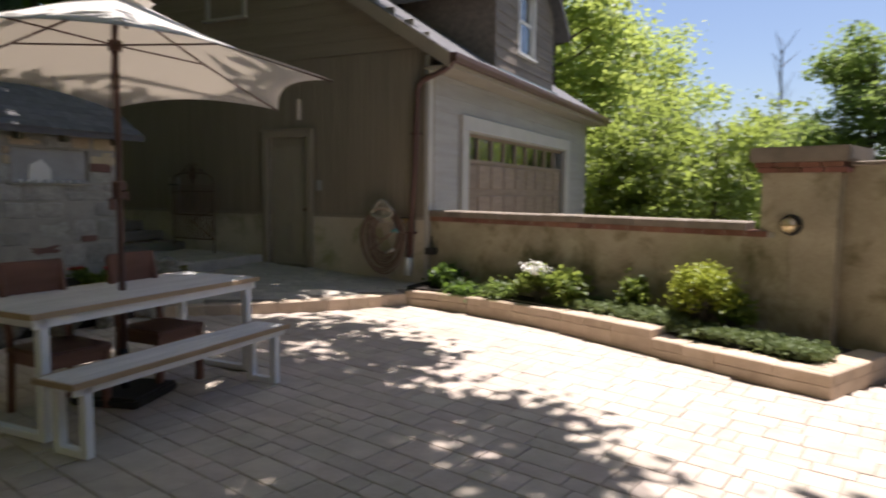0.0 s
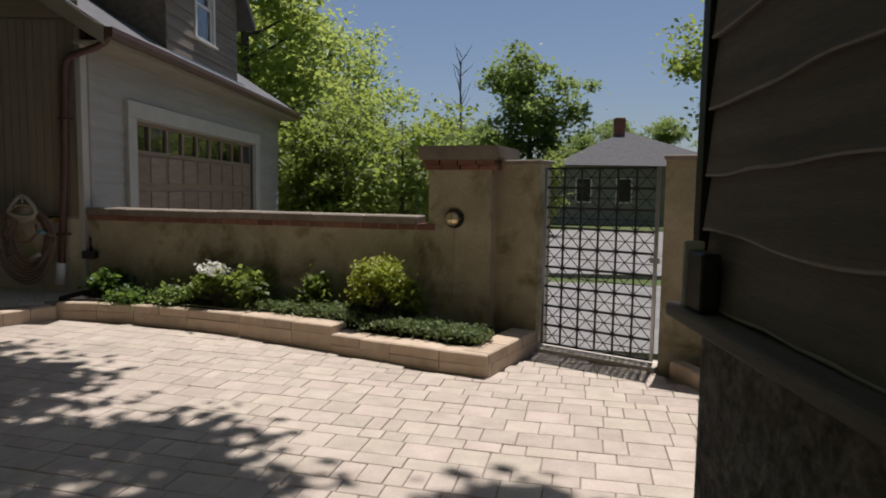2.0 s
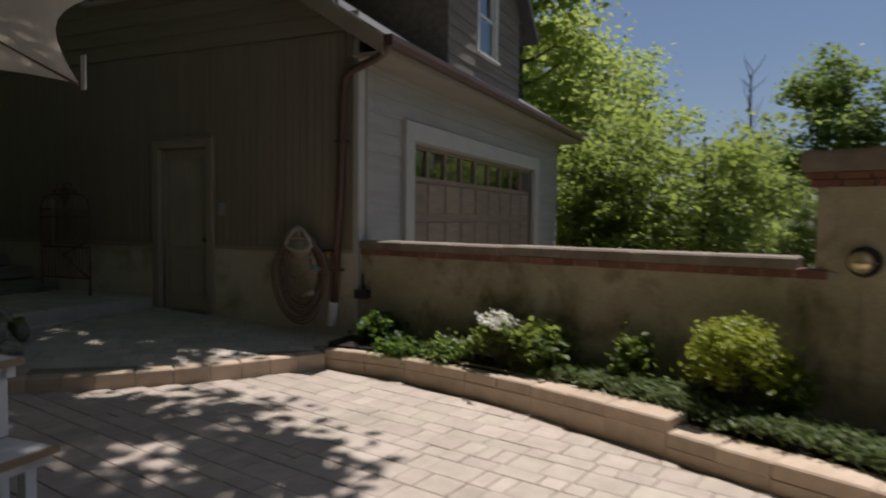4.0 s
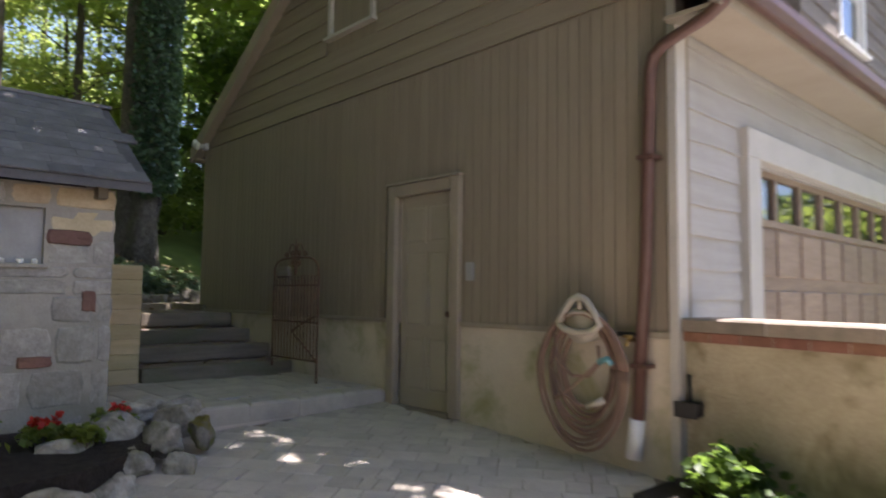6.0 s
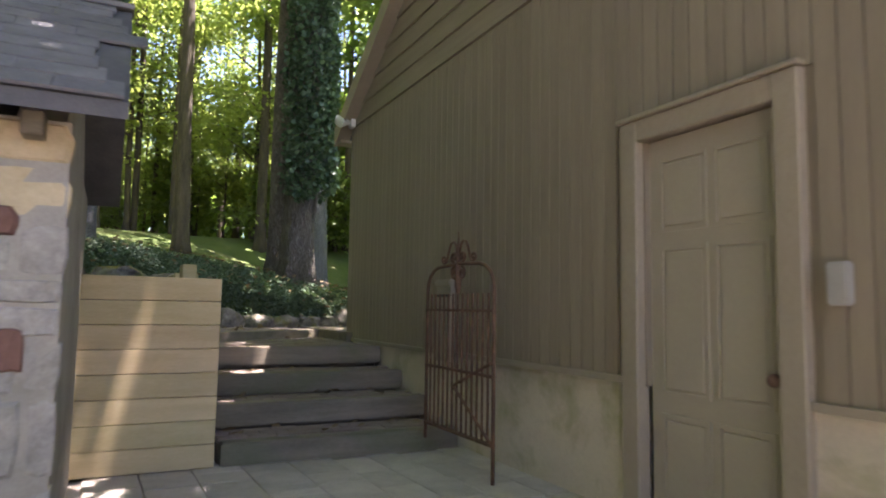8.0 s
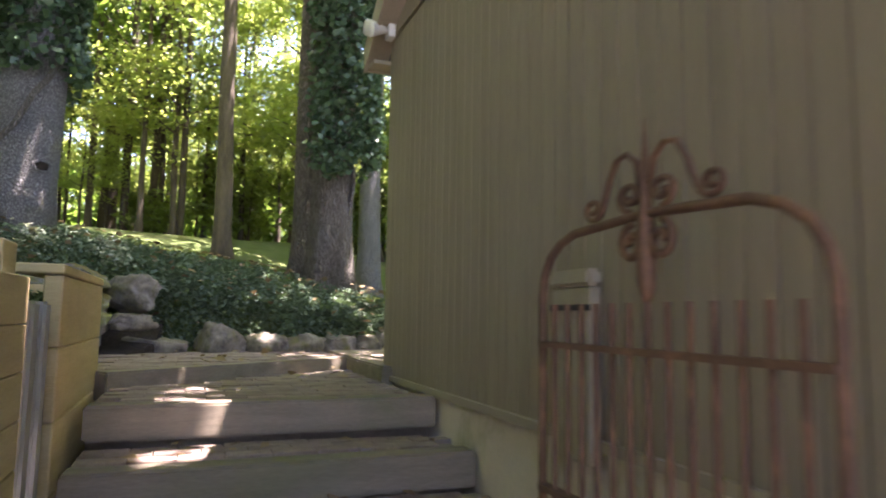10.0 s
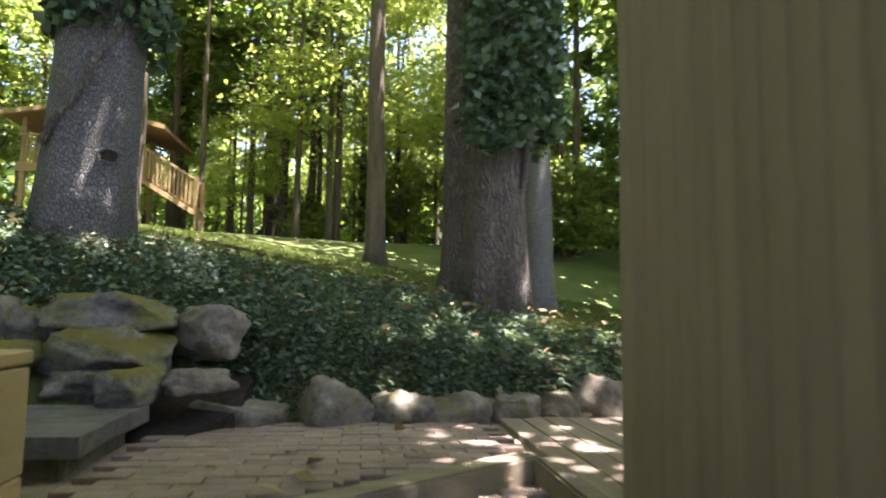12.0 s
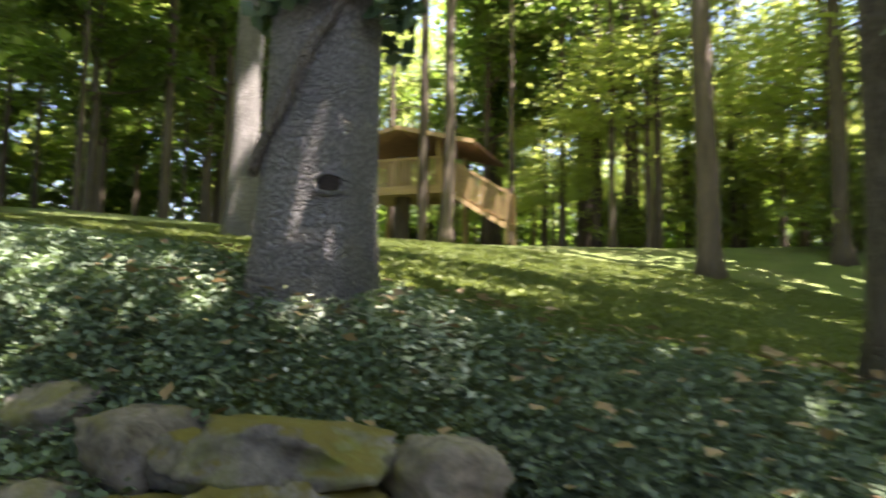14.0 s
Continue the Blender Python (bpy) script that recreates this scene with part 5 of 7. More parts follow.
# windows
def window(name, label, m, w, h, depth=0.10, sash=True, frame_mat=M_TRIM_WHITE, fw=0.07):
    """A window in local x (width), z (height), facing -y."""
    win = root(name, m.translation, label, "window", kind="structure")
    for d in ((-w / 2 - fw, -w / 2, -0.03, depth, -0.02, h + fw), (w / 2, w / 2 + fw, -0.03, depth, -0.02, h + fw), (-w / 2, w / 2, -0.03, depth, h, h + fw)):
        part("window_frame", soft(boxes(d, m=m), 0.004), frame_mat, win)
    part("window_sill", soft(boxes((-w / 2 - fw - 0.03, w / 2 + fw + 0.03, -0.07, depth, -0.06, -0.02), m=m), 0.005), frame_mat, win)
    for z0, z1, y in ((0.0, h / 2 + 0.02, 0.02), (h / 2 - 0.02, h, 0.05)):
        fr = bmesh.new()
        for d in ((-w / 2, -w / 2 + 0.045, y, y + 0.03, z0, z1), (w / 2 - 0.045, w / 2, y, y + 0.03, z0, z1), (-w / 2 + 0.045, w / 2 - 0.045, y, y + 0.03, z0, z0 + 0.045), (-w / 2 + 0.045, w / 2 - 0.045, y, y + 0.03, z1 - 0.045, z1)):
            box(fr, *d, m=m)
        part("sash", fr, frame_mat, win)
        part("pane", boxes((-w / 2 + 0.045, w / 2 - 0.045, y + 0.012, y + 0.018, z0 + 0.045, z1 - 0.045), m=m), M_GLASS, win)
    # Dark sheet behind the glass in place of an unlit room.
    part("shade_backing", boxes((-w / 2, w / 2, depth + 0.05, depth + 0.06, 0, h), m=m), M_ROOM_SHADE, win)
    return win


window("window_1", "white-framed sash window in the dormer", Matrix.Translation((-4.92, 12.79, 4.18)) @ Matrix.Rotation(math.pi / 2, 4, "Z"), 0.74, 1.20)
window("window_2", "small pale-framed sash window high in the gable", Matrix.Translation((-8.745, 9.0, 4.42)), 0.74, 0.92, frame_mat=M_TRIM_PALE)
# dormer clapboards
dc = root("dormer_cladding", (-4.92, 12.8, 3.7), "weathered clapboards on the dormer front", "wall cladding", kind="structure")
for i in range(9):
    z = 3.70 + i * 0.2
    for a, b in (((dy0, 12.33), (13.25, dy1)) if 4.0 < z + 0.1 < 5.4 else ((dy0, dy1),)):
        me = wavy_board("clapboard", b - a, 0.21, 0.02, 140 + i, M_CLAP_DARK, 0.004, 8)
        piece("clapboard", me, Matrix.Translation((-4.92, b, z)) @ Matrix.Rotation(math.pi, 4, "Z"), dc)
part("flashing", boxes((-4.93, -4.80, dy0 - 0.05, dy1 + 0.1, 3.655, 3.69)), M_STEEL, dc)

# garage door
gd = root("garage_door", (-5.0, 12.9, 0.1), "brown wooden garage door with a row of small panes", "garage door", kind="structure")
gy0, gy1, gtop = 10.28, 15.50, 2.57
part("frame_head", soft(boxes((-5.02, -4.895, 10.04, 15.77, 2.57, 2.80)), 0.006), M_TRIM_PALE, gd, "pale head trim")
for a, b in ((10.04, 10.28), (15.50, 15.77)):
    part("frame_jamb", soft(boxes((-5.02, -4.896, a, b, 0.1, 2.57)), 0.006), M_TRIM_PALE, gd, "pale side trim")
part("slab", boxes((-5.08, -5.04, gy0, gy1, 0.1, 2.14)), M_GARAGE, gd)
part("top_rail", boxes((-5.08, -5.02, gy0, gy1, 2.50, 2.57)), M_GARAGE, gd)
cols = 9
cw9 = (gy1 - gy0) / cols
for i in range(cols):
    y = gy0 + i * cw9
    part("mullion", boxes((-5.08, -5.018, y, y + 0.06, 2.14, 2.50)), M_GARAGE, gd)
    part("pane", boxes((-5.055, -5.05, y + 0.06, y + cw9, 2.14, 2.50)), M_GLASS, gd)
    for z0, z1 in ((1.66, 2.06), (1.14, 1.54), (0.62, 1.02), (0.16, 0.5)):
        part("panel", soft(boxes((-5.04, -5.022, y + 0.07, y + cw9 - 0.04, z0, z1)), 0.012), M_GARAGE, gd)
part("rail", boxes((-5.041, -5.02, gy0, gy1, 2.08, 2.14)), M_GARAGE, gd)
# Near-black sheet behind the panes paints in the garage's unlit inside.
part("shade_sheet", boxes((-5.6, -5.58, gy0, gy1, 1.6, 2.6)), M_ROOM_SHADE, gd)

# gutter and downpipe
gut = root("roof_gutter", (-4.5, 13.0, 3.4), "brown metal gutter along the eaves", "gutter")
gb = bmesh.new()
prof = [(0.0, 0.09), (0.0, 0.0), (0.03, -0.03), (0.08, -0.03), (0.105, 0.03), (0.105, 0.09), (0.095, 0.09), (0.09, 0.035), (0.07, -0.018), (0.035, -0.018), (0.01, 0.005), (0.01, 0.09)]
for y0, y1 in ((8.84, 17.85),):
    a = [gb.verts.new((-4.544 + x, y0, 3.39 + z)) for x, z in prof]
    b = [gb.verts.new((-4.544 + x, y1, 3.39 + z)) for x, z in prof]
    for q in range(len(prof)):
        gb.faces.new((a[q], a[(q + 1) % len(prof)], b[(q + 1) % len(prof)], b[q]))
part("trough", gb, M_BRONZE, gut)
part("end_cap", boxes((-4.544, -4.44, 8.835, 8.84, 3.36, 3.48)), M_BRONZE, gut)
spout = root("downpipe", (-5.11, 8.93, 0.4), "brown metal downpipe with an offset elbow at the eaves", "downpipe")
part("pipe", tube(bmesh.new(), [(-5.20, 8.925, 0.62), (-5.125, 8.925, 1.8), (-5.085, 8.925, 3.0), (-5.06, 8.92, 3.10), (-4.98, 8.915, 3.16), (-4.66, 8.90, 3.26), (-4.56, 8.895, 3.32), (-4.52, 8.89, 3.38), (-4.50, 8.89, 3.45)], 0.043, 12), M_BRONZE, spout, smooth=True)
for z, px_ in ((1.0, -0.065), (2.4, 0.0)):
    part("strap", boxes((-5.165 + px_, -5.045 + px_, 8.876, 9.0, z, z + 0.03)), M_BRONZE, spout)
part("outlet_sleeve", tube(bmesh.new(), [(-5.225, 8.91, 0.40), (-5.20, 8.92, 0.66)], 0.056, 14), M_PLASTIC_WHITE, spout, "white plastic drain sleeve", True)

# hose hanger with its hose
hose = root("garden_hose", (-5.58, 8.9, 0.4), "coiled tan garden hose on a cream wall hanger", "garden hose")


def ring_pts(cx, cz, rx, rz_up, rz_dn, y, n=28, wob=0.0, seed=0):
    out = []
    for q in range(n + 1):
        a = 2 * math.pi * q / n
        zz = cz + (rz_up if math.sin(a) > 0 else rz_dn) * math.sin(a)
        out.append((cx + rx * math.cos(a) * (1 - 0.15 * max(0, math.sin(a))), y + wob * noise.noise(Vector((a, seed, 0))), zz + 0.3 * wob * noise.noise(Vector((a, seed, 5)))))
    return out


for q in range(9):
    rx = 0.20 + 0.022 * q + 0.01 * math.sin(q * 2.1)
    part("hose_loop", tube(bmesh.new(), ring_pts(-5.585 + 0.02 * math.sin(q * 1.7), 0.98, rx, 0.30 + 0.012 * q, 0.30 + 0.034 * q, 8.90 - 0.012 * q, 34, 0.02, q), 0.0125, 7), M_HOSE, hose, smooth=True)
part("loose_end", tube(bmesh.new(), [(-5.80, 8.80, 1.22), (-5.76, 8.78, 1.02), (-5.62, 8.77, 0.92), (-5.48, 8.77, 0.93), (-5.40, 8.78, 1.02), (-5.42, 8.79, 1.14)], 0.012, 7), M_HOSE, hose, smooth=True)
part("loose_end", tube(bmesh.new(), [(-5.82, 8.79, 0.98), (-5.72, 8.77, 0.80), (-5.58, 8.765, 0.73), (-5.50, 8.765, 0.72)], 0.012, 7), M_HOSE, hose, smooth=True)
part("loose_end", tube(bmesh.new(), [(-5.78, 8.78, 0.74), (-5.62, 8.765, 0.84), (-5.48, 8.765, 0.96), (-5.42, 8.77, 1.02)], 0.011, 7), M_HOSE, hose, smooth=True)
part("nozzle", tube(bmesh.new(), [(-5.50, 8.765, 0.72), (-5.36, 8.76, 0.78)], [0.018, 0.026], 8), M_HOSE_GREY, hose, "cream nozzle", True)
part("valve", tube(bmesh.new(), [(-5.40, 8.77, 1.03), (-5.33, 8.77, 1.06), (-5.30, 8.77, 1.02)], 0.022, 8), M_TEAL, hose, "teal hose valve", True)
tri = [(-5.76, 1.24), (-5.70, 1.19), (-5.585, 1.17), (-5.47, 1.19), (-5.41, 1.24), (-5.45, 1.34), (-5.53, 1.45), (-5.585, 1.475), (-5.64, 1.45), (-5.72, 1.34), (-5.76, 1.24)]
part("hanger_rim", tube(bmesh.new(), [(x, 8.80, 1.475 + (z - 1.475) * 0.84) for x, z in tri], 0.026, 10), M_HOSE_GREY, hose, "cream plastic hanger", True)
part("hanger_web", tube(bmesh.new(), [(-5.70, 8.81, 1.335), (-5.64, 8.80, 1.365), (-5.53, 8.80, 1.365), (-5.47, 8.81, 1.335)], 0.014, 8), M_HOSE_GREY, hose, smooth=True)
part("hanger_web", tube(bmesh.new(), [(-5.585, 8.81, 1.365), (-5.585, 8.805, 1.46)], 0.016, 8), M_HOSE_GREY, hose, smooth=True)
part("hanger_drum", tube(bmesh.new(), [(-5.585, 8.82, 1.27), (-5.585, 9.0, 1.27)], [0.13, 0.11], 18), M_HOSE_GREY, hose, smooth=True)
tap = root("garden_tap", (-5.27, 8.95, 1.15), "brass garden tap beside the downpipe", "tap")
part("body", tube(bmesh.new(), [(-5.27, 9.0, 1.18), (-5.27, 8.92, 1.18), (-5.27, 8.90, 1.14)], 0.014, 8), M_BRASS, tap, smooth=True)
part("handle", tube(bmesh.new(), [(-5.305, 8.925, 1.205), (-5.235, 8.925, 1.205)], 0.012, 8), M_BRASS, tap, smooth=True)
part("bracket", soft(boxes((-5.36, -5.20, 8.93, 8.97, 1.205, 1.235)), 0.005), M_BLACK, tap)

# outdoor socket on the low wall
sock = root("outdoor_socket", (-4.86, 8.98, 0.73), "black weatherproof socket box on the stained stucco wall", "electrical box")
part("housing", soft(boxes((-4.93, -4.79, 8.93, 9.03, 0.72, 0.81)), 0.01, 2), M_BLACK, sock)
part("lid", soft(boxes((-4.94, -4.78, 8.915, 8.929, 0.715, 0.815)), 0.005), M_BLACK, sock)
part("cable_conduit", tube(bmesh.new(), [(-4.87, 9.005, 0.80), (-4.88, 9.01, 0.98)], 0.012, 8), M_BLACK, sock, smooth=True)

# floodlight at the eaves
flood = root("flood_light", (-12.42, 8.9, 3.6), "twin white floodlight under the eaves corner", "floodlight")
part("base", soft(boxes((-12.46, -12.36, 8.93, 8.985, 3.60, 3.70)), 0.006), M_PLASTIC_WHITE, flood)
for dx, dz in ((-0.07, 0.03), (0.05, -0.03)):
    a = Vector((-12.41, 8.93, 3.66))
    b = Vector((-12.41 + dx, 8.80, 3.66 + dz))
    part("lamp_head", tube(bmesh.new(), [a, a.lerp(b, 0.4), b, b + (b - a) * 0.05], [0.02, 0.035, 0.06, 0.055], 14), M_PLASTIC_WHITE, flood, smooth=True)

# old iron garden gate leaning on the wall
ig = root("old_iron_gate", (-9.2, 8.66, 0.55), "old rusty iron garden gate with scrolled crest, leaning on the wall", "iron gate")
IGY = 8.66
x0, x1 = -9.68, -8.75
GC = (x0 + x1) / 2
part("frame", tube(bmesh.new(), [(x0, IGY, 0.69), (x0, IGY, 1.72), (x0 + 0.012, IGY, 1.78), (x0 + 0.045, IGY, 1.83), (x0 + 0.10, IGY, 1.865), (x0 + 0.17, IGY, 1.885), (GC, IGY, 1.90), (x1 - 0.17, IGY, 1.885), (x1 - 0.10, IGY, 1.865), (x1 - 0.045, IGY, 1.83), (x1 - 0.012, IGY, 1.78), (x1, IGY, 1.72), (x1, IGY, 0.56)], 0.0125, 8), M_RUST, ig, smooth=True)
for z in (1.59, 1.20, 0.80):
    part("rail", boxes((x0, x1, IGY - 0.016, IGY + 0.016, z - 0.008, z + 0.008)), M_RUST, ig)
for i in range(1, 14):
    x = x0 + (x1 - x0) * i / 14
    part("bar", tube(bmesh.new(), [(x, IGY, 0.80), (x, IGY, 1.70)], 0.0085, 6), M_RUST, ig)
part("brace", tube(bmesh.new(), [(x0 + 0.45, IGY - 0.02, 1.10), (x1, IGY - 0.02, 1.28)], 0.01, 6), M_RUST, ig)
part("brace", tube(bmesh.new(), [(x0 + 0.45, IGY - 0.02, 1.10), (x1, IGY - 0.02, 0.82)], 0.01, 6), M_RUST, ig)


def scroll(cx, cz, r, turns, start, hand=1, y=IGY, n=22):
    pts = []
    for q in range(n + 1):
        t = q / n
        a = start + hand * turns * 2 * math.pi * t
        rr = r * (1 - 0.75 * t)
        pts.append((cx + rr * math.cos(a), y, cz + rr * math.sin(a)))
    return pts


for hand, sx in ((1, -1), (-1, 1)):
    part("scroll", tube(bmesh.new(), [(GC + sx * 0.015, IGY, 1.98)] + [(GC + sx * 0.03, IGY, 2.05), (GC + sx * 0.065, IGY, 2.085), (GC + sx * 0.105, IGY, 2.075), (GC + sx * 0.135, IGY, 2.02), (GC + sx * 0.16, IGY, 1.95)] + scroll(GC + sx * 0.205, 1.945, 0.038, 1.3, math.pi + (0.6 if sx > 0 else math.pi - 0.6), sx), 0.009, 6), M_RUST, ig, smooth=True)
    part("scroll", tube(bmesh.new(), scroll(GC + sx * 0.055, 1.955, 0.045, 1.3, -math.pi / 2, sx), 0.010, 6), M_RUST, ig, smooth=True)
    part("scroll", tube(bmesh.new(), scroll(GC + sx * 0.05, 1.835, 0.045, 1.3, math.pi / 2, -sx), 0.010, 6), M_RUST, ig, smooth=True)
part("finial", tube(bmesh.new(), [(GC, IGY, 1.70), (GC, IGY, 1.74), (GC, IGY, 1.82), (GC, IGY, 1.92), (GC, IGY, 2.02), (GC, IGY, 2.08), (GC, IGY, 2.17)], [0.010, 0.022, 0.024, 0.016, 0.012, 0.007, 0.003], 8), M_RUST, ig, smooth=True)
for ob in ig.children:
    for v in ob.data.vertices:
        if v.co.z > 1.9:
            v.co.z = 1.9 + (v.co.z - 1.9) * 0.8
ig.location.z -= 0.03
# grey cover on the wall behind the gate
cover = root("utility_cover", (-9.99, 8.96, 1.2), "weathered painted cover fixed to the board wall", "utility cover")
part("box", soft(boxes((-10.11, -9.87, 8.94, 8.985, 1.16, 1.74)), 0.006), M_TRIM, cover)
part("lid", soft(boxes((-10.12, -9.86, 8.925, 8.985, 1.742, 1.80)), 0.012, 2), M_TRIM, cover)
part("strap", boxes((-10.115, -9.865, 8.932, 8.939, 1.66, 1.68)), M_BLACK, cover)

# ---- table, bench, chairs, parasol ----
def at_m(x, y, yaw=0.0):
    return Matrix.Translation((x, y, patio_z(x, y))) @ Matrix.Rotation(yaw, 4, "Z")


def trestle_table(name, label, category, m, length, width, height, leg_w, board_n, inset, apron):
    """Planked top with a wooden edge on white loop legs; long side along local y."""
    t = root(name, m.translation, label, category)
    bw = (width - 0.04) / board_n
    for i in range(board_n):
        x = -width / 2 + 0.02 + (i + 0.5) * bw
        part("top_board", soft(boxes((x - bw / 2 + 0.001, x + bw / 2 - 0.001, -length / 2 + 0.02, length / 2 - 0.02, height - 0.03, height), m=m), 0.002), M_WHITEWASH, t)
    for d in ((-width / 2, -width / 2 + 0.019, -length / 2, length / 2), (width / 2 - 0.019, width / 2, -length / 2, length / 2)):
        part("edge_strip", boxes((*d, height - 0.034, height - 0.001), m=m), M_EDGE_WOOD, t, "oiled wooden edge")
    for y in (-length / 2, length / 2 - 0.019):
        part("edge_strip", boxes((-width / 2 + 0.02, width / 2 - 0.02, y, y + 0.019, height - 0.034, height - 0.001), m=m), M_EDGE_WOOD, t, "oiled wooden edge")
    for x in (-width / 2 + 0.03, width / 2 - 0.05):
        part("apron", boxes((x, x + 0.02, -length / 2 + 0.03, length / 2 - 0.03, height - 0.034 - apron, height - 0.034), m=m), M_WHITE, t)
    for y in (-length / 2 + inset, length / 2 - inset):
        for x in (-width / 2 + 0.03, width / 2 - 0.03 - leg_w):
            part("leg", soft(boxes((x, x + leg_w, y - leg_w / 2, y + leg_w / 2, 0, height - 0.034), m=m), 0.004), M_WHITE, t)
        part("foot_rail", soft(boxes((-width / 2 + 0.03 + leg_w, width / 2 - 0.03 - leg_w, y - leg_w / 2, y + leg_w / 2, 0.0, 0.045), m=m), 0.004), M_WHITE, t)
        part("top_rail", boxes((-width / 2 + 0.03 + leg_w, width / 2 - 0.03 - leg_w, y - leg_w / 2, y + leg_w / 2, height - 0.034 - apron, height - 0.034), m=m), M_WHITE, t)
    return t


trestle_table("dining_table", "long white-painted outdoor table with whitewashed plank top", "table", at_m(-4.70, 3.90, radians(3)), 1.98, 0.84, 0.785, 0.06, 6, 0.10, 0.06)
trestle_table("bench", "long white-painted bench with whitewashed plank seat", "bench", at_m(-4.03, 3.83, radians(3)), 1.90, 0.34, 0.46, 0.055, 3, 0.12, 0.045)


def dining_chair(m, label):
    c = root("dining_chair", m.translation, label, "chair", "chairs behind the table")
    part("seat", soft(boxes((-0.23, 0.24, -0.23, 0.23, 0.41, 0.46), m=m), 0.012, 2), M_CHAIR, c)
    part("apron", boxes((-0.20, 0.21, -0.20, 0.20, 0.35, 0.41), m=m), M_CHAIR, c)
    for x, y in ((0.20, -0.20), (0.20, 0.20)):
        part("leg", soft(boxes((x - 0.024, x + 0.024, y - 0.024, y + 0.024, 0, 0.41), m=m), 0.004), M_CHAIR, c)
    for y in (-0.20, 0.20):
        part("back_post", tube(bmesh.new(), [m @ Vector(p) for p in ((-0.24, y, 0), (-0.21, y, 0.42), (-0.26, y, 0.75), (-0.31, y, 0.99))], 0.024, 6), M_CHAIR, c)
    part("backrest", soft(boxes((-0.315, -0.285, -0.215, 0.215, 0.78, 1.01), m=m), 0.01, 2), M_CHAIR, c)
    part("stretcher", boxes((-0.2, 0.2, -0.012, 0.012, 0.16, 0.19), m=m), M_CHAIR, c)
    return c


dining_chair(at_m(-4.72, 4.22, 0.05), "red-brown wooden chair with solid back, pushed under the table")
dining_chair(at_m(-4.74, 3.42, -0.04), "red-brown wooden chair with solid back, pushed under the table")

# parasol
UX, UY = -4.63, 3.83
UZ = patio_z(UX, UY)
par = root("parasol", (UX, UY, UZ), "large off-white canvas parasol, open, on a dark wooden pole", "parasol")
part("pole", tube(bmesh.new(), [(UX, UY, UZ + 0.1), (UX, UY, 2.96)], 0.022, 12), M_BRONZE, par, smooth=True)
part("base_plate", soft(boxes((-0.26, 0.26, -0.26, 0.26, 0.0, 0.075), m=at_m(UX, UY, 0.3)), 0.02, 2), M_BLACK, par, "heavy dark base slab")
part("base_tube", tube(bmesh.new(), [(UX, UY, UZ + 0.06), (UX, UY, UZ + 0.36)], 0.032, 12), M_BLACK, par, smooth=True)
part("crank_box", soft(boxes((UX - 0.035, UX + 0.035, UY - 0.04, UY + 0.04, 1.53, 1.66)), 0.01), M_BRONZE, par)
part("crank_handle", tube(bmesh.new(), [(UX + 0.03, UY, 1.59), (UX + 0.09, UY, 1.59), (UX + 0.09, UY, 1.52)], 0.008, 6), M_BRONZE, par)
part("hub", tube(bmesh.new(), [(UX, UY, 2.56), (UX, UY, 2.63)], 0.045, 14), M_BRONZE, par)
part("upper_hub", tube(bmesh.new(), [(UX, UY, 2.86), (UX, UY, 2.95)], 0.04, 14), M_BRONZE, par)
M_PARASOL = leafy("parasol_canvas", (0.75, 0.72, 0.68), (0.79, 0.76, 0.72), (0.74, 0.69, 0.62), 0.4, 0.9)
RIM, UR, TOP = 2.37, 1.52, 2.97
tilt_dir = Vector((0.45, -0.89))


def rim_corner(k):
    a = radians(-35 + 60 * k)
    d = Vector((math.cos(a), math.sin(a)))
    return Vector((UX + d.x * UR, UY + d.y * UR, RIM + 0.055 * d.dot(tilt_dir)))


cv = bmesh.new()
NU, NT = 8, 8
for k in range(6):
    A, B = rim_corner(k), rim_corner(k + 1)
    rows = []
    for i in range(NT + 1):
        t = 0.05 + 0.95 * i / NT
        row = []
        for j in range(NU + 1):
            u = j / NU
            e = A.lerp(B, u)
            pull = 1 - 0.085 * 4 * u * (1 - u) * t * t
            p = Vector((UX, UY, TOP)) + (e - Vector((UX, UY, TOP))) * t * pull
            p.z += -0.05 * math.sin(math.pi * t) + 0.02 * 4 * u * (1 - u) * t
            row.append(cv.verts.new(p))
        rows.append(row)
    for a, b in zip(rows, rows[1:]):
        for j in range(NU):
            cv.faces.new((a[j], a[j + 1], b[j + 1], b[j]))
bmesh.ops.remove_doubles(cv, verts=cv.verts, dist=0.001)
canopy = part("canopy", cv, M_PARASOL, par, "off-white canvas canopy", True)
sol = canopy.modifiers.new("cloth", "SOLIDIFY")
sol.thickness = 0.003
vc = bmesh.new()
ctr = vc.verts.new((UX, UY, TOP + 0.06))
ring = [vc.verts.new((UX + 0.26 * math.cos(radians(-35 + 30 * k)), UY + 0.26 * math.sin(radians(-35 + 30 * k)), TOP - 0.055 + (0.0 if k % 2 else -0.02))) for k in range(12)]
for k in range(12):
    vc.faces.new((ctr, ring[k], ring[(k + 1) % 12]))
vent = part("vent", vc, M_PARASOL, canopy, smooth=True)
vs2 = vent.modifiers.new("cloth", "SOLIDIFY")
vs2.thickness = 0.003
for k in range(6):
    c = rim_corner(k)
    rib = part("rib", tube(bmesh.new(), [(UX, UY, 2.90), Vector((UX, UY, 2.90)).lerp(c, 0.5) + Vector((0, 0, -0.03)), c + Vector((0, 0, -0.012))], 0.008, 6), M_BRONZE, par)
    part("strut", tube(bmesh.new(), [(UX, UY, 2.60), Vector((UX, UY, 2.90)).lerp(c, 0.48) + Vector((0, 0, -0.035))], 0.007, 6), M_BRONZE, rib)
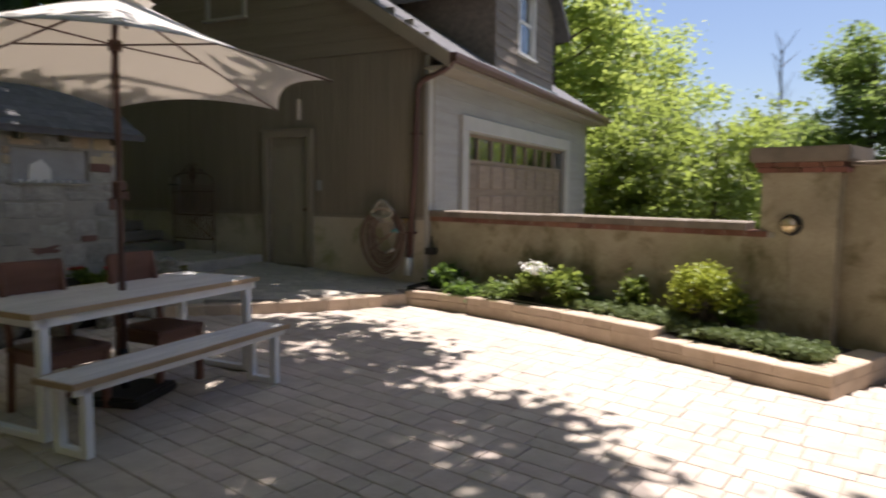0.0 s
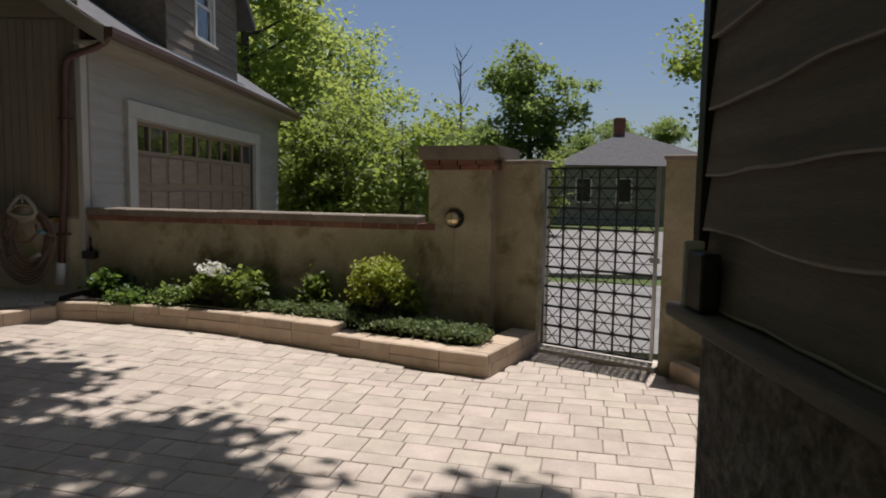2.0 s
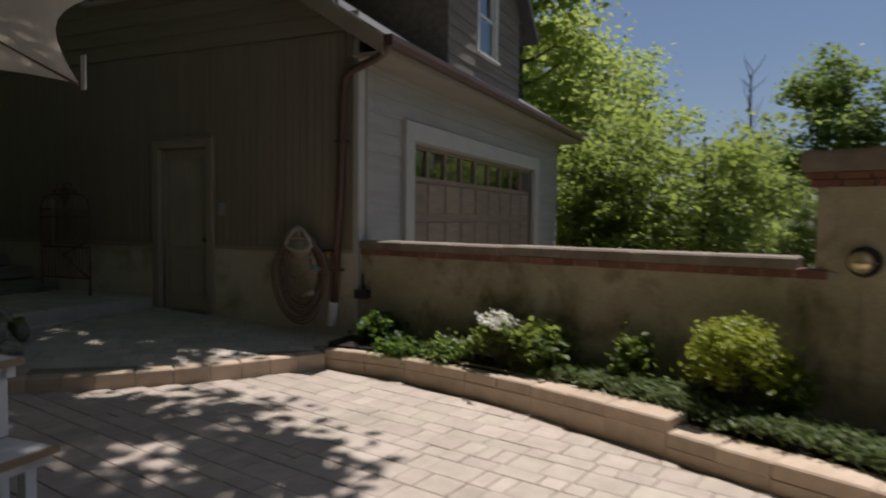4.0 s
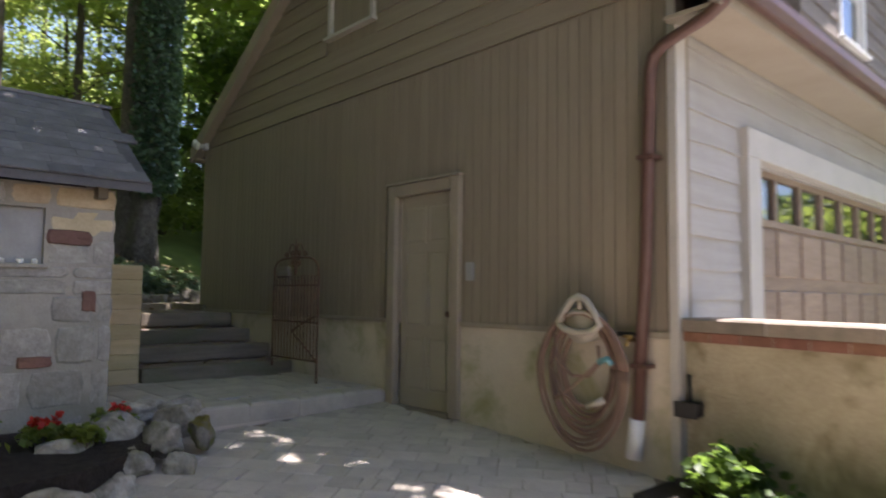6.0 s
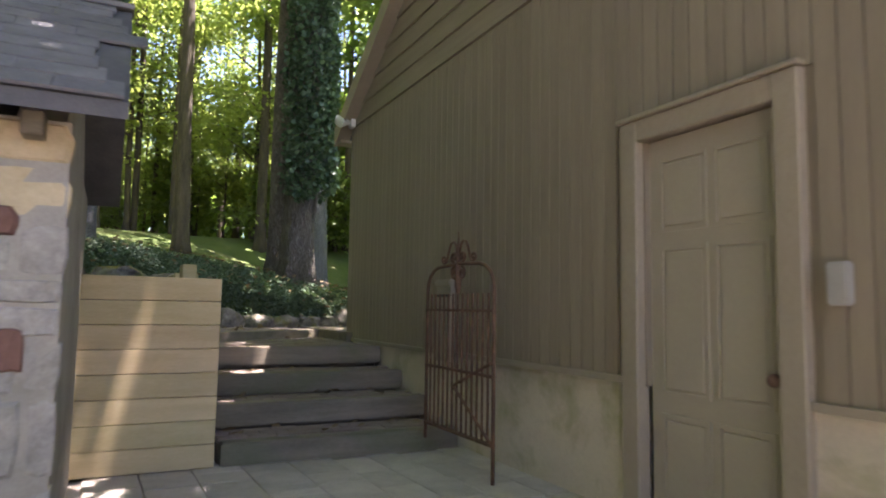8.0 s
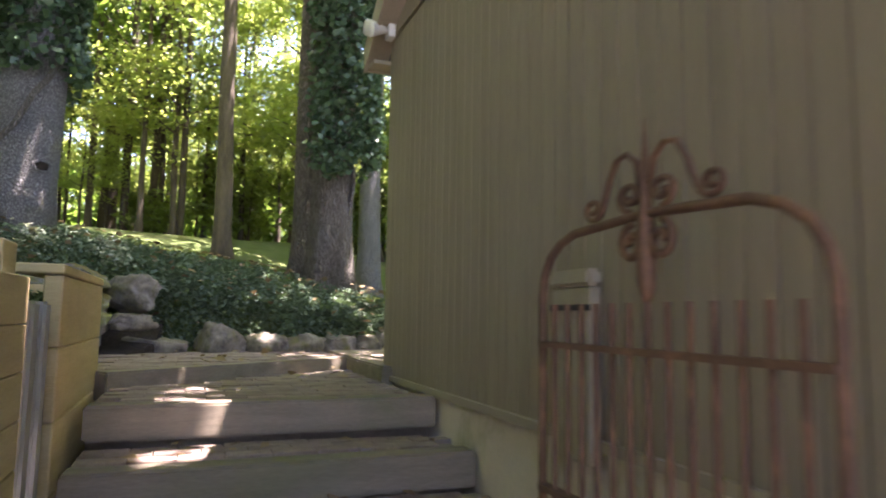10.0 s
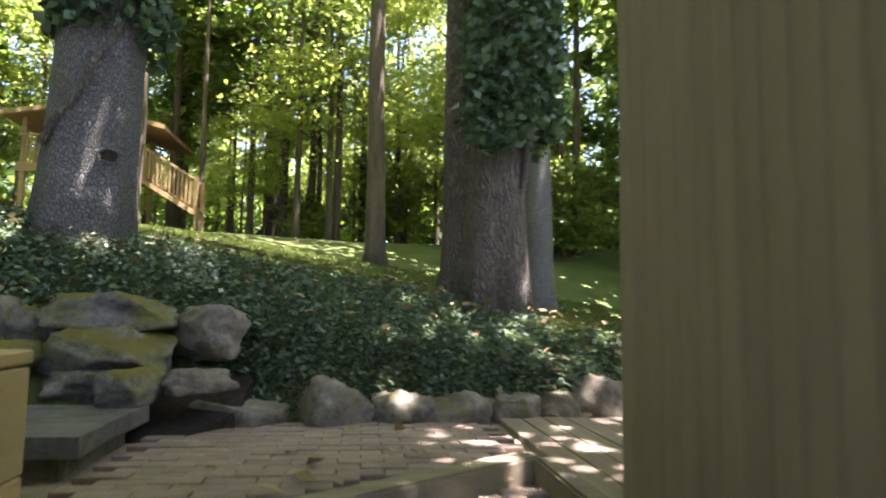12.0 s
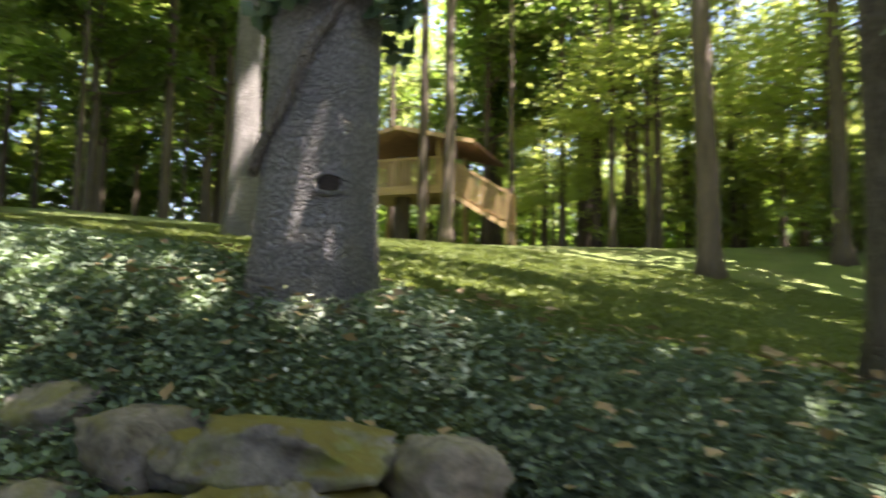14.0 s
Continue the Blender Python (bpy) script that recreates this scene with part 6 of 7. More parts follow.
tc = rim_corner(1).lerp(rim_corner(2), 0.55)
part("tie_strap", boxes((tc.x - 0.015, tc.x + 0.015, tc.y - 0.004, tc.y + 0.004, tc.z - 0.17, tc.z - 0.01)), M_CANVAS, par)

# ---- stone shed ----
shed = root("stone_shed", (-8.9, 5.0, 0.4), "small stone shed with grey shingle roof and a smooth niche panel", "shed")
SX, SY0, SY1 = -8.05, 3.0, 6.47
bm = bmesh.new()
box(bm, SX - 0.3, SX - 0.017, SY0, SY1 - 0.02, 0.0, 1.66)
box(bm, SX - 0.3, SX - 0.017, 6.0, SY1 - 0.02, 1.66, 2.22)
box(bm, SX - 0.3, SX - 0.017, SY0, 5.08, 1.66, 2.22)
box(bm, SX - 0.3, SX - 0.017, 5.08, 6.0, 2.05, 2.22)
part("wall_core", bm, M_MORTAR, shed)
part("niche_panel", boxes((SX - 0.30, SX - 0.075, 5.08, 6.0, 1.66, 2.05)), M_NICHE, shed, "smooth grey niche panel")
part("north_wall", boxes((-9.95, SX - 0.3, SY1 - 0.25, SY1 - 0.02, 0.0, 2.2)), M_MORTAR, shed)
bm = bmesh.new()
wall_y(bm, [(-9.95, 2.2), (SX - 0.03, 2.2), (-9.0, 2.9)], SY1 - 0.2, SY1 - 0.04)
part("north_gable", bm, M_MORTAR, shed)
part("back_wall", boxes((-9.95, -9.75, SY0, SY1 - 0.25, 0.0, 2.2), (-9.75, SX - 0.3, SY0, SY0 + 0.2, 0, 2.2)), M_MORTAR, shed)


def stone_mesh(name, w, h, seed, material, proud):
    """An uneven squared stone: local y wide, z high, face towards +x."""
    rng = random.Random(seed)
    bm = bmesh.new()
    n = 12
    lo, mid, hi = [], [], []
    for k in range(n):
        a = 2 * math.pi * (k + 0.5) / n
        c, s = math.cos(a), math.sin(a)
        q = 1 / max(abs(c), abs(s))
        q = min(q, 1.30)
        jy, jz = rng.uniform(-0.045, 0.045), rng.uniform(-0.045, 0.045)
        y, z = (c * q * 0.5 + jy) * w * 0.985, (s * q * 0.5 + jz) * h * 0.985
        y, z = max(-w / 2, min(w / 2, y)), max(-h / 2, min(h / 2, z))
        lo.append(bm.verts.new((-0.03, y, z)))
        mid.append(bm.verts.new((proud * 0.5 + rng.uniform(-0.002, 0.002), y * 0.985, z * 0.985)))
        hi.append(bm.verts.new((proud + rng.uniform(-0.004, 0.004), y * 0.88, z * 0.86)))
    ctr = bm.verts.new((proud + rng.uniform(0, 0.006), 0, 0))
    for a, b in ((lo, mid), (mid, hi)):
        for k in range(n):
            bm.faces.new((a[k], a[(k + 1) % n], b[(k + 1) % n], b[k]))
    for k in range(n):
        bm.faces.new((hi[k], hi[(k + 1) % n], ctr))
    return to_mesh(name, bm, material, False)


rs = random.Random(17)


def lay_stones(y0, y1, z0, z1, hs, seed):
    z = z0
    k = 0
    while z < z1 - 0.04:
        h = min(rs.choice(hs), z1 - z)
        if z1 - z - h < 0.06:
            h = z1 - z
        y = y0
        while y < y1 - 0.04:
            w = min(rs.uniform(0.22, 0.5), y1 - y)
            if y1 - y - w < 0.09:
                w = y1 - y
            split = h > 0.2 and rs.random() < 0.3
            for zz, hh in (((z, h * 0.55), (z + h * 0.55, h * 0.45)) if split else ((z, h),)):
                r = rs.random()
                m = M_STONE_WARM if z > 1.84 and r < 0.85 else M_STONE_RED if r < 0.06 else M_STONE
                me = stone_mesh("stone", w - 0.012, hh - 0.012, seed + k, m, rs.uniform(0.006, 0.026))
                piece("stone", me, Matrix.Translation((SX - 0.028, y + w / 2, zz + hh / 2)), shed)
                k += 1
            y += w
        z += h


lay_stones(SY0, SY1, 0.30, 1.65, (0.2, 0.26, 0.3, 0.34), 1000)
lay_stones(SY0, 5.07, 1.65, 2.06, (0.14, 0.2), 3000)
lay_stones(6.01, SY1, 1.65, 2.06, (0.10, 0.16, 0.2), 4000)
lay_stones(SY0, SY1, 2.06, 2.22, (0.16,), 5000)
piece("stone", stone_mesh("stone", 0.30, 0.11, 77, M_STONE_RED, 0.034), Matrix.Translation((SX - 0.028, 6.16, 1.85)), shed)
piece("stone", stone_mesh("stone", 0.10, 0.16, 78, M_STONE_RED, 0.036), Matrix.Translation((SX - 0.028, 6.30, 1.40)), shed)
piece("stone", stone_mesh("stone", 0.22, 0.08, 79, M_STONE_RED, 0.036), Matrix.Translation((SX - 0.028, 5.98, 0.98)), shed)
for y in (5.62, 6.30, 5.1, 4.5):
    part("rafter_end", soft(boxes((SX - 0.03, SX + 0.10, y, y + 0.07, 2.14, 2.225)), 0.006), M_OLD_TIMBER, shed)
part("niche_sill", soft(boxes((SX - 0.07, SX + 0.025, 5.02, 6.03, 1.625, 1.655)), 0.006), M_MORTAR, shed)
# pale five-sided plate, just proud of the niche panel
pb = bmesh.new()
for k, (y, z) in enumerate(((5.28, 1.66), (5.55, 1.66), (5.55, 1.82), (5.44, 1.93), (5.30, 1.86))):
    pb.verts.new((SX - 0.074, y, z))
pb.faces.new(pb.verts)
ex = bmesh.ops.extrude_face_region(pb, geom=list(pb.faces))
bmesh.ops.translate(pb, vec=(0.02, 0, 0), verts=[v for v in ex["geom"] if isinstance(v, bmesh.types.BMVert)])
plaque = root("white_plaque", (SX - 0.06, 5.42, 1.66), "pale house-shaped plate in the niche", "plaque")
part("plate", pb, M_TRIM_WHITE, plaque)
shell_me = to_mesh("pebble", rock_bm((0.022, 0.03, 0.02), 5), M_TRIM_WHITE, True)
for k in range(9):
    pe = new("white_pebble", shell_me)
    pe.matrix_basis = Matrix.Translation((SX - 0.02, 5.16 + k * 0.098 + rs.uniform(-0.012, 0.012), 1.672)) @ Matrix.Rotation(rs.uniform(0, 3), 4, "Z")
    tagged(pe, "small white rounded pebble on the niche sill", "pebble", "pebbles on the niche sill")
# roof
bm = bmesh.new()
wall_y(bm, [(-7.83, 2.262), (-9.0, 3.06), (-10.17, 2.262), (-10.17, 2.20), (-9.0, 2.99), (-7.83, 2.20)], SY0 - 0.15, 6.63)
part("roof_deck", bm, M_ROOF, shed)
sl = math.atan2(0.798, 1.17)
ln = math.hypot(0.798, 1.17)
sh_me = [to_mesh("shingle", boxes((-0.006 - 0.168, 0.0, -w / 2 + 0.002, w / 2 - 0.002, 0.0, 0.012)), M_SHED_ROOF) for w in (0.28, 0.34, 0.22)]
shw = (0.28, 0.34, 0.22)
rows_n = 10
for i in range(rows_n):
    d = i * ln / rows_n
    y = SY0 - 0.15 - rs.uniform(0, 0.2)
    while y < 6.62:
        c = rs.randrange(3)
        w = shw[c]
        if y + w / 2 > SY0 - 0.1 and y + w < 6.70:
            px, pz = -7.815 - d * math.cos(sl), 2.262 + d * math.sin(sl)
            m = Matrix.Translation((px, y + w / 2, pz + 0.004)) @ Matrix.Rotation(sl, 4, "Y") @ Matrix.Rotation(radians(-2.0 + rs.uniform(-0.4, 0.4)), 4, "Y")
            piece("shingle", sh_me[c], m, shed)
        y += w
part("ridge_cap", boxes((-9.06, -8.94, SY0 - 0.15, 6.64, 3.055, 3.08)), M_SHED_ROOF, shed)
part("barge_board", tube(bmesh.new(), [(-7.84, 6.615, 2.225), (-9.0, 6.615, 3.02)], 0.022, 4), M_TRIM, shed)

# flower bed with its rocks
bed = setting("ground_flower_bed", prism(bmesh.new(), [(-7.98, 6.62), (-7.35, 6.55), (-7.0, 6.05), (-6.9, 5.4), (-7.0, 3.0), (-8.08, 3.0), (-8.08, 6.62)], -0.1, lambda x, y: 0.47 + 0.06 * (-x - 7.3)), M_SOIL, "dark mulch of the flower bed")
for k, (x, y, z, sx, sy, sz, mt) in enumerate((
        (-7.70, 6.40, 0.50, 0.17, 0.19, 0.13, M_ROCK_PALE), (-7.42, 6.62, 0.46, 0.13, 0.16, 0.13, M_ROCK_PALE), (-7.52, 6.04, 0.46, 0.17, 0.22, 0.10, M_ROCK_PALE), (-7.90, 6.92, 0.60, 0.16, 0.18, 0.10, M_ROCK_PALE), (-7.70, 6.82, 0.54, 0.12, 0.15, 0.13, M_ROCK_PALE), (-7.93, 6.66, 0.60, 0.14, 0.16, 0.08, M_ROCK_PALE),
        (-7.28, 6.38, 0.38, 0.14, 0.15, 0.10, M_ROCK_PALE), (-7.22, 6.66, 0.33, 0.10, 0.11, 0.10, M_ROCK_PALE), (-7.05, 6.22, 0.28, 0.12, 0.14, 0.10, M_ROCK_PALE), (-6.85, 5.85, 0.26, 0.16, 0.24, 0.16, M_ROCK_PALE),
        (-6.80, 5.30, 0.26, 0.16, 0.26, 0.17, M_ROCK_PALE), (-6.82, 4.75, 0.26, 0.16, 0.24, 0.17, M_ROCK), (-6.85, 4.2, 0.26, 0.17, 0.25, 0.17, M_ROCK), (-6.85, 3.6, 0.26, 0.17, 0.26, 0.17, M_ROCK), (-7.50, 6.94, 0.48, 0.10, 0.10, 0.12, M_MOSS_ROCK))):
    b = rock_bm((sx, sy, sz), 200 + k, (x, y, z), k * 1.3)
    o = part("border_rock", b, mt, smooth=True)
    tagged(o, "rounded field stone edging the flower bed", "rock", "rocks edging the flower bed")

# ---- timber steps and landing ----
steps = root("timber_steps", (-10.8, 8.1, 0.53), "garden steps of old sleepers with brick treads", "steps")
RISERS = [(-9.80, 0.69), (-10.35, 0.86), (-10.88, 1.02), (-11.43, 1.205)]
for i, (x, z) in enumerate(RISERS):
    y1 = 8.99
    part("sleeper", soft(boxes((x - 0.15, x, 7.29, y1, z - 0.165, z)), 0.012, 2), M_OLD_TIMBER, steps)
    nx = RISERS[i + 1][0] if i < 3 else -13.5
    part("tread_bed", boxes((nx, x - 0.15, 7.29, y1, z - 0.3, z - 0.028)), M_JOINT, steps)
EA, EB = Vector((-12.18, 7.30)), Vector((-13.43, 8.97))
ed = (EB - EA).normalized()
part("sleeper", soft(wall_run(bmesh.new(), EA, EB, 1.13, 1.295, 0.0, 0.14), 0.012, 2), M_OLD_TIMBER, steps)
part("sleeper", soft(wall_run(bmesh.new(), (-13.40, 8.93), (-12.30, 8.93), 1.13, 1.30, 0.0, 0.10), 0.012, 2), M_OLD_TIMBER, steps)
tb_me = slab_mesh("brick", 0.196, 0.094, 0.05, M_TREAD_BRICK, 0.004)


def brick_field(parent, x0, x1, y0, y1, z, inside=lambda x, y: True, yaw=0.0):
    """Flat bricks in running bond, their long sides along y."""
    rows = int((x1 - x0) / 0.1)
    for i in range(rows):
        y = y0 - (0.1 if i % 2 else 0.0)
        while y < y1 - 0.02:
            cx, cy = x0 + (i + 0.5) * 0.1, y + 0.1
            if y0 + 0.03 < cy < y1 - 0.03 and inside(cx, cy):
                piece("brick", tb_me, Matrix.Translation((cx, cy, z + rc.uniform(-0.006, 0.003))) @ Matrix.Rotation(math.pi / 2 + rc.uniform(-0.02, 0.02), 4, "Z") @ Matrix.Rotation(rc.uniform(-0.015, 0.015), 4, "X"), parent)
            y += 0.2


for i, (x, z) in enumerate(RISERS[:3]):
    brick_field(steps, RISERS[i + 1][0] + 0.005, x - 0.15, 7.30, 8.99, z - 0.006)


def below_e(x, y):
    """East of the slanting top riser."""
    return (Vector((x, y)) - EA).dot(Vector((ed.y, -ed.x))) > 0.04


top_tread = root("brick_tread", (-12.2, 8.2, 1.12), "worn brick tread below the top sleeper", "steps")
brick_field(top_tread, -13.4, -11.58, 7.32, 8.92, 1.208, below_e)
landing = setting("floor_landing", prism(bmesh.new(), [(-12.22, 7.30), (-13.2, 6.85), (-14.6, 6.85), (-14.7, 9.2), (-12.6, 9.2), (-12.6, 8.99), (-13.43, 8.97)], 0.6, 1.262), M_JOINT, "bed of the brick landing")
brick_field(landing, -14.45, -12.3, 7.05, 8.92, 1.288, lambda x, y: not (Vector((x, y)) - EA).dot(Vector((ed.y, -ed.x))) > -0.18 and x > -14.9)
deck = root("boardwalk", (-13.7, 10.5, 1.2), "boardwalk of weathered planks beside the barn", "boardwalk")
for i in range(24):
    y = 9.0 + i * 0.142
    part("plank", soft(boxes((-14.50 - rc.uniform(0, 0.04), -12.54, y, y + 0.134, 1.262, 1.298 + rc.uniform(-0.002, 0.002))), 0.004), M_DECK, deck)
part("bearer", boxes((-14.4, -14.3, 9.0, 12.4, 1.0, 1.26)), M_OLD_TIMBER, deck)

# timber planter beside the steps
tp = root("timber_planter", (-11.0, 6.9, 0.53), "raised planter of new pale timber boards beside the steps", "timber planter")
for i in range(8):
    z = 0.555 + i * 0.148
    part("board", soft(boxes((-9.825, -9.78, 6.40, 7.246, z, z + 0.145)), 0.004), M_TIMBER, tp)
    part("side_board", soft(boxes((-10.42, -9.828, 7.20, 7.244, z, z + 0.145)), 0.004), M_TIMBER, tp)
for i in range(4):
    z = 0.60 + i * 0.295
    part("tall_board", soft(boxes((-12.36, -11.06, 7.165, 7.235, z, z + 0.291)), 0.006), M_TIMBER, tp)
part("cap_board", soft(boxes((-12.37, -11.05, 7.06, 7.238, 1.782, 1.822)), 0.006), M_TIMBER, tp)
part("end_board", soft(boxes((-12.36, -12.31, 6.4, 7.16, 1.1, 1.78)), 0.005), M_TIMBER, tp)
part("rear_board", boxes((-12.31, -9.83, 6.40, 6.44, 0.6, 1.79)), M_OLD_TIMBER, tp)
part("corner_post", soft(boxes((-10.62, -10.44, 7.06, 7.16, 0.55, 1.86)), 0.006), M_TIMBER, tp)
for x in (-10.60, -10.80):
    part("conduit", soft(boxes((x - 0.05, x + 0.05, 7.165, 7.235, 0.55, 1.665)), 0.012, 2), M_TRIM_GREY, tp, "grey metal post")
part("soil", boxes((-12.31, -9.83, 6.44, 7.055, 0.6, 1.66)), M_SOIL, tp)

# terrace paving and its edge
edge = root("terrace_edge", (-8.0, 8.0, 0.4), "bullnosed stone edge of the small terrace", "step edge")
block_row(edge, [(-7.99, 7.08), (-7.99, 8.96)], 0.46, 0.28, 0.40, 0.556, M_PAVER_GREY, "edge_stone", inward=1, c=0.02)

# ---- rocks behind the landing ----
setting("ground_bank_soil", prism(bmesh.new(), [(-14.8, 5.0), (-13.98, 5.0), (-13.98, 7.2), (-14.3, 7.45), (-14.7, 7.5)], 1.0, lambda x, y: 1.27 + 0.5 * max(0.0, -14.1 - x)), M_SOIL, "dark soil between the stacked rocks")
ROCKS = ((-14.46, 6.70, 1.92, 0.30, 0.36, 0.12, M_MOSS_ROCK, 1), (-14.36, 6.76, 1.70, 0.30, 0.36, 0.17, M_MOSS_ROCK, 2), (-14.62, 7.22, 1.80, 0.25, 0.21, 0.17, M_ROCK, 3),
         (-14.20, 7.26, 1.56, 0.15, 0.20, 0.08, M_ROCK, 4), (-14.04, 6.96, 1.51, 0.15, 0.19, 0.12, M_MOSS_ROCK, 5), (-14.52, 6.00, 1.82, 0.25, 0.27, 0.18, M_ROCK, 6),
         (-14.46, 6.30, 1.84, 0.16, 0.16, 0.12, M_MOSS_ROCK, 7), (-14.20, 6.26, 1.66, 0.20, 0.32, 0.11, M_MOSS_ROCK, 8), (-14.50, 6.6, 1.48, 0.3, 0.5, 0.14, M_ROCK, 9), (-14.3, 5.7, 1.62, 0.25, 0.3, 0.14, M_ROCK, 10), (-14.7, 5.4, 1.9, 0.25, 0.3, 0.16, M_ROCK, 20))
for x, y, z, sx, sy, sz, mt, sd in ROCKS:
    o = part("stacked_rock", rock_bm((sx * 1.02, sy * 1.02, sz * 1.0), 300 + sd, (x, y, z), sd * 0.2, 0.2), mt, smooth=True)
    tagged(o, "mossy field stone stacked beside the slate steps" if mt is M_MOSS_ROCK else "grey field stone stacked in the bank", "rock", "stacked rocks in the bank")
for k, (y, hy, hz) in enumerate(((7.42, 0.36, 0.19), (7.98, 0.25, 0.30), (8.38, 0.20, 0.22), (8.76, 0.22, 0.19), (9.12, 0.17, 0.23), (9.42, 0.16, 0.15), (9.70, 0.19, 0.27), (10.1, 0.22, 0.2), (10.55, 0.24, 0.22))):
    x = -14.45 - 0.045 * k
    o = part("edging_rock", rock_bm((0.22, hy, hz * 0.85), 340 + k, (x, y, 1.30), k * 0.13, 0.18), M_ROCK, smooth=True)
    tagged(o, "rounded field stone edging the brick landing", "rock", "rocks edging the landing")
for k, (x0, x1, y0, y1, z0, z1) in enumerate(((-14.05, -13.15, 6.0, 7.06, 1.36, 1.445), (-14.0, -13.1, 5.1, 6.35, 1.50, 1.61))):
    b = boxes((x0, x1, y0, y1, z0, z1))
    bmesh.ops.subdivide_edges(b, edges=list(b.edges), cuts=5, use_grid_fill=True)
    for v in b.verts:
        v.co += Vector((noise.noise(v.co * 3), noise.noise(v.co * 3 + Vector((9, 0, 0))), 0.3 * noise.noise(v.co * 5))) * 0.025
    o = part("slate_step", b, M_SLATE)
    tagged(o, "thick dark slate slab step", "stone step", "slate slab steps")
    part("support", boxes((x0 + 0.1, x1 - 0.06, y0, y1 - 0.08, 1.0, z0 + 0.01)), M_ROCK, o)

# ---- planting in the courtyard ----
npr = np.random.default_rng(5)


def shrub(name, label, at, rx, rz, material, n_stem, per, leaf, spread, seed, flowers=None, long=1.5):
    """A shrub: thin stems and leaf clumps round their ends."""
    s = root(name, at, label, "shrub")
    rng = random.Random(seed)
    nr2 = np.random.default_rng(seed)
    b = bmesh.new()
    ends = []
    for k in range(n_stem):
        a = rng.uniform(0, 6.283)
        e = math.sqrt(rng.random())
        p = Vector(at) + Vector((math.cos(a) * rx * e, math.sin(a) * rx * e, rz * (0.35 + 0.65 * math.sqrt(max(0, 1 - e * e)) * rng.uniform(0.75, 1.1))))
        q = Vector(at).lerp(p, 0.5) + Vector((rng.uniform(-0.03, 0.03), rng.uniform(-0.03, 0.03), 0.02))
        tube(b, [Vector(at) + Vector((rng.uniform(-0.03, 0.03), rng.uniform(-0.03, 0.03), -0.02)), q, p], [0.006, 0.005, 0.002], 4)
        ends += [tuple(p), tuple(q.lerp(p, 0.6))]
    part("branchwork", b, M_BARK_BROWN, s)
    f = new("foliage", leaf_mesh("foliage", clumps(nr2, ends, per, spread, 0.8), 0.5, leaf, material, seed, long=long))
    adopt(f, s)
    if flowers:
        cs = [(c[0], c[1] - 0.03, c[2] + 0.04) for c in ends[::2] if c[0] < at[0] + flowers[1] and c[2] > at[2] + rz * 0.3][:10]
        g = new("blossom", leaf_mesh("blossom", clumps(nr2, cs, 26, 0.04, 0.7), 0.8, 0.055, flowers[0], seed + 1, long=1.0))
        adopt(g, s)
        tagged(g, "white blossom heads")
    return s


shrub("golden_shrub", "rounded bright yellow-green shrub in the planting bed", (-1.12, 7.85, 0.26), 0.30, 0.60, M_LEAF_GOLD, 80, 44, 0.024, 0.045, 61, long=2.2)
shrub("dark_shrub", "dark green spreading shrub beside the golden shrub", (-0.84, 7.86, 0.25), 0.16, 0.34, M_LEAF_BRIGHT, 22, 26, 0.045, 0.05, 62)
shrub("flowering_shrub", "low shrub with white blossom heads", (-3.02, 8.28, 0.30), 0.26, 0.38, M_LEAF_BRIGHT, 30, 26, 0.045, 0.05, 63, (M_PETAL, 0.08))
shrub("green_shrub", "green leafy shrub in the planting bed", (-2.68, 8.30, 0.30), 0.2, 0.32, M_LEAF_BRIGHT, 32, 28, 0.05, 0.055, 64)
shrub("young_shrub", "small upright green shrub near the wall", (-1.86, 8.14, 0.30), 0.1, 0.34, M_LEAF_BRIGHT, 14, 22, 0.055, 0.045, 65)
shrub("low_shrub", "low pale green mound of leaves", (-3.55, 8.36, 0.28), 0.18, 0.15, M_LEAF, 26, 26, 0.035, 0.05, 66)
shrub("wall_shrub", "dark shrub against the low wall", (-4.5, 8.72, 0.32), 0.14, 0.22, M_LEAF_DARK, 22, 26, 0.05, 0.06, 67)
shrub("low_shrub", "low dark mound of leaves at the end of the bed", (-4.1, 8.45, 0.28), 0.2, 0.07, M_LEAF_DARK, 24, 24, 0.04, 0.06, 68)
# creeping cover
cs = []
for k in range(850):
    t = npr.random()
    i = min(len(PLANTER) - 2, int(1.2 + t * 8.0))
    a, b = Vector(PLANTER[i]), Vector(PLANTER[i + 1])
    p = a.lerp(b, npr.random())
    if p.x < -3.0 or p.x > -0.22:
        continue
    d = 0.28 + npr.random() * (0.40 if p.x < -0.6 else 0.26)
    cs.append((p.x + 0.4 * d, p.y + 0.9 * d, 0.245 + 0.07 * npr.random() + (0.06 if p.x < -1.5 else 0.0)))
gc = new("creeping_juniper", leaf_mesh("creeping_juniper", clumps(npr, cs, 34, 0.04, 0.5), 0.3, 0.022, M_JUNIPER, 71, long=2.4))
tagged(gc, "creeping grey-green ground cover in the planting bed", "ground cover", kind="stuff")
cs = [(1.95 + npr.random() * 1.6, 6.2 - npr.random() * 1.9, 0.12 + 0.08 * npr.random()) for _ in range(260)]
cs = [c for c in cs if (c[0] - 1.78) * 2.4 > (6.4 - c[1]) * 0.9]
gb2 = new("low_ground_cover", leaf_mesh("low_ground_cover", clumps(npr, cs, 34, 0.06, 0.5), 0.2, 0.03, M_LEAF, 72, long=2.6))
tagged(gb2, "low grassy ground cover in the east bed", "ground cover", kind="stuff")
shrub("east_shrub", "yellow-green shrub at the east wall", (3.0, 5.9, 0.1), 0.3, 1.1, M_LEAF_BRIGHT, 26, 24, 0.05, 0.07, 73)

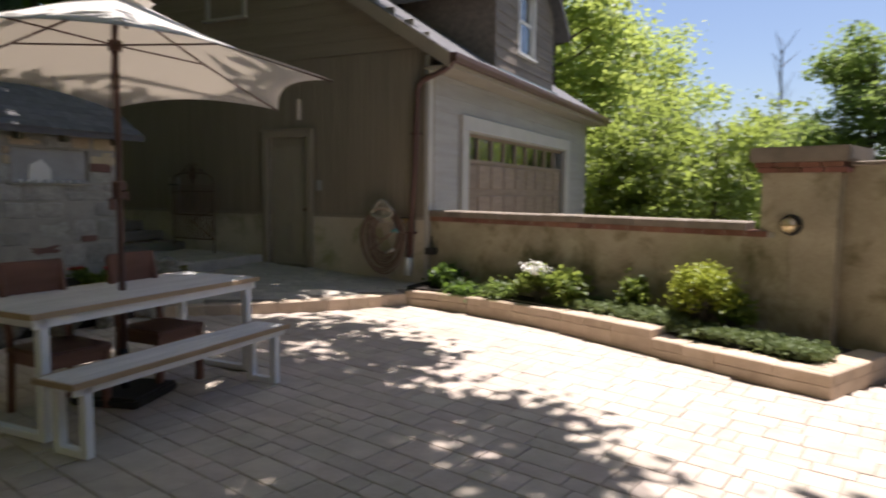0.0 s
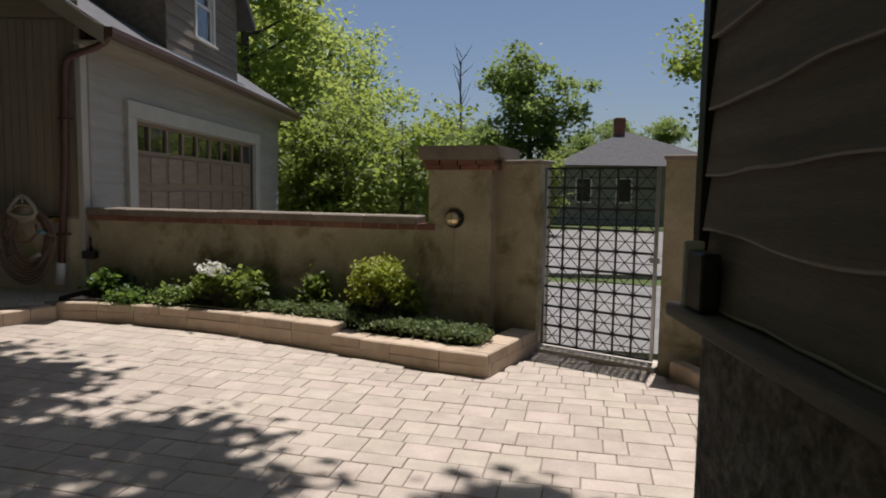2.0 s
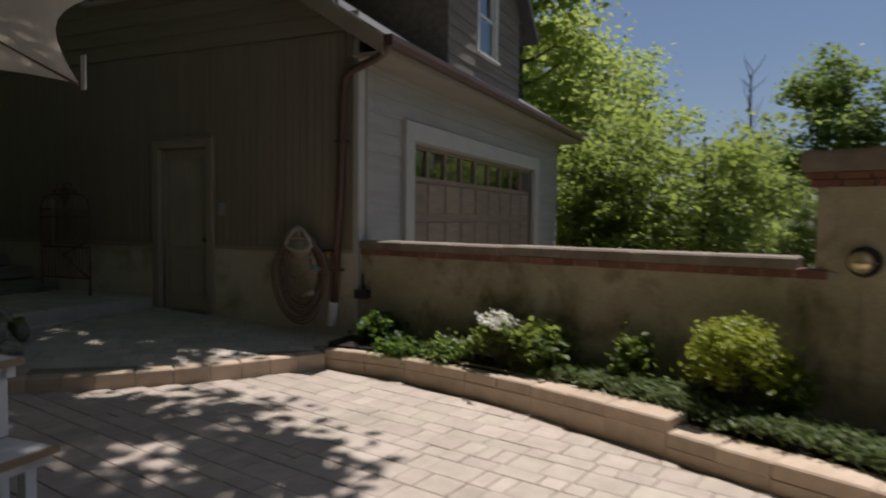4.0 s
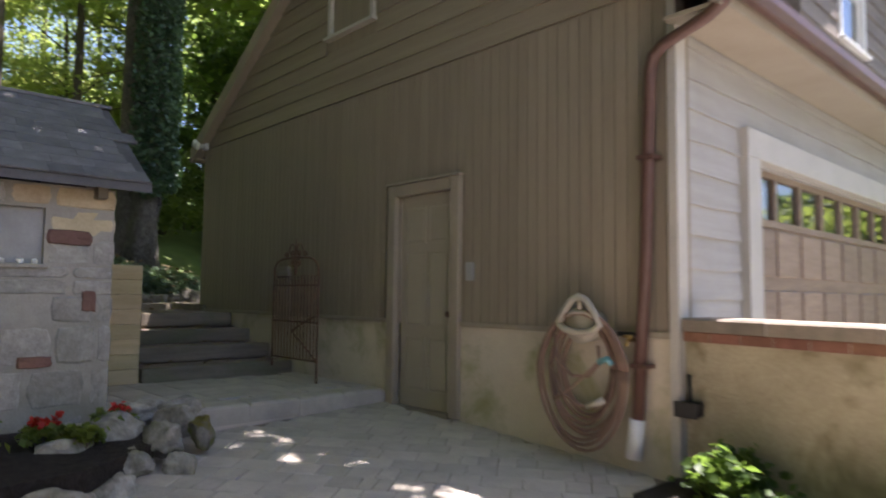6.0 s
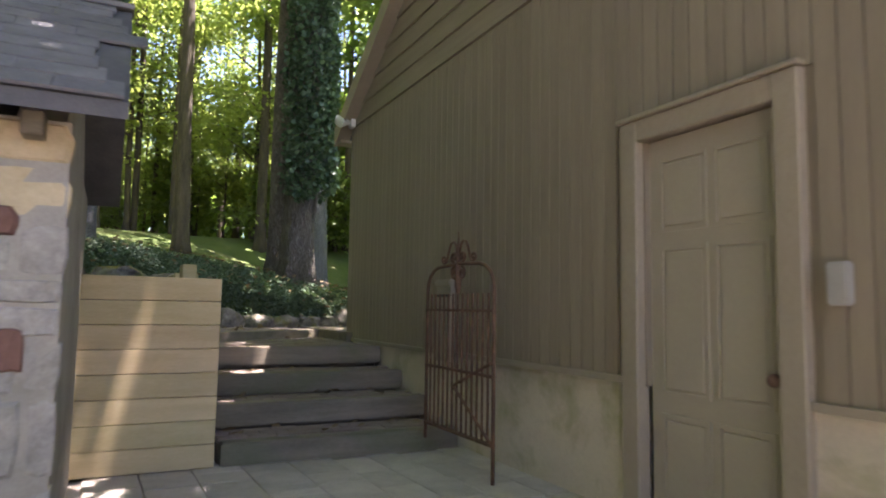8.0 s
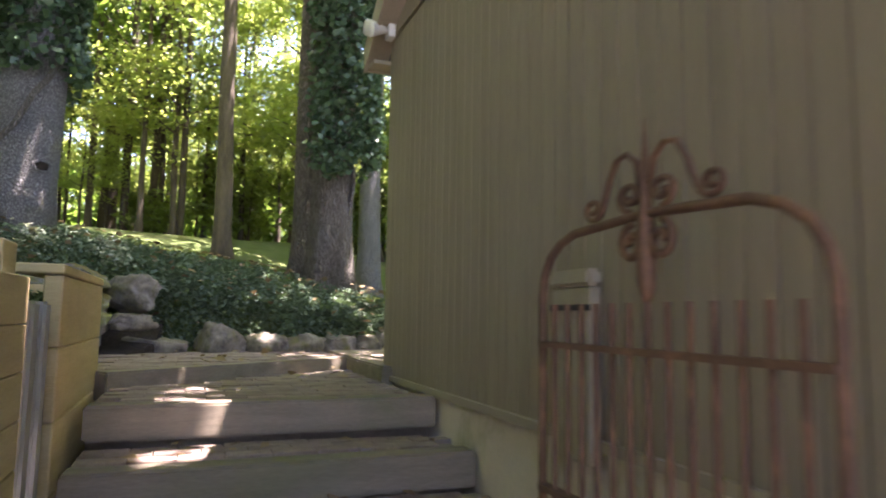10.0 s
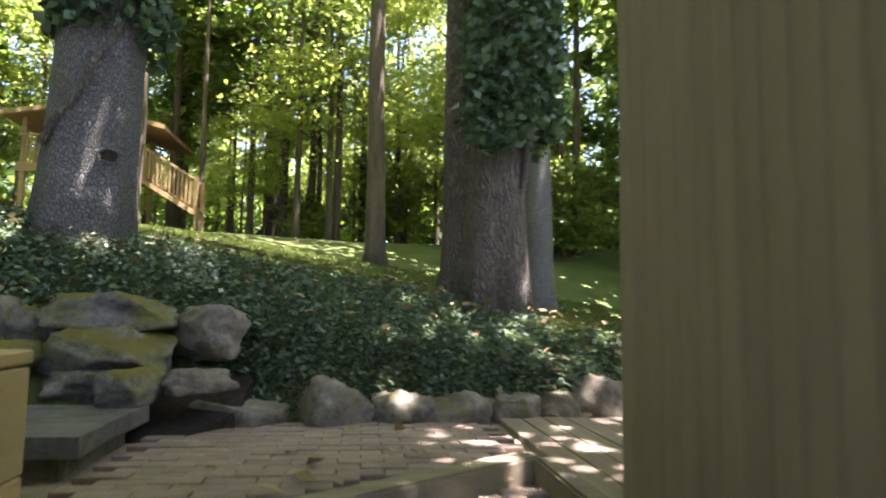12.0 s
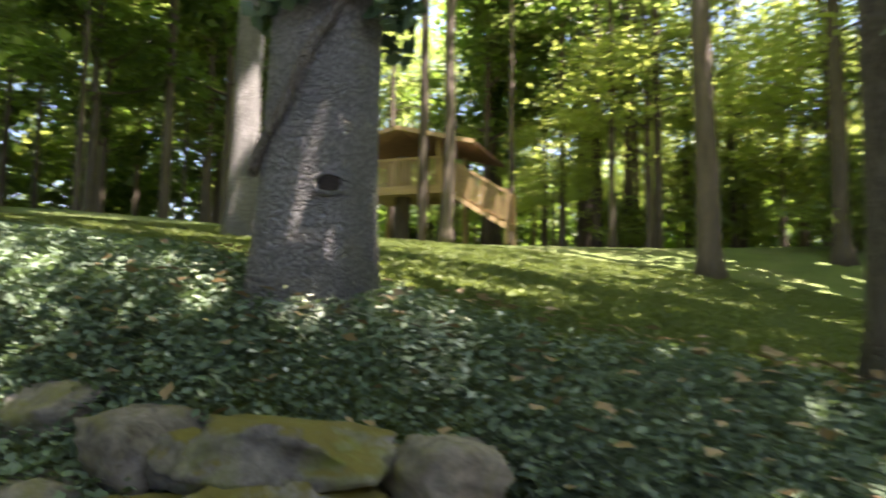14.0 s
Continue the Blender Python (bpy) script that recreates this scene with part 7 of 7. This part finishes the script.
# flowers at the shed
for k, (x, y, mt, lab) in enumerate(((-7.78, 6.42, M_PETAL_RED, "red begonia in bloom in the mulch"), (-7.62, 5.95, M_PETAL_RED, "red begonia in bloom in the mulch"), (-7.80, 5.62, M_PETAL_RED, "red begonia in bloom in the mulch"), (-7.45, 6.15, None, "yellow-green coleus in the mulch"), (-7.40, 5.55, None, "yellow-green coleus in the mulch"), (-7.62, 5.1, None, "yellow-green coleus in the mulch"), (-7.5, 4.7, M_PETAL_RED, "red begonia in bloom in the mulch"))):
    z = 0.47 + 0.06 * (-x - 7.3)
    fl = shrub("bedding_flower", lab, (x, y, z), 0.10, 0.13, M_LEAF if mt else M_LEAF_BRIGHT, 9, 12, 0.045, 0.03, 80 + k, long=1.3)
    tagged(fl, category="flower", group="bedding flowers")
    if mt:
        hd = [(x + npr.normal(0, 0.03), y + npr.normal(0, 0.04), z + 0.15) for _ in range(3)]
        g = new("blossom", leaf_mesh("blossom", clumps(npr, hd, 16, 0.02, 0.8), 0.8, 0.045, mt, 90 + k, long=1.0))
        adopt(g, fl)
        tagged(g, "red blossom")

# ---- bank: ivy and vinca ----
def ivy_edge(y):
    """Where the ground cover on the bank gives way to the lawn."""
    return float(np.interp(y, (3.0, 5.0, 6.3, 7.0, 7.6, 9.0, 10.0, 10.7, 12.0), (-15.7, -16.0, -16.0, -15.75, -15.6, -15.75, -15.4, -15.25, -15.05))) + 0.10 * math.sin(y * 2.7 + 1) + 0.06 * math.sin(y * 6.1)


pts = []
for k in range(135000):
    x, y = -17.2 + npr.random() * 2.75, 3.0 + npr.random() * 11.0
    if x < ivy_edge(y) - 0.15 * npr.random() or (y < 7.55 and x > -14.62 and y > 5.0) or x > -14.52 - 0.09 * max(0.0, y - 7.4):
        continue
    if math.hypot(x + 15.62, y - 6.08) < 0.36 or math.hypot(x + 15.8, y - 9.2) < 0.36:
        continue
    pts.append((x, y, ground_z(x, y) + 0.02 + 0.13 * npr.random() ** 1.5))
for k in range(26000):
    x, y = -14.98 + npr.random() * 0.5, 7.3 + npr.random() * 5.0
    pts.append((x - 0.09 * max(0.0, y - 7.4), y, ground_z(x - 0.09 * max(0.0, y - 7.4), y) + 0.01 + 0.10 * npr.random()))
ivy_bank = new("ground_ivy", leaf_mesh("ground_ivy", pts, 0.9, 0.027, M_VINCA, 101, 0.45, 1.5))
tagged(ivy_bank, "dense blue-green ground cover on the bank", "ground cover", kind="stuff")
pts = []
for k in range(9000):
    x, y = -15.1 + npr.random() * 1.0, 2.0 + npr.random() * 4.2
    pts.append((x, y, ground_z(x, y) + 0.03 + 0.12 * npr.random()))
for k in range(2200):
    pts.append((-12.28 + npr.random() * 2.4, 6.46 + npr.random() * 0.58, 1.67 + 0.05 * npr.random()))
iv2 = new("ground_ivy", leaf_mesh("ground_ivy", pts, 0.9, 0.036, M_VINCA, 102, 0.45, 1.5))
tagged(iv2, "dense blue-green ground cover behind the planter", "ground cover", kind="stuff")
# pale leaves at the foot of the grey tree
pts = []
for cx, cy, r_, q in ((-15.25, 6.96, 0.16, 150), (-14.98, 7.06, 0.13, 130), (-15.12, 6.36, 0.26, 170), (-15.3, 5.6, 0.3, 90)):
    for k in range(q):
        x, y = cx + npr.normal(0, r_ * 0.5), cy + npr.normal(0, r_ * 0.6)
        pts.append((x, y, ground_z(x, y) + 0.12 + 0.06 * npr.random()))
pale = new("variegated_ground_cover", leaf_mesh("variegated_ground_cover", pts, 1.4, 0.032, M_PALE_LEAF, 105, 0.4, 1.3))
tagged(pale, "pale leaves among the ground cover", "ground cover", kind="stuff")
# lawn blades nearest the bank
pts = []
for k in range(110000):
    x, y = -15.0 - npr.random() ** 1.4 * 12.2, -1.0 + npr.random() * 16.0
    if x > ivy_edge(y):
        continue
    pts.append((x, y, ground_z(x, y) + 0.02))
lawn = new("lawn_grass", leaf_mesh("lawn_grass", pts, -0.2, 0.03, M_GRASS_BLADE, 103, 0.5, 3.0))
tagged(lawn, "short lawn grass", "grass", kind="stuff")
# fallen leaves
pts = []
for k in range(420):
    x, y = -16.0 + npr.random() * 1.5, 5.0 + npr.random() * 6.0
    pts.append((x, y, ground_z(x, y) + 0.17))
for k in range(40):
    x, y = -14.6 + npr.random() * 2.2, 7.3 + npr.random() * 1.6
    pts.append((x, y, 1.31 if (Vector((x, y)) - EA).dot(Vector((ed.y, -ed.x))) < -0.15 else 1.22))
for k in range(30):
    i = npr.integers(0, 3)
    pts.append((RISERS[i][0] - 0.2 - 0.3 * npr.random(), 7.4 + npr.random() * 1.5, RISERS[i][1] + 0.012))
lit = new("fallen_leaves", leaf_mesh("fallen_leaves", pts, 2.5, 0.05, M_LITTER, 104, 0.5, 1.5))
tagged(lit, "scattered dry fallen leaves", "leaves", kind="stuff")

# ---- the two ivy-clad trees ----
def ivy_on(tree, at, r, z0, z1, seed, n, bulge=0.12, side=None, leaf=0.11, ragged=0.5, grow=0.0):
    """Ivy round a trunk between two heights."""
    g = np.random.default_rng(seed)
    pts = []
    while len(pts) < n:
        a = g.uniform(0, 6.283)
        if side is not None and math.cos(a - side) < g.uniform(-0.9, 0.2):
            continue
        z = z0 + (z1 - z0) * g.random()
        low = z0 + ragged * (0.5 + 0.5 * noise.noise(Vector((math.cos(a) * 1.8, math.sin(a) * 1.8, seed))))
        if z < low:
            continue
        rr = r + bulge * (0.25 + g.random() * (1 + 0.8 * noise.noise(Vector((math.cos(a) * 2, math.sin(a) * 2, z * 1.2))))) + grow * (z - z0)
        pts.append((at[0] + math.cos(a) * rr, at[1] + math.sin(a) * rr, z))
    o = new("ivy", leaf_mesh("ivy", pts, 0.1, leaf, M_IVY, seed, 0.5, 1.3))
    adopt(o, tree)
    return tagged(o, "dark green ivy climbing the trunk")


tl = root("ivy_tree", (-15.62, 6.08, 2.2), "massive grey-barked tree with a knot hole, ivy high on the trunk", "tree")
TLZ = ground_z(-15.62, 6.08)
bm = trunk_bm(13.0, 0.325, 0.25, 41, (0.0, 0.045), 1.12, 30, 0.07, (-15.62, 6.03, TLZ), 0.05)
part("trunk", bm, M_BARK, tl, "furrowed grey bark", True)
ivy_on(tl, (-15.62, 6.15), 0.30, 3.75, 9.5, 111, 9000, 0.14, None, 0.075, 0.45)
hd_ = (Vector((-12.4, 8.0)) - Vector((-15.62, 6.08))).normalized()
hp = Vector((-15.62 + hd_.x * 0.30, 6.08 + hd_.y * 0.30 + 0.06, 3.04))
hole_m = look(hp + Vector((hd_.x, hd_.y, 0)), hp)
b = bmesh.new()
ringp = [hole_m @ Vector((0.075 * math.cos(a) * (1.2 if k_ % 3 else 0.9), 0.055 * math.sin(a), -1.0 + 0.012)) for k_, a in enumerate(np.linspace(0, 2 * math.pi, 17))]
tube(b, ringp, 0.013, 6)
part("knot_rim", b, M_BARK, tl, smooth=True)
# Flat dark disc in place of a hollow, its shade put into colour.
b = disc(bmesh.new(), Matrix.Translation(hp + Vector((hd_.x, hd_.y, 0)) * 0.006) @ Matrix.Rotation(math.atan2(hd_.y, hd_.x) + math.pi / 2, 4, "Z"), 0.06, -0.002, 0.03, 16)
part("knot_hole", b, M_SOIL, tl, "flat dark brown disc painted for the hollow's shade")
vine = []
for q in range(16):
    t = q / 15
    a = math.atan2(hd_.y, hd_.x) - 1.25 + 1.9 * t
    rr = 0.335 + 0.05 * math.exp(-t * 3)
    vine.append((-15.62 + math.cos(a) * rr, 6.08 + 0.012 * 1.5 + math.sin(a) * rr, 3.1 + 1.25 * t ** 1.1 + 0.03 * math.sin(q)))
part("vine_stem", tube(bmesh.new(), vine, 0.03, 7), M_BARK_BROWN, tl, smooth=True)

def high_crown(tree, cx, cy, z0, z1, rad, seed, n):
    g = np.random.default_rng(seed)
    rng = random.Random(seed)
    b = bmesh.new()
    cs3 = []
    for k in range(n):
        a, r_ = g.uniform(0, 6.283), rad * math.sqrt(g.random())
        p = Vector((cx + math.cos(a) * r_, cy + math.sin(a) * r_, g.uniform(z0, z1)))
        if k % 3 == 0:
            o = Vector((cx, cy, z0 - 1.5 + g.random() * 2.5))
            tube(b, [o, o.lerp(p, 0.5) + Vector((0, 0, 0.5)), p], [0.1, 0.06, 0.02], 5)
        for q in range(4):
            cs3.append((p.x + g.normal(0, 0.7), p.y + g.normal(0, 0.7), p.z + g.normal(0, 0.4)))
    part("limbs", b, M_BARK_FAR, tree)
    adopt(new("crown", leaf_mesh("crown", clumps(g, cs3, 80, 0.45, 0.5), 0.8, 0.17, M_LEAF, seed)), tree)


high_crown(tl, -15.2, 7.6, 9.5, 13.0, 4.0, 113, 20)
trr = root("ivy_tree", (-15.8, 9.2, 1.85), "large brown-barked twin-stemmed tree with ivy on its side", "tree")
TRZ = ground_z(-15.8, 9.2)
part("trunk", trunk_bm(13.0, 0.255, 0.18, 43, (-0.004, 0.016), 1.28, 28, 0.10, (-15.78, 9.22, TRZ), 0.06), M_BARK_BROWN, trr, "deeply ridged brown bark", True)
part("second_stem", trunk_bm(12.5, 0.175, 0.14, 44, (-0.010, 0.012), 1.5, 20, 0.10, (-16.05, 8.98, TRZ), 0.06), M_BARK_BROWN, trr, smooth=True)
ivy_on(trr, (-15.70, 9.34), 0.25, 3.05, 9.0, 112, 12500, 0.16, 0.55, 0.062, 0.55)
high_crown(trr, -15.8, 11.7, 9.8, 13.5, 4.8, 114, 30)
sv = [(-15.585 + 0.012 * math.sin(q * 0.9), 9.40 + 0.025 * math.sin(q * 0.8 + 0.6) + 0.002 * q, TRZ + 0.12 + q * 0.13) for q in range(14)]
part("vine_stem", tube(bmesh.new(), sv, 0.028, 7), M_BARK_BROWN, trr, smooth=True)

# ---- further single trees on the lawn ----
def pole_tree(name, label, at, h, r, seed, bark, lean=(0, 0), crown=True, cz=8.5):
    t = root(name, at, label, "tree", "tall trees on the lawn")
    b = trunk_bm(h, r, r * 0.45, seed, lean, 1.5, 14, 0.08, at, 0.3)
    part("trunk", b, bark, t, smooth=True)
    if crown:
        rng = np.random.default_rng(seed)
        cs2 = [(at[0] + lean[0] * cz + rng.normal(0, 2.2), at[1] + lean[1] * cz + rng.normal(0, 2.2), at[2] + cz + rng.uniform(0, h - cz + 1)) for _ in range(32)]
        c = new("crown", leaf_mesh("crown", clumps(rng, cs2, 55, 0.6, 0.5), 0.6, 0.2, M_LEAF, seed))
        adopt(c, t)
    return t


def on_land(x, y):
    return (x, y, ground_z(x, y) - 0.03)


pole_tree("lawn_tree", "tall slender tree standing on the lawn", on_land(-27.2, 8.45), 15, 0.25, 51, M_BARK_FAR, (0.0, -0.012))
pole_tree("lawn_tree", "tall grey tree standing on the lawn", on_land(-19.7, 2.45), 15, 0.20, 52, M_BARK, (0.0, 0.01))
pole_tree("lawn_tree", "straight tall tree beside the tree house", on_land(-29.6, 1.75), 15, 0.17, 53, M_BARK_FAR, (0.0, 0.02))
pole_tree("lawn_tree", "dark tall tree at the wood's edge", on_land(-30.5, 13.6), 15, 0.26, 54, M_BARK_FAR, (0.0, 0.0))
pole_tree("lawn_tree", "grey tree behind the ivy-clad tree", on_land(-21.6, 11.2), 15, 0.24, 55, M_BARK, (0.0, 0.0))
pole_tree("lawn_tree", "slender tree at the wood's edge", on_land(-34.0, 4.2), 14, 0.13, 56, M_BARK_FAR)
pole_tree("lawn_tree", "slender tree at the wood's edge", on_land(-36.0, 6.4), 14, 0.12, 57, M_BARK_FAR)
pole_tree("lawn_tree", "tall dark tree at the wood's edge", on_land(-30.0, 11.4), 15, 0.20, 58, M_BARK_FAR)

# ---- tree house ----
THZ = 4.75
th = root("tree_house", (-32.0, -0.3, THZ), "open timber tree house on posts with railed deck and stairs", "tree house")
X0, X1, Y0, Y1 = -34.2, -31.4, -2.2, 0.9
DZ = 6.15
part("deck", boxes((X0, X1, Y0, Y1, DZ, DZ + 0.12)), M_TIMBER_DARK, th)
part("fascia", boxes((X1, X1 + 0.05, Y0 - 0.05, Y1 + 0.05, DZ - 0.12, DZ + 0.14)), M_TIMBER_DARK, th)
part("fascia", boxes((X0, X1, Y1, Y1 + 0.05, DZ - 0.12, DZ + 0.14)), M_TIMBER_DARK, th)
for x, y in ((X0 + 0.1, Y0 + 0.1), (X1 - 0.1, Y0 + 0.1), (X0 + 0.1, Y1 - 0.1)):
    part("post", boxes((x - 0.07, x + 0.07, y - 0.07, y + 0.07, 4.0, 7.8)), M_TIMBER_DARK, th)
part("post", boxes((X1 - 0.17, X1 - 0.03, Y1 - 0.17, Y1 - 0.03, DZ, 7.8)), M_TIMBER_DARK, th)
part("centre_trunk", tube(bmesh.new(), [(-32.6, -0.9, 4.0), (-32.6, -0.9, 7.5)], 0.25, 10), M_BARK_FAR, th)
for z in (DZ + 0.98,):
    part("rail", boxes((X1 - 0.04, X1 + 0.04, Y0, Y1, z, z + 0.06)), M_TIMBER_DARK, th)
    part("rail", boxes((X0, X1, Y1 - 0.04, Y1 + 0.04, z, z + 0.06)), M_TIMBER_DARK, th)
bal = to_mesh("baluster", boxes((-0.02, 0.02, -0.03, 0.03, 0, 0.86)), M_TIMBER_DARK)
for i in range(26):
    piece("baluster", bal, Matrix.Translation((X1, Y0 + 0.1 + i * 0.117, DZ + 0.12)), th)
for i in range(22):
    piece("baluster", bal, Matrix.Translation((X0 + 0.1 + i * 0.125, Y1, DZ + 0.12)), th)
b = bmesh.new()
ro = [b.verts.new(p) for p in ((X0 - 0.4, Y0 - 0.4, 7.72), (X1 + 0.4, Y0 - 0.4, 7.72), (X1 + 0.4, Y1 + 1.2, 7.5), (X0 - 0.4, Y1 + 1.2, 7.5), (X0 - 0.4, -0.4, 8.12), (X1 + 0.4, -0.4, 8.12))]
for f in ((0, 1, 5, 4), (4, 5, 2, 3)):
    b.faces.new([ro[i] for i in f])
rf = part("roof", b, M_STONE_RED, th, "red-brown board roof")
rf.modifiers.new("thick", "SOLIDIFY").thickness = 0.1
for s0, s1 in (((X1 + 0.42, -0.4, 8.07), (X1 + 0.42, Y1 + 1.2, 7.45)), ((X1 + 0.42, -0.4, 8.07), (X1 + 0.42, Y0 - 0.4, 7.67))):
    part("barge_board", tube(bmesh.new(), [s0, s1], 0.09, 4), M_TIMBER_DARK, th)
SA, SB = Vector((-31.9, Y1 + 0.1, DZ + 0.05)), Vector((-31.9, 3.0, 5.0))
for dx in (-0.45, 0.45):
    part("stringer", tube(bmesh.new(), [SA + Vector((dx, 0, -0.1)), SB + Vector((dx, 0, -0.1))], 0.1, 4), M_TIMBER_DARK, th)
    part("handrail", tube(bmesh.new(), [SA + Vector((dx, 0, 0.95)), SB + Vector((dx, 0, 0.95))], 0.045, 4), M_TIMBER_DARK, th)
    for i in range(16):
        p = SA.lerp(SB, (i + 0.5) / 16)
        piece("baluster", bal, Matrix.Translation(p + Vector((dx, 0, 0.05))), th)
    part("newel", boxes((SB.x + dx - 0.05, SB.x + dx + 0.05, SB.y - 0.05, SB.y + 0.05, 4.4, SB.z + 1.05)), M_TIMBER_DARK, th)
for i in range(8):
    p = SA.lerp(SB, (i + 0.5) / 8)
    part("step", boxes((p.x - 0.45, p.x + 0.45, p.y - 0.14, p.y + 0.14, p.z - 0.04, p.z)), M_TIMBER_DARK, th)

# ---- paving pieces ----
def inside_poly(x, y, poly):
    hit = False
    j = len(poly) - 1
    for i in range(len(poly)):
        xi, yi = poly[i]
        xj, yj = poly[j]
        if (yi > y) != (yj > y) and x < (xj - xi) * (y - yi) / (yj - yi) + xi:
            hit = not hit
        j = i
    return hit


def tilted(x, y, fz, yaw):
    """A pose on the sloping ground fz, turned by yaw."""
    e = 0.05
    n = Vector((-(fz(x + e, y) - fz(x - e, y)) / (2 * e), -(fz(x, y + e) - fz(x, y - e)) / (2 * e), 1)).normalized()
    t = Vector((math.cos(yaw), math.sin(yaw), 0))
    t = (t - n * t.dot(n)).normalized()
    b = n.cross(t)
    return Matrix(((t.x, b.x, n.x, x), (t.y, b.y, n.y, y), (t.z, b.z, n.z, fz(x, y)), (0, 0, 0, 1)))


def lay_paving(poly, yaw, heights, widths, fz, parent, material, far_material, near, name, seed, span, origin, gap=0.006):
    """Courses of pavers of mixed sizes: near ones as pieces, the rest joined."""
    rng = random.Random(seed)
    c, s = math.cos(yaw), math.sin(yaw)
    meshes, verts, faces = {}, [], []
    v = -span
    count = 0
    while v < span:
        h = rng.choice(heights)
        u = -span + rng.uniform(0, 0.3)
        while u < span:
            w = rng.choice(widths)
            cells = [(u, v, w, h)]
            if h > 0.2 and rng.random() < 0.16:
                cells = [(u, v, w, h / 2), (u, v + h / 2, w, h / 2)] if w < 0.2 else [(u, v, w / 2, h), (u + w / 2, v, w / 2, h)]
            for a, b, ww, hh in cells:
                x, y = origin[0] + (a + ww / 2) * c - (b + hh / 2) * s, origin[1] + (a + ww / 2) * s + (b + hh / 2) * c
                if not inside_poly(x, y, poly):
                    continue
                key = (round(ww, 3), round(hh, 3))
                m = tilted(x, y, fz, yaw + rng.uniform(-0.010, 0.010))
                m.translation.z += rng.uniform(-0.003, 0.002)
                if near(x, y) and count < 300:
                    if key not in meshes:
                        meshes[key] = slab_mesh(name, ww - gap, hh - gap, 0.05, material, 0.0045)
                    piece(name, meshes[key], m, parent)
                    count += 1
                else:
                    hx, hy, ch = (ww - gap) / 2, (hh - gap) / 2, 0.0045
                    k = len(verts)
                    for px, py, pz in ((-hx, -hy, -0.05), (hx, -hy, -0.05), (hx, hy, -0.05), (-hx, hy, -0.05), (-hx, -hy, -ch), (hx, -hy, -ch), (hx, hy, -ch), (-hx, hy, -ch),
                                       (ch - hx, ch - hy, 0), (hx - ch, ch - hy, 0), (hx - ch, hy - ch, 0), (ch - hx, hy - ch, 0)):
                        verts.append(m @ Vector((px, py, pz)))
                    for lo in (0, 4):
                        for q in range(4):
                            faces.append((k + lo + q, k + lo + (q + 1) % 4, k + lo + 4 + (q + 1) % 4, k + lo + 4 + q))
                    faces.append((k + 8, k + 9, k + 10, k + 11))
            u += w
        v += h
    if verts:
        me = bpy.data.meshes.new(name + "s_joined")
        me.from_pydata([tuple(p) for p in verts], [], faces)
        me.materials.append(far_material)
        o = new(name + "s", me)
        adopt(o, parent)
        tagged(o, "further pavers of the same paving", kind="stuff")


lay_paving(patio_pts, radians(-10), (0.155, 0.235, 0.235), (0.155, 0.235, 0.235, 0.315, 0.315), patio_z, patio_base, M_PAVER, M_PAVER_FAR, lambda x, y: -2.2 < x < 1.7 and 4.1 < y < 7.7, "paver", 7, 12.5, (-3, 3))
lay_paving([(x - 0.17, y + 0.15) for x, y in KERB] + up_pts[len(KERB):], radians(38), (0.205,), (0.205, 0.27, 0.31), upper_z, upper_base, M_PAVER_GREY, M_PAVER_GREY, lambda x, y: True, "paver", 8, 5.0, (-6.5, 7.5))
lay_paving([(-8.28, 7.02), (-8.28, 9.0), (-9.80, 9.0), (-9.80, 7.3), (-9.88, 7.3), (-9.88, 6.5), (-8.1, 6.5), (-8.1, 7.02)], radians(2), (0.24, 0.30), (0.24, 0.32, 0.38), lambda x, y: 0.548, terrace_base, M_PAVER_GREY, M_PAVER_GREY, lambda x, y: True, "paver", 9, 3.0, (-9, 7.8))
